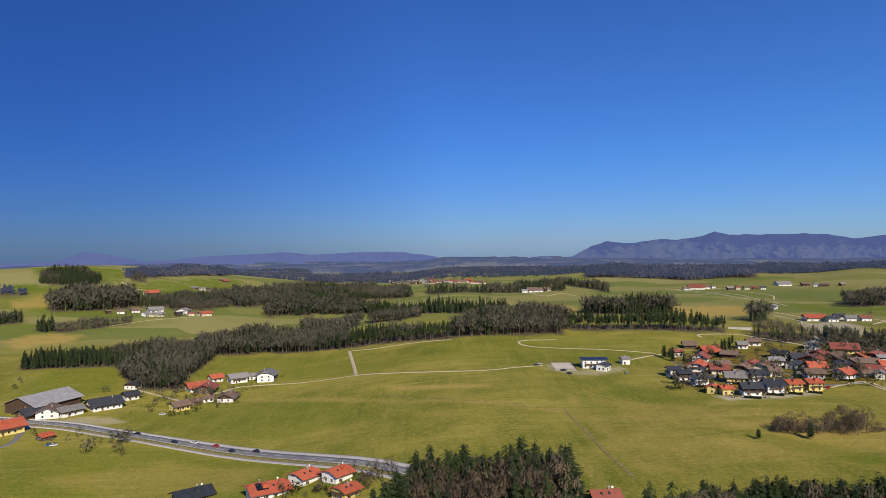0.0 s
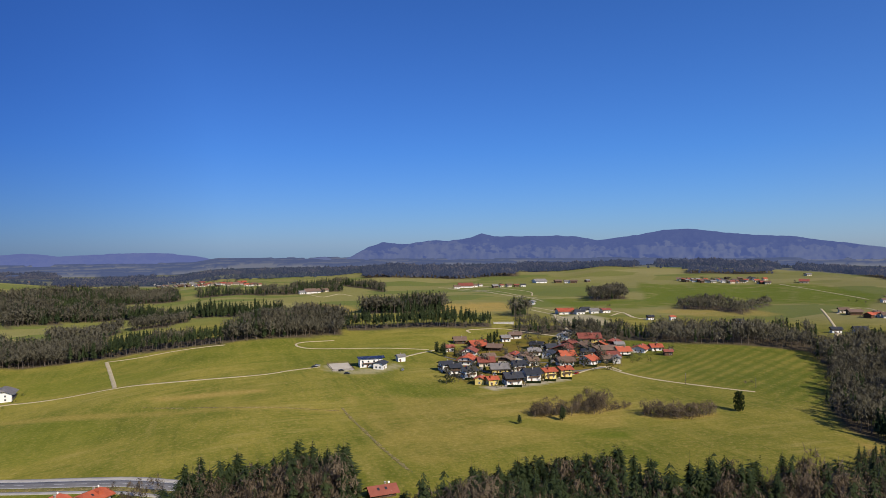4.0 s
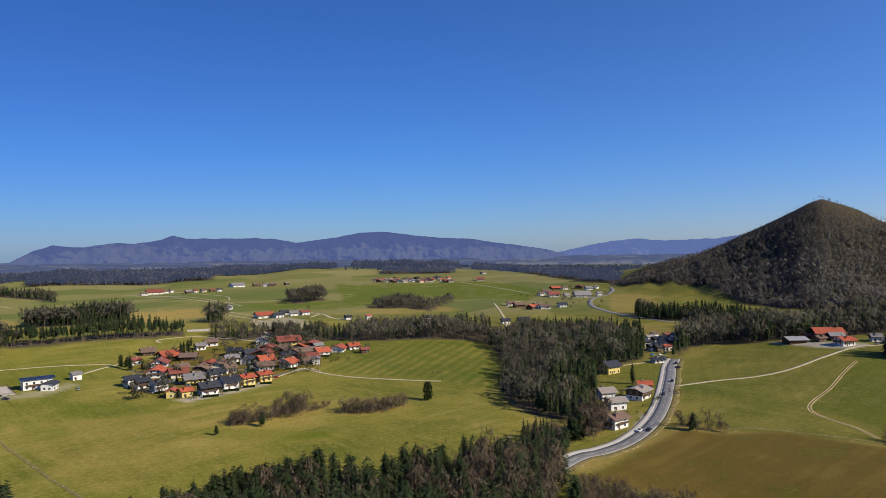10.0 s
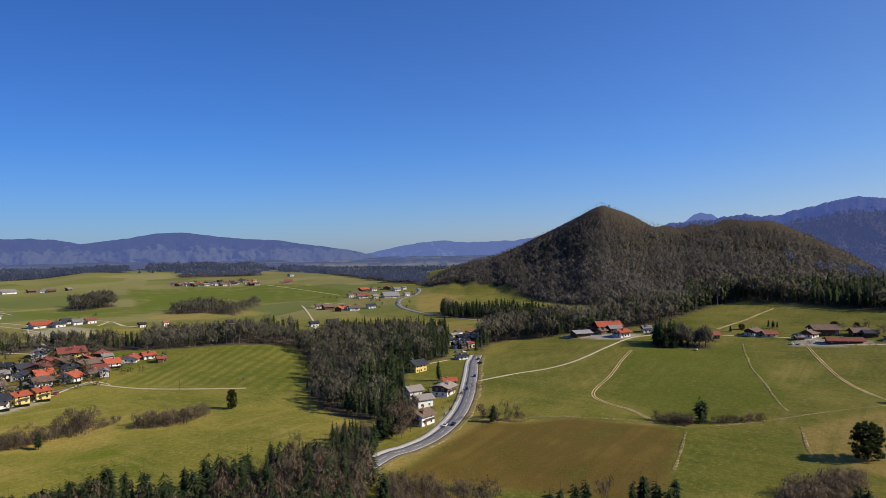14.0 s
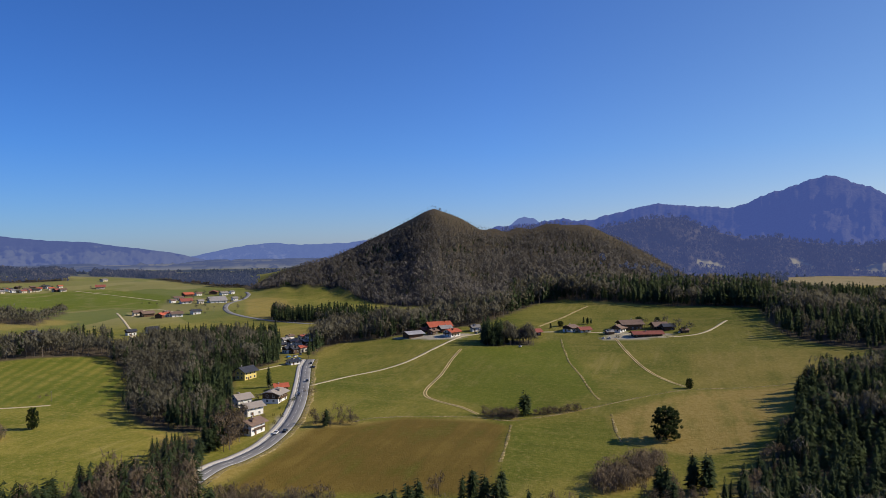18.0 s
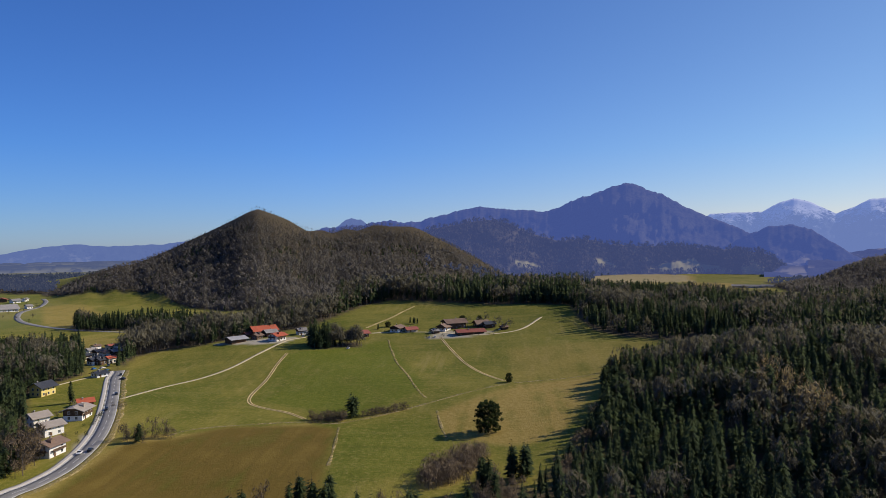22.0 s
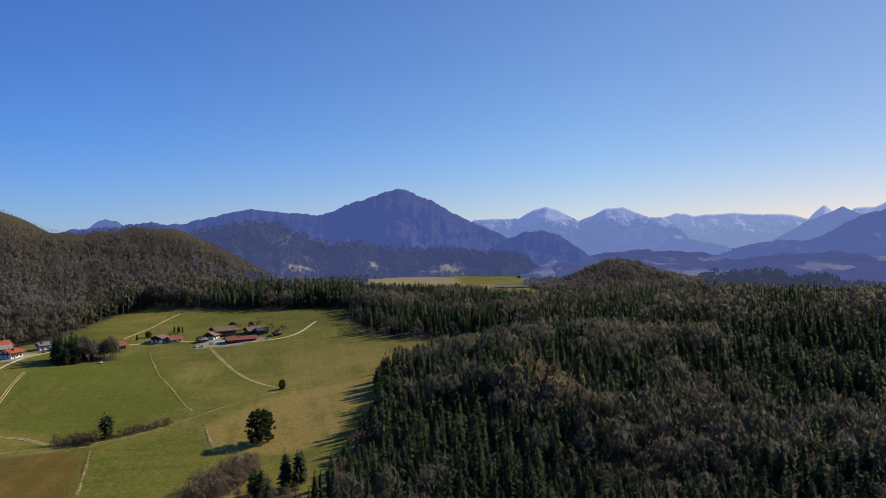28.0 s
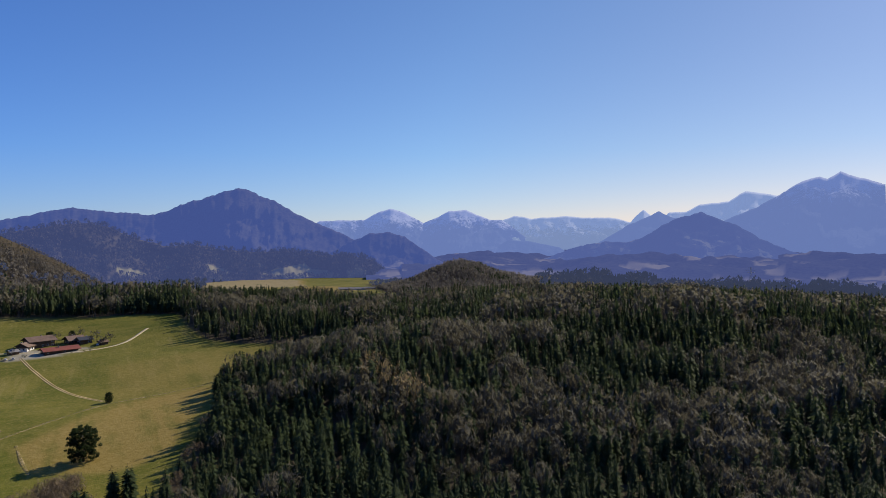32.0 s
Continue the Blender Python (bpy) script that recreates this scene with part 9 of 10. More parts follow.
shrub(269.9, 198.4, 4.4)
shrub(294.5, 213.9, 4.8)
bare_tree(320.8, 232.1, 10.3)
bare_tree(302.4, 216.6, 11.8)
bare_tree(289.6, 205.3, 12.6)
bare_tree(284.7, 208.6, 12.8)
bare_tree(276.0, 205.3, 10.0)
bare_tree(278.4, 195.1, 12.2)
garden_bush(585.7, 17.7, 1.5)
garden_bush(593.3, 29.0, 2.2)
garden_bush(601.4, 27.2, 1.6)
garden_bush(584.0, 5.3, 2.0)
garden_bush(587.1, 47.8, 2.3)
garden_bush(592.9, 36.3, 1.7)
garden_bush(587.9, 49.4, 1.6)
garden_bush(585.1, 47.2, 1.5)
garden_bush(585.9, 9.3, 1.7)
garden_bush(598.2, 31.6, 2.1)
garden_bush(600.0, 92.0, 3.0)
garden_bush(603.8, 100.0, 2.7)
garden_bush(596.4, 74.6, 2.5)
garden_bush(578.8, 60.9, 2.5)
spruce(647.6, 83.5, 7.2)
spruce(642.1, 79.2, 8.1)
spruce(645.5, 76.5, 6.8)
spruce(616.6, 108.2, 6.7)
shrub(-193.4, 411.9, 3.5)
shrub(-193.1, 413.1, 2.0)
shrub(-197.6, 415.4, 2.7)
shrub(-190.3, 400.0, 2.6)
shrub(-191.5, 399.5, 2.2)
shrub(-197.6, 401.0, 2.5)
shrub(-188.2, 414.2, 2.1)
shrub(-200.5, 408.4, 2.6)
shrub(-204.9, 409.6, 3.3)
shrub(-182.7, 402.5, 2.4)
garden_bush(262.5, 523.9, 3.2)
garden_bush(285.7, 505.9, 3.5)
garden_bush(300.5, 525.1, 3.7)
garden_bush(158.7, 427.5, 5.0)
garden_bush(207.6, 545.8, 5.7)
garden_bush(164.0, 450.1, 5.1)
garden_bush(240.7, 478.9, 4.2)
garden_bush(187.9, 458.0, 3.5)
garden_bush(240.0, 511.5, 4.1)
garden_bush(278.6, 469.6, 4.9)
garden_bush(283.9, 545.5, 5.3)
garden_bush(264.3, 449.0, 4.6)
garden_bush(247.7, 427.4, 3.8)
garden_bush(189.4, 504.6, 3.1)
garden_bush(216.1, 544.7, 3.0)
garden_bush(246.9, 553.4, 4.4)
garden_bush(263.3, 453.0, 3.2)
garden_bush(281.2, 516.4, 5.4)
garden_bush(244.2, 470.4, 4.3)
garden_bush(317.9, 512.4, 5.7)
garden_bush(210.3, 542.7, 3.6)
garden_bush(146.9, 435.9, 3.6)
garden_bush(252.8, 507.5, 4.1)
garden_bush(264.5, 470.8, 3.8)
garden_bush(287.6, 523.2, 3.1)
garden_bush(231.9, 433.9, 5.3)
garden_bush(227.9, 425.9, 5.8)
garden_bush(258.7, 521.3, 4.7)
garden_bush(203.8, 448.9, 4.0)
garden_bush(183.0, 526.1, 3.4)
garden_bush(247.7, 453.8, 4.6)
garden_bush(188.3, 447.0, 4.3)
garden_bush(246.9, 520.4, 6.0)
garden_bush(221.0, 481.7, 3.6)
garden_bush(221.7, 481.4, 4.3)
garden_bush(273.0, 496.9, 4.9)
garden_bush(277.0, 525.4, 5.5)
garden_bush(179.3, 516.8, 5.5)
garden_bush(186.1, 514.4, 4.2)
garden_bush(260.3, 426.9, 3.7)
garden_bush(225.9, 435.9, 4.5)
garden_bush(224.0, 532.8, 3.2)
garden_bush(185.8, 547.3, 5.2)
garden_bush(270.3, 536.8, 5.8)
garden_bush(303.1, 487.4, 4.1)
garden_bush(269.9, 458.5, 5.2)
garden_bush(170.4, 447.7, 4.3)
garden_bush(187.7, 547.7, 3.8)
garden_bush(204.1, 515.0, 5.7)
garden_bush(232.3, 521.6, 3.3)
garden_bush(169.2, 493.8, 4.3)
garden_bush(167.0, 477.6, 4.0)
garden_bush(160.2, 483.1, 3.5)
garden_bush(169.1, 445.0, 4.3)
garden_bush(203.9, 470.8, 5.2)
garden_bush(217.2, 422.5, 5.1)
garden_bush(179.5, 419.2, 3.0)
garden_bush(206.1, 538.9, 4.1)
garden_bush(213.8, 494.8, 4.9)
garden_bush(207.1, 481.3, 5.0)
garden_bush(258.5, 428.0, 4.1)
garden_bush(183.3, 415.4, 5.5)
garden_bush(309.8, 525.5, 3.9)
garden_bush(229.2, 505.5, 4.4)
garden_bush(299.2, 491.0, 4.5)
garden_bush(197.1, 466.0, 4.6)
garden_bush(208.5, 547.7, 5.3)
garden_bush(285.8, 496.7, 3.6)
garden_bush(164.8, 462.5, 4.7)
garden_bush(277.5, 457.4, 4.7)
garden_bush(214.7, 425.9, 5.8)
garden_bush(202.6, 538.1, 3.4)
garden_bush(142.7, 433.1, 5.9)
garden_bush(210.6, 442.4, 5.0)
garden_bush(256.3, 490.0, 5.9)
garden_bush(226.2, 540.6, 3.2)
garden_bush(250.0, 444.5, 5.6)
garden_bush(289.2, 510.8, 4.1)
garden_bush(176.4, 430.2, 3.0)
garden_bush(190.7, 456.8, 4.9)
bare_tree(178.7, 546.5, 7.8)
bare_tree(193.3, 493.5, 7.2)
bare_tree(283.4, 493.4, 10.3)
bare_tree(194.5, 447.6, 7.5)
bare_tree(304.0, 518.5, 9.6)
bare_tree(231.9, 468.8, 9.7)
bare_tree(296.0, 545.9, 9.7)
bare_tree(226.2, 474.9, 7.5)
bare_tree(291.6, 541.5, 7.2)
bare_tree(148.3, 434.4, 7.8)
bare_tree(290.1, 545.7, 10.0)
bare_tree(188.4, 481.5, 10.7)
bare_tree(256.3, 484.4, 10.6)
bare_tree(181.1, 554.2, 8.2)
bare_tree(211.2, 457.6, 7.1)
bare_tree(190.5, 491.4, 8.6)
bare_tree(184.0, 524.7, 7.1)
bare_tree(148.6, 450.1, 8.6)
bare_tree(281.2, 519.8, 10.7)
bare_tree(324.2, 548.3, 10.0)
bare_tree(276.3, 461.6, 7.6)
bare_tree(250.8, 460.1, 7.8)
bare_tree(248.6, 474.9, 8.0)
bare_tree(258.2, 451.4, 7.4)
bare_tree(224.0, 479.2, 7.0)
bare_tree(210.7, 437.9, 8.7)
bare_tree(207.9, 438.2, 11.4)
bare_tree(329.4, 538.2, 12.0)
bare_tree(218.5, 513.4, 7.9)
bare_tree(272.2, 479.1, 9.3)
bare_tree(232.0, 488.7, 9.9)
bare_tree(172.7, 465.0, 8.3)
bare_tree(144.9, 436.6, 7.5)
bare_tree(260.8, 460.3, 9.1)
bare_tree(265.8, 522.2, 8.1)
bare_tree(273.8, 463.1, 10.8)
bare_tree(257.8, 556.1, 10.9)
bare_tree(313.4, 510.5, 10.1)
bare_tree(161.4, 436.1, 10.5)
bare_tree(161.4, 468.0, 10.4)
bare_tree(219.4, 480.3, 11.7)
bare_tree(261.1, 492.0, 11.8)
bare_tree(236.7, 457.4, 9.8)
bare_tree(253.6, 458.5, 9.5)
bare_tree(248.2, 533.0, 10.3)
bare_tree(272.0, 499.8, 7.3)
bare_tree(253.9, 472.1, 10.2)
bare_tree(165.1, 444.3, 10.6)
bare_tree(301.1, 531.7, 8.4)
bare_tree(271.1, 557.6, 11.9)
bare_tree(206.0, 544.3, 11.0)
bare_tree(192.1, 484.3, 10.3)
bare_tree(216.2, 558.6, 10.5)
bare_tree(268.8, 456.8, 7.5)
bare_tree(213.4, 500.4, 7.2)
bare_tree(268.7, 454.5, 11.8)
bare_tree(272.9, 454.3, 8.5)
bare_tree(233.1, 446.9, 7.0)
bare_tree(150.8, 433.5, 7.5)
bare_tree(301.0, 502.8, 8.2)
spruce(201.4, 454.4, 7.6)
spruce(171.1, 462.4, 6.4)
spruce(283.2, 493.5, 8.4)
spruce(252.3, 511.1, 9.0)
spruce(303.2, 489.7, 7.1)
spruce(242.3, 475.9, 6.1)
spruce(303.1, 501.5, 9.0)
spruce(226.0, 451.6, 8.7)
spruce(230.3, 556.2, 7.3)
spruce(256.6, 512.3, 6.4)
spruce(227.1, 548.9, 6.8)
spruce(243.8, 501.9, 8.4)
spruce(215.5, 467.8, 8.0)
spruce(240.2, 499.2, 5.9)
garden_bush(296.1, 446.8, 3.9)
garden_bush(303.1, 442.1, 3.2)
garden_bush(272.2, 440.7, 3.3)
garden_bush(243.9, 444.5, 3.2)
garden_bush(320.7, 460.3, 3.3)
garden_bush(295.0, 457.1, 3.8)
garden_bush(276.6, 455.6, 3.9)
garden_bush(245.5, 444.8, 3.4)
garden_bush(299.9, 487.1, 3.0)
garden_bush(274.7, 485.7, 3.0)
garden_bush(289.2, 444.2, 3.3)
garden_bush(310.6, 457.5, 2.1)
garden_bush(289.5, 486.4, 3.2)
garden_bush(271.0, 459.0, 2.7)
garden_bush(264.5, 485.7, 3.9)
garden_bush(281.6, 456.1, 3.1)
bare_tree(286.5, 462.4, 7.7)
bare_tree(298.2, 457.4, 6.0)
bare_tree(292.1, 498.7, 6.6)
bare_tree(268.0, 489.4, 6.4)
bare_tree(292.9, 485.5, 6.3)
bare_tree(326.4, 460.0, 7.0)
bare_tree(331.4, 456.3, 7.9)
bare_tree(303.3, 456.4, 6.8)
bare_tree(332.6, 457.9, 6.0)
bare_tree(316.7, 482.3, 6.3)
pale_tree(348.0, -128.5, 18.5)
pale_tree(344.1, -123.7, 19.5)
pale_tree(340.2, -129.8, 20.5)
pale_tree(336.3, -124.9, 19.0)
pale_tree(332.4, -131.1, 20.0)
pale_tree(328.5, -126.2, 18.5)
pale_tree(324.6, -132.4, 19.5)
pale_tree(320.7, -127.6, 20.5)
pale_tree(316.8, -133.7, 19.0)
pale_tree(312.9, -128.8, 20.0)
pale_tree(309.0, -135.0, 18.5)
pale_tree(305.1, -130.2, 19.5)
pale_tree(301.2, -136.3, 20.5)
pale_tree(297.3, -131.4, 19.0)
bare_tree(-224.7, 399.1, 6.0)
bare_tree(-220.1, 408.5, 5.0)
bare_tree(-192.8, 406.6, 7.3)
bare_tree(-185.9, 398.8, 7.4)
bare_tree(-185.2, 410.1, 7.2)
bare_tree(-248.1, 422.6, 6.7)
bare_tree(-218.1, 417.4, 6.5)
bare_tree(-331.5, 539.3, 5.6)
bare_tree(-336.5, 554.9, 6.3)
bare_tree(993.9, 1228.8, 10.4)
bare_tree(984.9, 1235.9, 6.5)
bare_tree(1000.2, 1318.3, 7.4)
bare_tree(1020.5, 1242.8, 10.5)
bare_tree(955.8, 1270.0, 7.2)
bare_tree(1001.9, 1257.6, 8.2)
bare_tree(1064.3, 1256.8, 8.9)
bare_tree(998.1, 1329.7, 7.3)
bare_tree(1013.6, 1212.8, 6.2)
bare_tree(981.9, 1311.8, 7.1)
bare_tree(1037.1, 1185.3, 10.5)
bare_tree(1048.4, 1128.1, 7.2)
bare_tree(1055.8, 1247.8, 8.6)
bare_tree(1042.1, 1195.1, 10.9)
bare_tree(1012.3, 1249.4, 10.5)
bare_tree(1079.7, 1211.3, 8.0)
bare_tree(1085.0, 1223.8, 10.0)
bare_tree(1060.4, 1164.5, 6.6)
bare_tree(1053.7, 1249.5, 10.3)
bare_tree(1021.2, 1296.8, 8.2)
bare_tree(973.0, 1239.3, 6.9)
bare_tree(992.3, 1298.6, 8.1)
bare_tree(1004.1, 1193.9, 8.0)
bare_tree(1087.1, 1199.1, 8.4)
bare_tree(72.0, 1573.1, 9.1)
bare_tree(-113.8, 1807.8, 7.5)
bare_tree(25.7, 1687.4, 6.5)
bare_tree(-30.7, 1645.1, 9.7)
bare_tree(-40.6, 1806.3, 8.8)
bare_tree(-25.9, 1775.1, 6.5)
bare_tree(-149.3, 2217.8, 9.7)
bare_tree(86.2, 1579.2, 9.4)
bare_tree(-25.2, 1758.9, 8.3)
bare_tree(-33.5, 1643.8, 10.6)
bare_tree(-36.3, 1795.7, 9.5)
bare_tree(78.2, 1559.6, 10.8)
bare_tree(51.3, 1565.4, 8.3)
bare_tree(32.2, 1673.1, 10.9)
bare_tree(-76.6, 1783.4, 9.8)
bare_tree(73.3, 1659.3, 8.3)
bare_tree(727.2, 652.5, 7.3)
bare_tree(894.3, 774.4, 6.5)
bare_tree(930.7, 733.5, 6.1)
bare_tree(805.9, 626.8, 6.9)
bare_tree(905.8, 719.8, 8.8)
bare_tree(837.1, 608.7, 5.2)
bare_tree(927.0, 673.7, 7.8)
bare_tree(995.4, 785.5, 7.2)
bare_tree(1011.8, 742.5, 7.5)
bare_tree(994.0, 830.0, 5.2)
bare_tree(939.2, 758.1, 5.7)
bare_tree(782.8, 643.0, 7.1)
bare_tree(776.9, 595.7, 6.0)
bare_tree(855.1, 598.9, 7.9)
bare_tree(1040.4, 723.0, 6.6)
bare_tree(867.4, 671.6, 8.9)
bare_tree(922.1, 777.3, 8.1)
bare_tree(972.9, 700.8, 5.2)
bare_tree(855.0, 669.6, 8.4)
bare_tree(865.9, 663.7, 8.1)
bare_tree(847.5, 633.4, 5.1)
bare_tree(914.8, 675.2, 7.2)
garden_bush(800.4, 619.3, 3.3)
garden_bush(1041.0, 732.7, 4.6)
garden_bush(1070.8, 759.9, 4.1)
garden_bush(980.4, 700.6, 3.3)
garden_bush(1025.2, 708.1, 5.0)
garden_bush(749.0, 613.2, 4.1)
garden_bush(917.3, 808.9, 4.2)
garden_bush(910.5, 818.0, 3.7)
garden_bush(723.2, 632.9, 4.0)
garden_bush(905.4, 736.3, 3.2)
garden_bush(831.9, 632.5, 4.5)
garden_bush(803.6, 567.8, 3.7)
bare_tree(-487.1, 1094.9, 7.3)
bare_tree(-422.0, 1106.0, 7.6)
bare_tree(-385.8, 1120.3, 7.2)
bare_tree(-388.0, 1075.1, 5.9)
bare_tree(-464.0, 1098.1, 5.6)
bare_tree(-415.9, 1062.6, 6.2)
bare_tree(-401.8, 1061.5, 7.6)
bare_tree(-483.2, 1080.0, 8.2)
bare_tree(-510.2, 1067.4, 6.1)
bare_tree(-483.1, 1066.1, 5.9)
bare_tree(-462.9, 1056.5, 7.5)
bare_tree(-386.2, 1121.9, 7.9)
bare_tree(-440.3, 1079.7, 8.3)
bare_tree(-424.8, 1061.7, 7.9)
bare_tree(420.8, 810.2, 5.9)
bare_tree(470.0, 826.7, 6.9)
bare_tree(435.3, 838.8, 7.0)
bare_tree(440.2, 812.4, 6.5)
bare_tree(478.6, 855.2, 5.5)
bare_tree(458.8, 835.3, 7.8)
bare_tree(495.0, 847.0, 5.7)
bare_tree(516.1, 848.3, 7.8)
bare_tree(471.8, 791.0, 5.6)
bare_tree(491.3, 817.8, 6.3)
bare_tree(459.2, 849.9, 7.1)
bare_tree(431.2, 796.8, 7.3)
bare_tree(268.8, 198.2, 16.5)
bare_tree(275.4, 199.4, 15.7)
bare_tree(281.9, 200.6, 15.9)
bare_tree(294.6, 207.0, 14.0)
bare_tree(288.3, 210.6, 13.5)
bare_tree(275.7, 205.7, 13.4)
bare_tree(266.2, 191.7, 15.5)
shrub(-64.4, 281.7, 3.9)
shrub(-62.8, 290.3, 3.0)
shrub(-52.0, 282.3, 3.3)
shrub(-45.1, 282.4, 2.9)
shrub(-41.8, 282.9, 3.5)
shrub(-34.3, 287.0, 3.8)
shrub(-32.8, 290.2, 3.6)
shrub(-30.2, 281.4, 3.2)
shrub(-34.3, 271.8, 3.9)
shrub(-55.8, 278.5, 3.2)
shrub(-69.4, 283.6, 3.9)
garden_bush(-63.1, 286.1, 3.7)
garden_bush(-60.4, 287.7, 3.6)
garden_bush(-51.2, 285.5, 3.5)
garden_bush(-47.2, 281.1, 3.1)
garden_bush(-42.3, 278.8, 3.1)
garden_bush(-32.1, 278.2, 3.0)
bare_tree(-29.9, 289.5, 9.0)
bare_tree(-27.6, 284.7, 9.6)
bare_tree(-30.7, 279.3, 7.6)
bare_tree(-22.9, 290.1, 8.5)
bare_tree(-178.6, 533.9, 8.2)
bare_tree(-172.9, 524.2, 8.2)
bare_tree(-166.0, 521.2, 7.8)
bare_tree(-186.7, 523.7, 10.5)
bare_tree(-162.8, 535.8, 8.8)
bare_tree(-182.6, 495.4, 10.2)
bare_tree(-196.7, 500.7, 7.7)
bare_tree(-206.4, 509.8, 10.0)
garden_bush(-184.0, 468.1, 4.1)
garden_bush(-181.4, 471.3, 4.9)
garden_bush(-174.0, 471.9, 3.8)
garden_bush(-171.6, 481.3, 3.6)
garden_bush(-208.7, 492.6, 3.1)
garden_bush(-201.3, 480.6, 4.6)
garden_bush(-161.9, 505.7, 4.5)
garden_bush(-149.8, 506.3, 3.0)
garden_bush(-171.9, 487.6, 4.0)
garden_bush(-151.5, 554.7, 2.0)
garden_bush(-148.9, 558.5, 1.8)
garden_bush(-145.6, 559.4, 1.7)
garden_bush(-142.2, 560.2, 1.8)
garden_bush(-156.0, 551.4, 2.0)
garden_bush(-158.4, 547.5, 1.9)
round_tree(645.7, 18.9, 6.3)
round_tree(627.9, 101.4, 5.0)
bare_tree(626.0, 1.3, 9.4)
bare_tree(614.9, -8.8, 9.2)
bare_tree(639.9, 12.4, 10.7)
bare_tree(628.3, 29.1, 10.4)
bare_tree(-180.2, 397.0, 8.7)
bare_tree(-183.8, 399.8, 7.4)
bare_tree(-183.3, 394.5, 8.2)
shrub(162.1, 343.7, 3.4)
shrub(169.1, 350.3, 3.4)
shrub(166.3, 340.6, 3.4)
shrub(176.4, 353.4, 3.4)
shrub(183.0, 358.0, 3.4)
shrub(173.4, 343.7, 3.4)
shrub(176.4, 338.8, 3.4)
shrub(183.3, 347.6, 3.4)
shrub(162.8, 340.0, 3.4)
shrub(172.1, 347.7, 3.4)
shrub(181.1, 349.9, 3.4)
shrub(177.4, 359.6, 3.4)
shrub(203.4, 329.2, 3.6)
shrub(206.6, 329.6, 3.6)
shrub(210.3, 330.8, 3.6)
shrub(214.6, 332.8, 3.6)
shrub(199.2, 327.1, 3.6)
bare_tree(12.9, 254.7, 17.0)
bare_tree(16.6, 248.4, 17.0)
bare_tree(21.0, 253.1, 17.0)
bare_tree(23.3, 245.9, 17.0)
bare_tree(27.6, 248.5, 17.0)
bare_tree(30.9, 243.0, 17.0)
bare_tree(34.9, 243.5, 17.0)
bare_tree(38.1, 239.0, 17.0)
bare_tree(17.6, 236.3, 17.0)
bare_tree(23.8, 231.8, 17.0)
bare_tree(29.9, 228.0, 17.0)
bare_tree(33.8, 223.5, 17.0)
bare_tree(13.4, 229.6, 17.0)
bare_tree(9.2, 239.8, 17.0)
bare_tree(115.6, 220.5, 16.0)
bare_tree(118.5, 215.6, 16.0)
bare_tree(124.2, 215.8, 16.0)
bare_tree(125.9, 209.0, 16.0)
bare_tree(126.0, 201.9, 16.0)
bare_tree(115.1, 203.7, 16.0)
bare_tree(108.7, 201.6, 16.0)
bare_tree(118.9, 195.7, 16.0)
bare_tree(183.2, 168.6, 16.0)
bare_tree(182.2, 163.8, 16.0)
bare_tree(187.2, 164.2, 16.0)
bare_tree(180.8, 156.3, 16.0)
bare_tree(136.2, 196.4, 16.0)
bare_tree(132.9, 185.3, 16.0)
bare_tree(154.3, 166.5, 16.0)
bare_tree(156.0, 158.0, 16.0)
bare_tree(172.7, 145.8, 16.0)
bare_tree(-448.4, 1101.9, 8.8)
bare_tree(-439.8, 1059.4, 10.0)
bare_tree(-396.6, 1094.3, 7.6)
bare_tree(-398.2, 1075.1, 9.2)
bare_tree(-376.4, 1072.9, 8.1)
bare_tree(-518.4, 1073.3, 7.6)
bare_tree(-507.0, 1253.5, 6.9)
bare_tree(-590.4, 1228.9, 5.9)
bare_tree(-600.6, 1215.1, 7.0)
bare_tree(-568.1, 1225.2, 8.2)
bare_tree(-438.0, 1338.6, 9.9)
bare_tree(-154.3, 1484.9, 6.6)
bare_tree(-175.1, 1236.8, 10.2)
bare_tree(-694.9, 2583.2, 9.9)
bare_tree(-612.8, 2593.6, 9.7)
bare_tree(-978.2, 2761.9, 8.4)
bare_tree(484.2, 1390.1, 8.4)
bare_tree(544.9, 1429.7, 8.9)
bare_tree(700.6, 1475.6, 9.8)
bare_tree(569.6, 1361.7, 10.4)
bare_tree(595.9, 1360.2, 6.1)
bare_tree(759.2, 1436.8, 10.5)
bare_tree(1063.7, 832.9, 10.0)
bare_tree(1083.2, 830.6, 10.4)
bare_tree(1131.9, 835.7, 7.5)
bare_tree(1120.0, 796.0, 7.6)
bare_tree(948.9, 718.1, 10.2)
bare_tree(946.9, 720.7, 10.3)
bare_tree(1027.1, 722.9, 8.1)
bare_tree(750.5, 686.3, 8.1)
bare_tree(1107.1, 1120.3, 7.4)
bare_tree(1315.8, 1296.3, 5.8)
bare_tree(994.1, 1318.0, 6.7)
bare_tree(997.3, 1283.8, 7.5)
bare_tree(991.4, 1265.9, 6.9)
bare_tree(1008.8, 1274.8, 8.9)
bare_tree(1010.9, 1278.6, 9.7)
bare_tree(985.4, 1235.5, 8.7)
bare_tree(1030.2, 1263.2, 7.4)
bare_tree(1040.4, 1254.9, 7.1)
bare_tree(1016.8, 1210.1, 8.3)
bare_tree(1040.3, 1202.7, 6.8)
bare_tree(1047.2, 1209.1, 8.1)
bare_tree(1060.7, 1215.6, 6.8)
bare_tree(1103.6, 1240.0, 9.5)
bare_tree(1048.3, 1155.3, 9.8)
bare_tree(1049.7, 1160.7, 6.5)
bare_tree(1108.3, 1209.7, 6.8)
bare_tree(1064.6, 1140.3, 7.6)
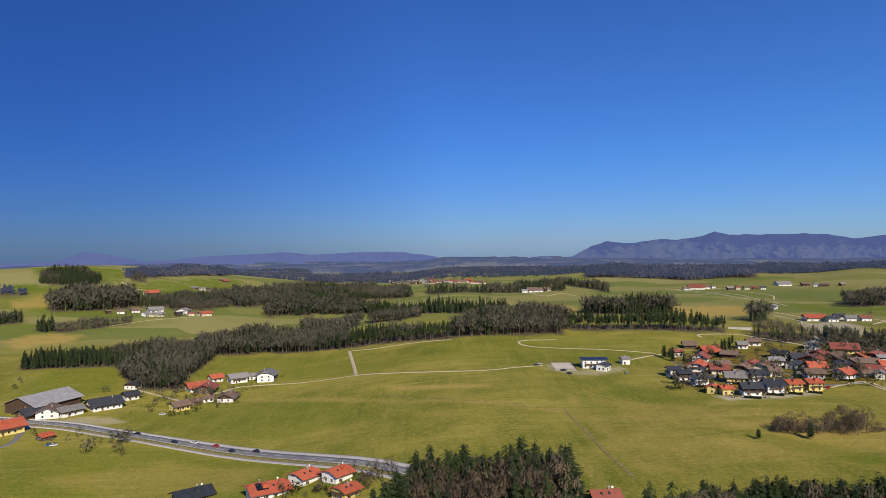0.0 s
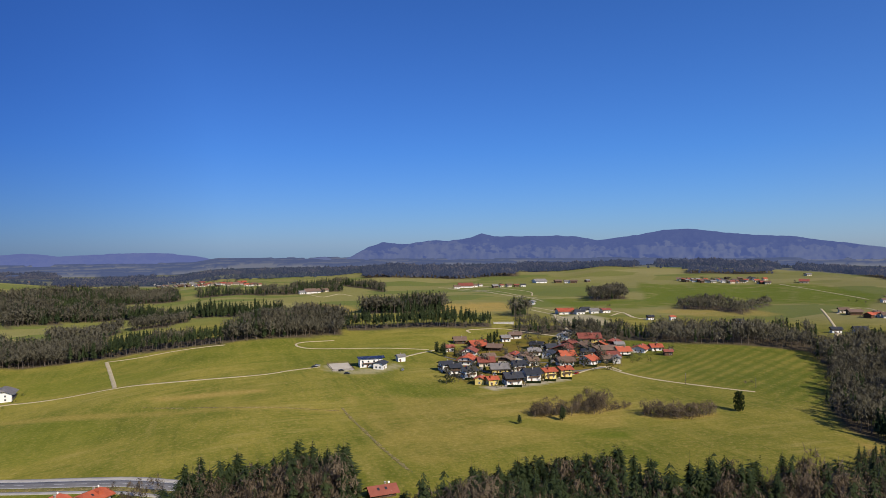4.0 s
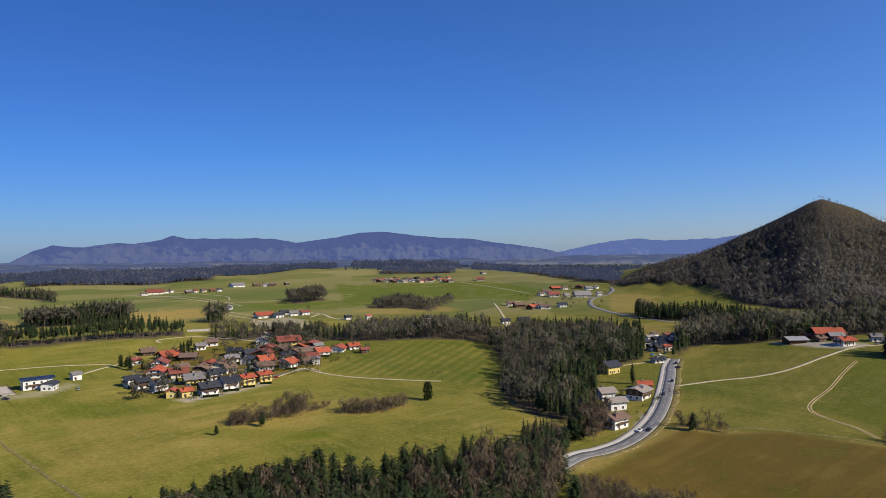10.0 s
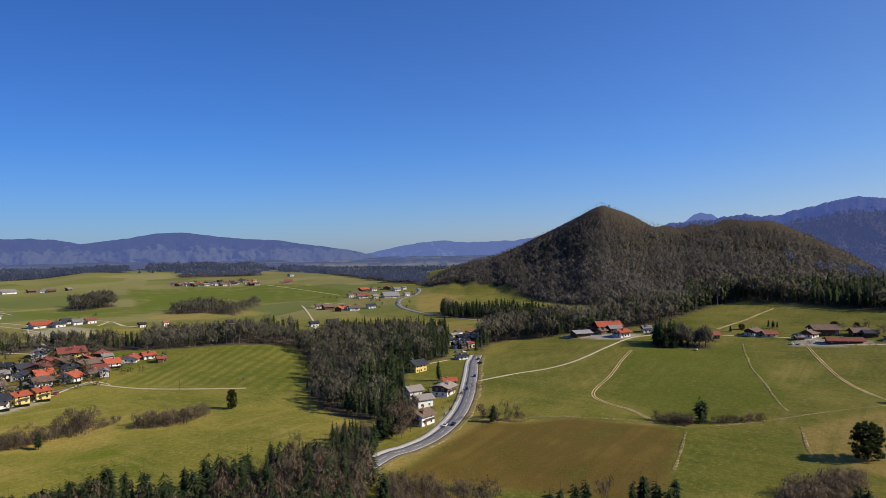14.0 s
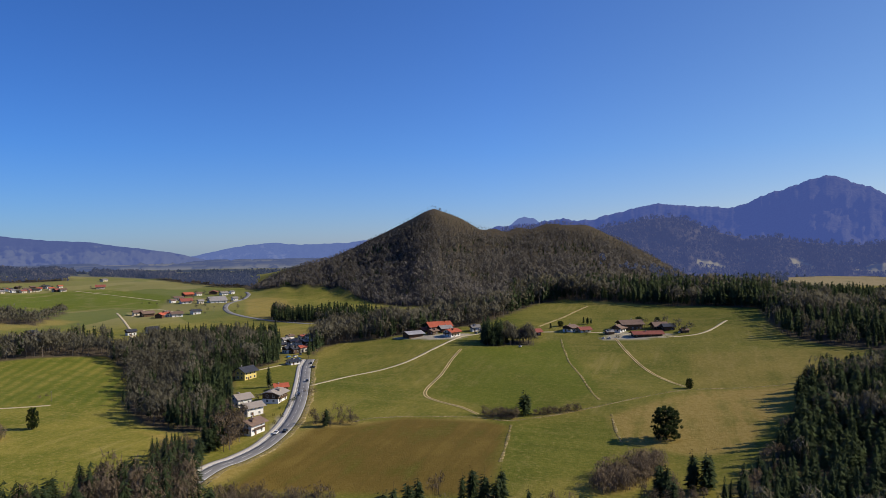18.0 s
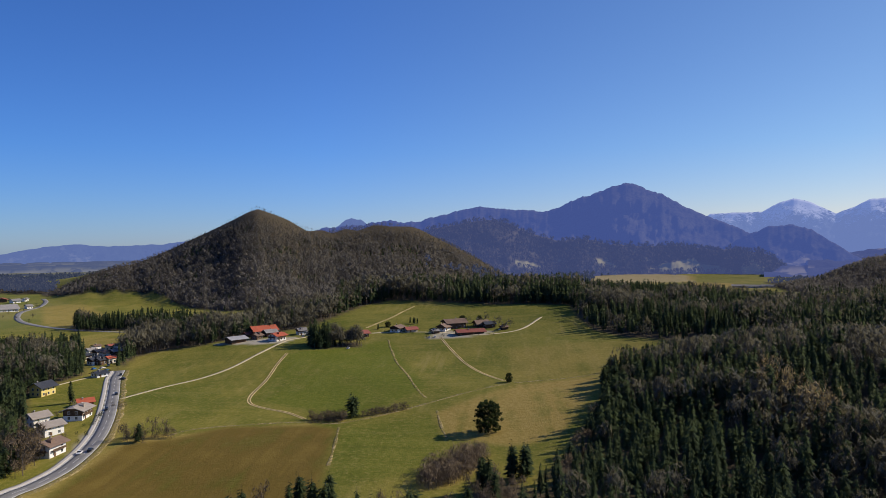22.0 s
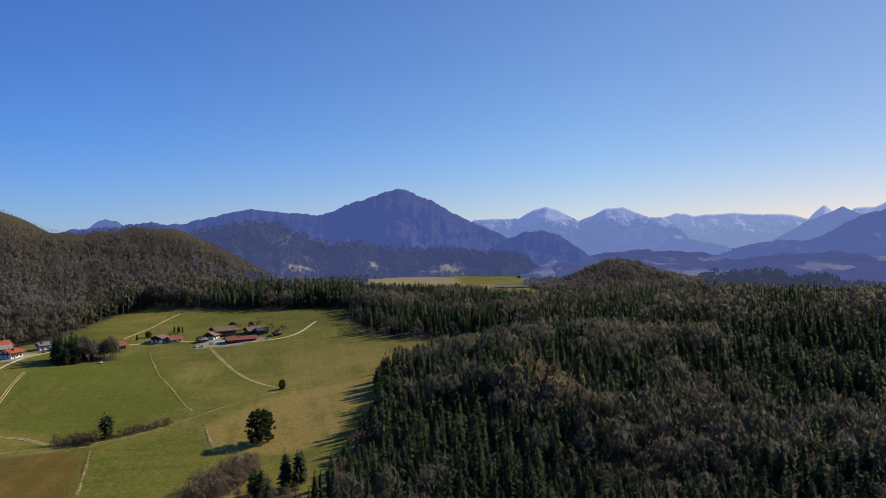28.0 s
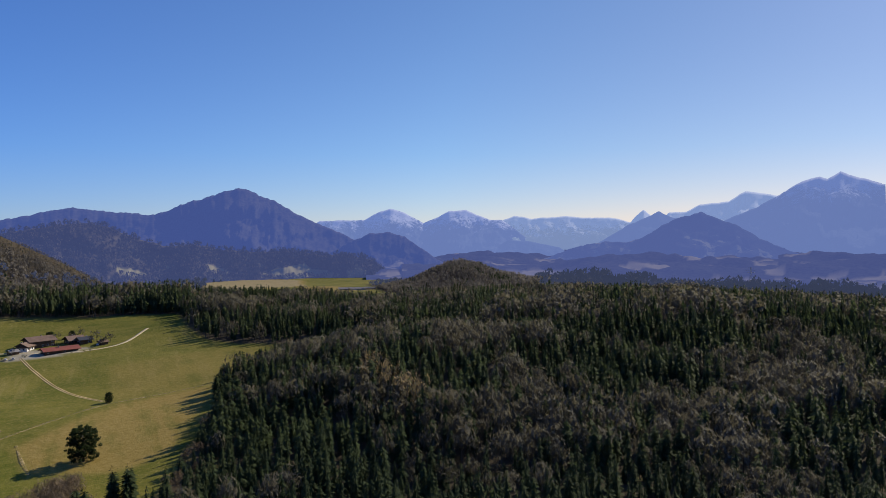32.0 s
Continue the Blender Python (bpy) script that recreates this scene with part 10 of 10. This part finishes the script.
bare_tree(-140.2, 2152.6, 6.9)
bare_tree(-141.1, 2276.5, 10.4)
bare_tree(-118.3, 2205.7, 8.2)
bare_tree(-110.6, 1901.2, 6.0)
bare_tree(-81.9, 1998.3, 7.7)
bare_tree(-63.7, 1801.0, 9.2)
bare_tree(-33.4, 1686.0, 10.3)
bare_tree(-19.4, 1641.4, 7.6)
bare_tree(-5.2, 1756.7, 10.3)
bare_tree(7.5, 1665.8, 6.8)
bare_tree(-6.8, 1634.7, 7.1)
bare_tree(18.9, 1686.4, 9.5)
bare_tree(25.2, 1701.1, 8.9)
bare_tree(17.9, 1672.0, 7.9)
bare_tree(41.9, 1651.7, 6.6)
bare_tree(43.8, 1683.5, 8.5)
bare_tree(41.4, 1667.9, 7.2)
bare_tree(47.1, 1753.1, 10.4)
bare_tree(46.5, 1673.0, 10.8)
bare_tree(67.6, 1749.4, 9.3)
bare_tree(59.8, 1584.8, 9.0)
bare_tree(60.4, 1638.5, 6.4)
bare_tree(67.8, 1617.8, 6.4)
bare_tree(100.2, 1622.2, 8.1)


# ---- a power line's lattice tower beyond the wood ----
def pylon(x, y, tall):
    ob = tagged(new("power_pylon"), "grey steel lattice power pylon beyond the wood", "pylon")
    ob.matrix_basis = pose(x, y, float(height(x, y)) - 0.3, 0, 0, 35)

    def strut(bm, a, b, w):
        a, b = Vector(a), Vector(b)
        d = (b - a).normalized()
        u = d.orthogonal().normalized() * w
        v = d.cross(u)
        ends = [[bm.verts.new(p + q) for q in (u, v, -u, -v)] for p in (a, b)]
        for i in range(4):
            bm.faces.new((ends[0][i], ends[0][(i + 1) % 4], ends[1][(i + 1) % 4], ends[1][i]))
    half = tall * 0.09
    for sx in (-1, 1):
        for sy in (-1, 1):
            bm = bmesh.new()
            strut(bm, (sx * half, sy * half, 0), (sx * 0.5, sy * 0.5, tall * 0.97), 0.22)
            part("leg", bm, steel, ob)
    for k in range(7):
        z0, z1 = tall * k / 7.3, tall * (k + 1) / 7.3
        h0, h1 = half + (0.5 - half) * z0 / (tall * 0.97), half + (0.5 - half) * z1 / (tall * 0.97)
        bm = bmesh.new()
        for sx, sy, ex, ey in ((-1, -1, 1, -1), (1, -1, 1, 1), (1, 1, -1, 1), (-1, 1, -1, -1)):
            strut(bm, (sx * h0, sy * h0, z0), (ex * h1, ey * h1, z1), 0.12)
            strut(bm, (ex * h0, ey * h0, z0), (sx * h1, sy * h1, z1), 0.12)
        part("brace", bm, steel, ob)
    for k, reach in ((0.68, 0.2), (0.8, 0.24), (0.92, 0.16)):
        bm = bmesh.new()
        for s in (-1, 1):
            strut(bm, (0, 0, tall * k + 1.0), (s * tall * reach, 0, tall * k), 0.2)
            strut(bm, (0, 0, tall * k), (s * tall * reach, 0, tall * k), 0.2)
        part("cross_arm", bm, steel, ob)


pylon(*polar(140, 1560), 40)
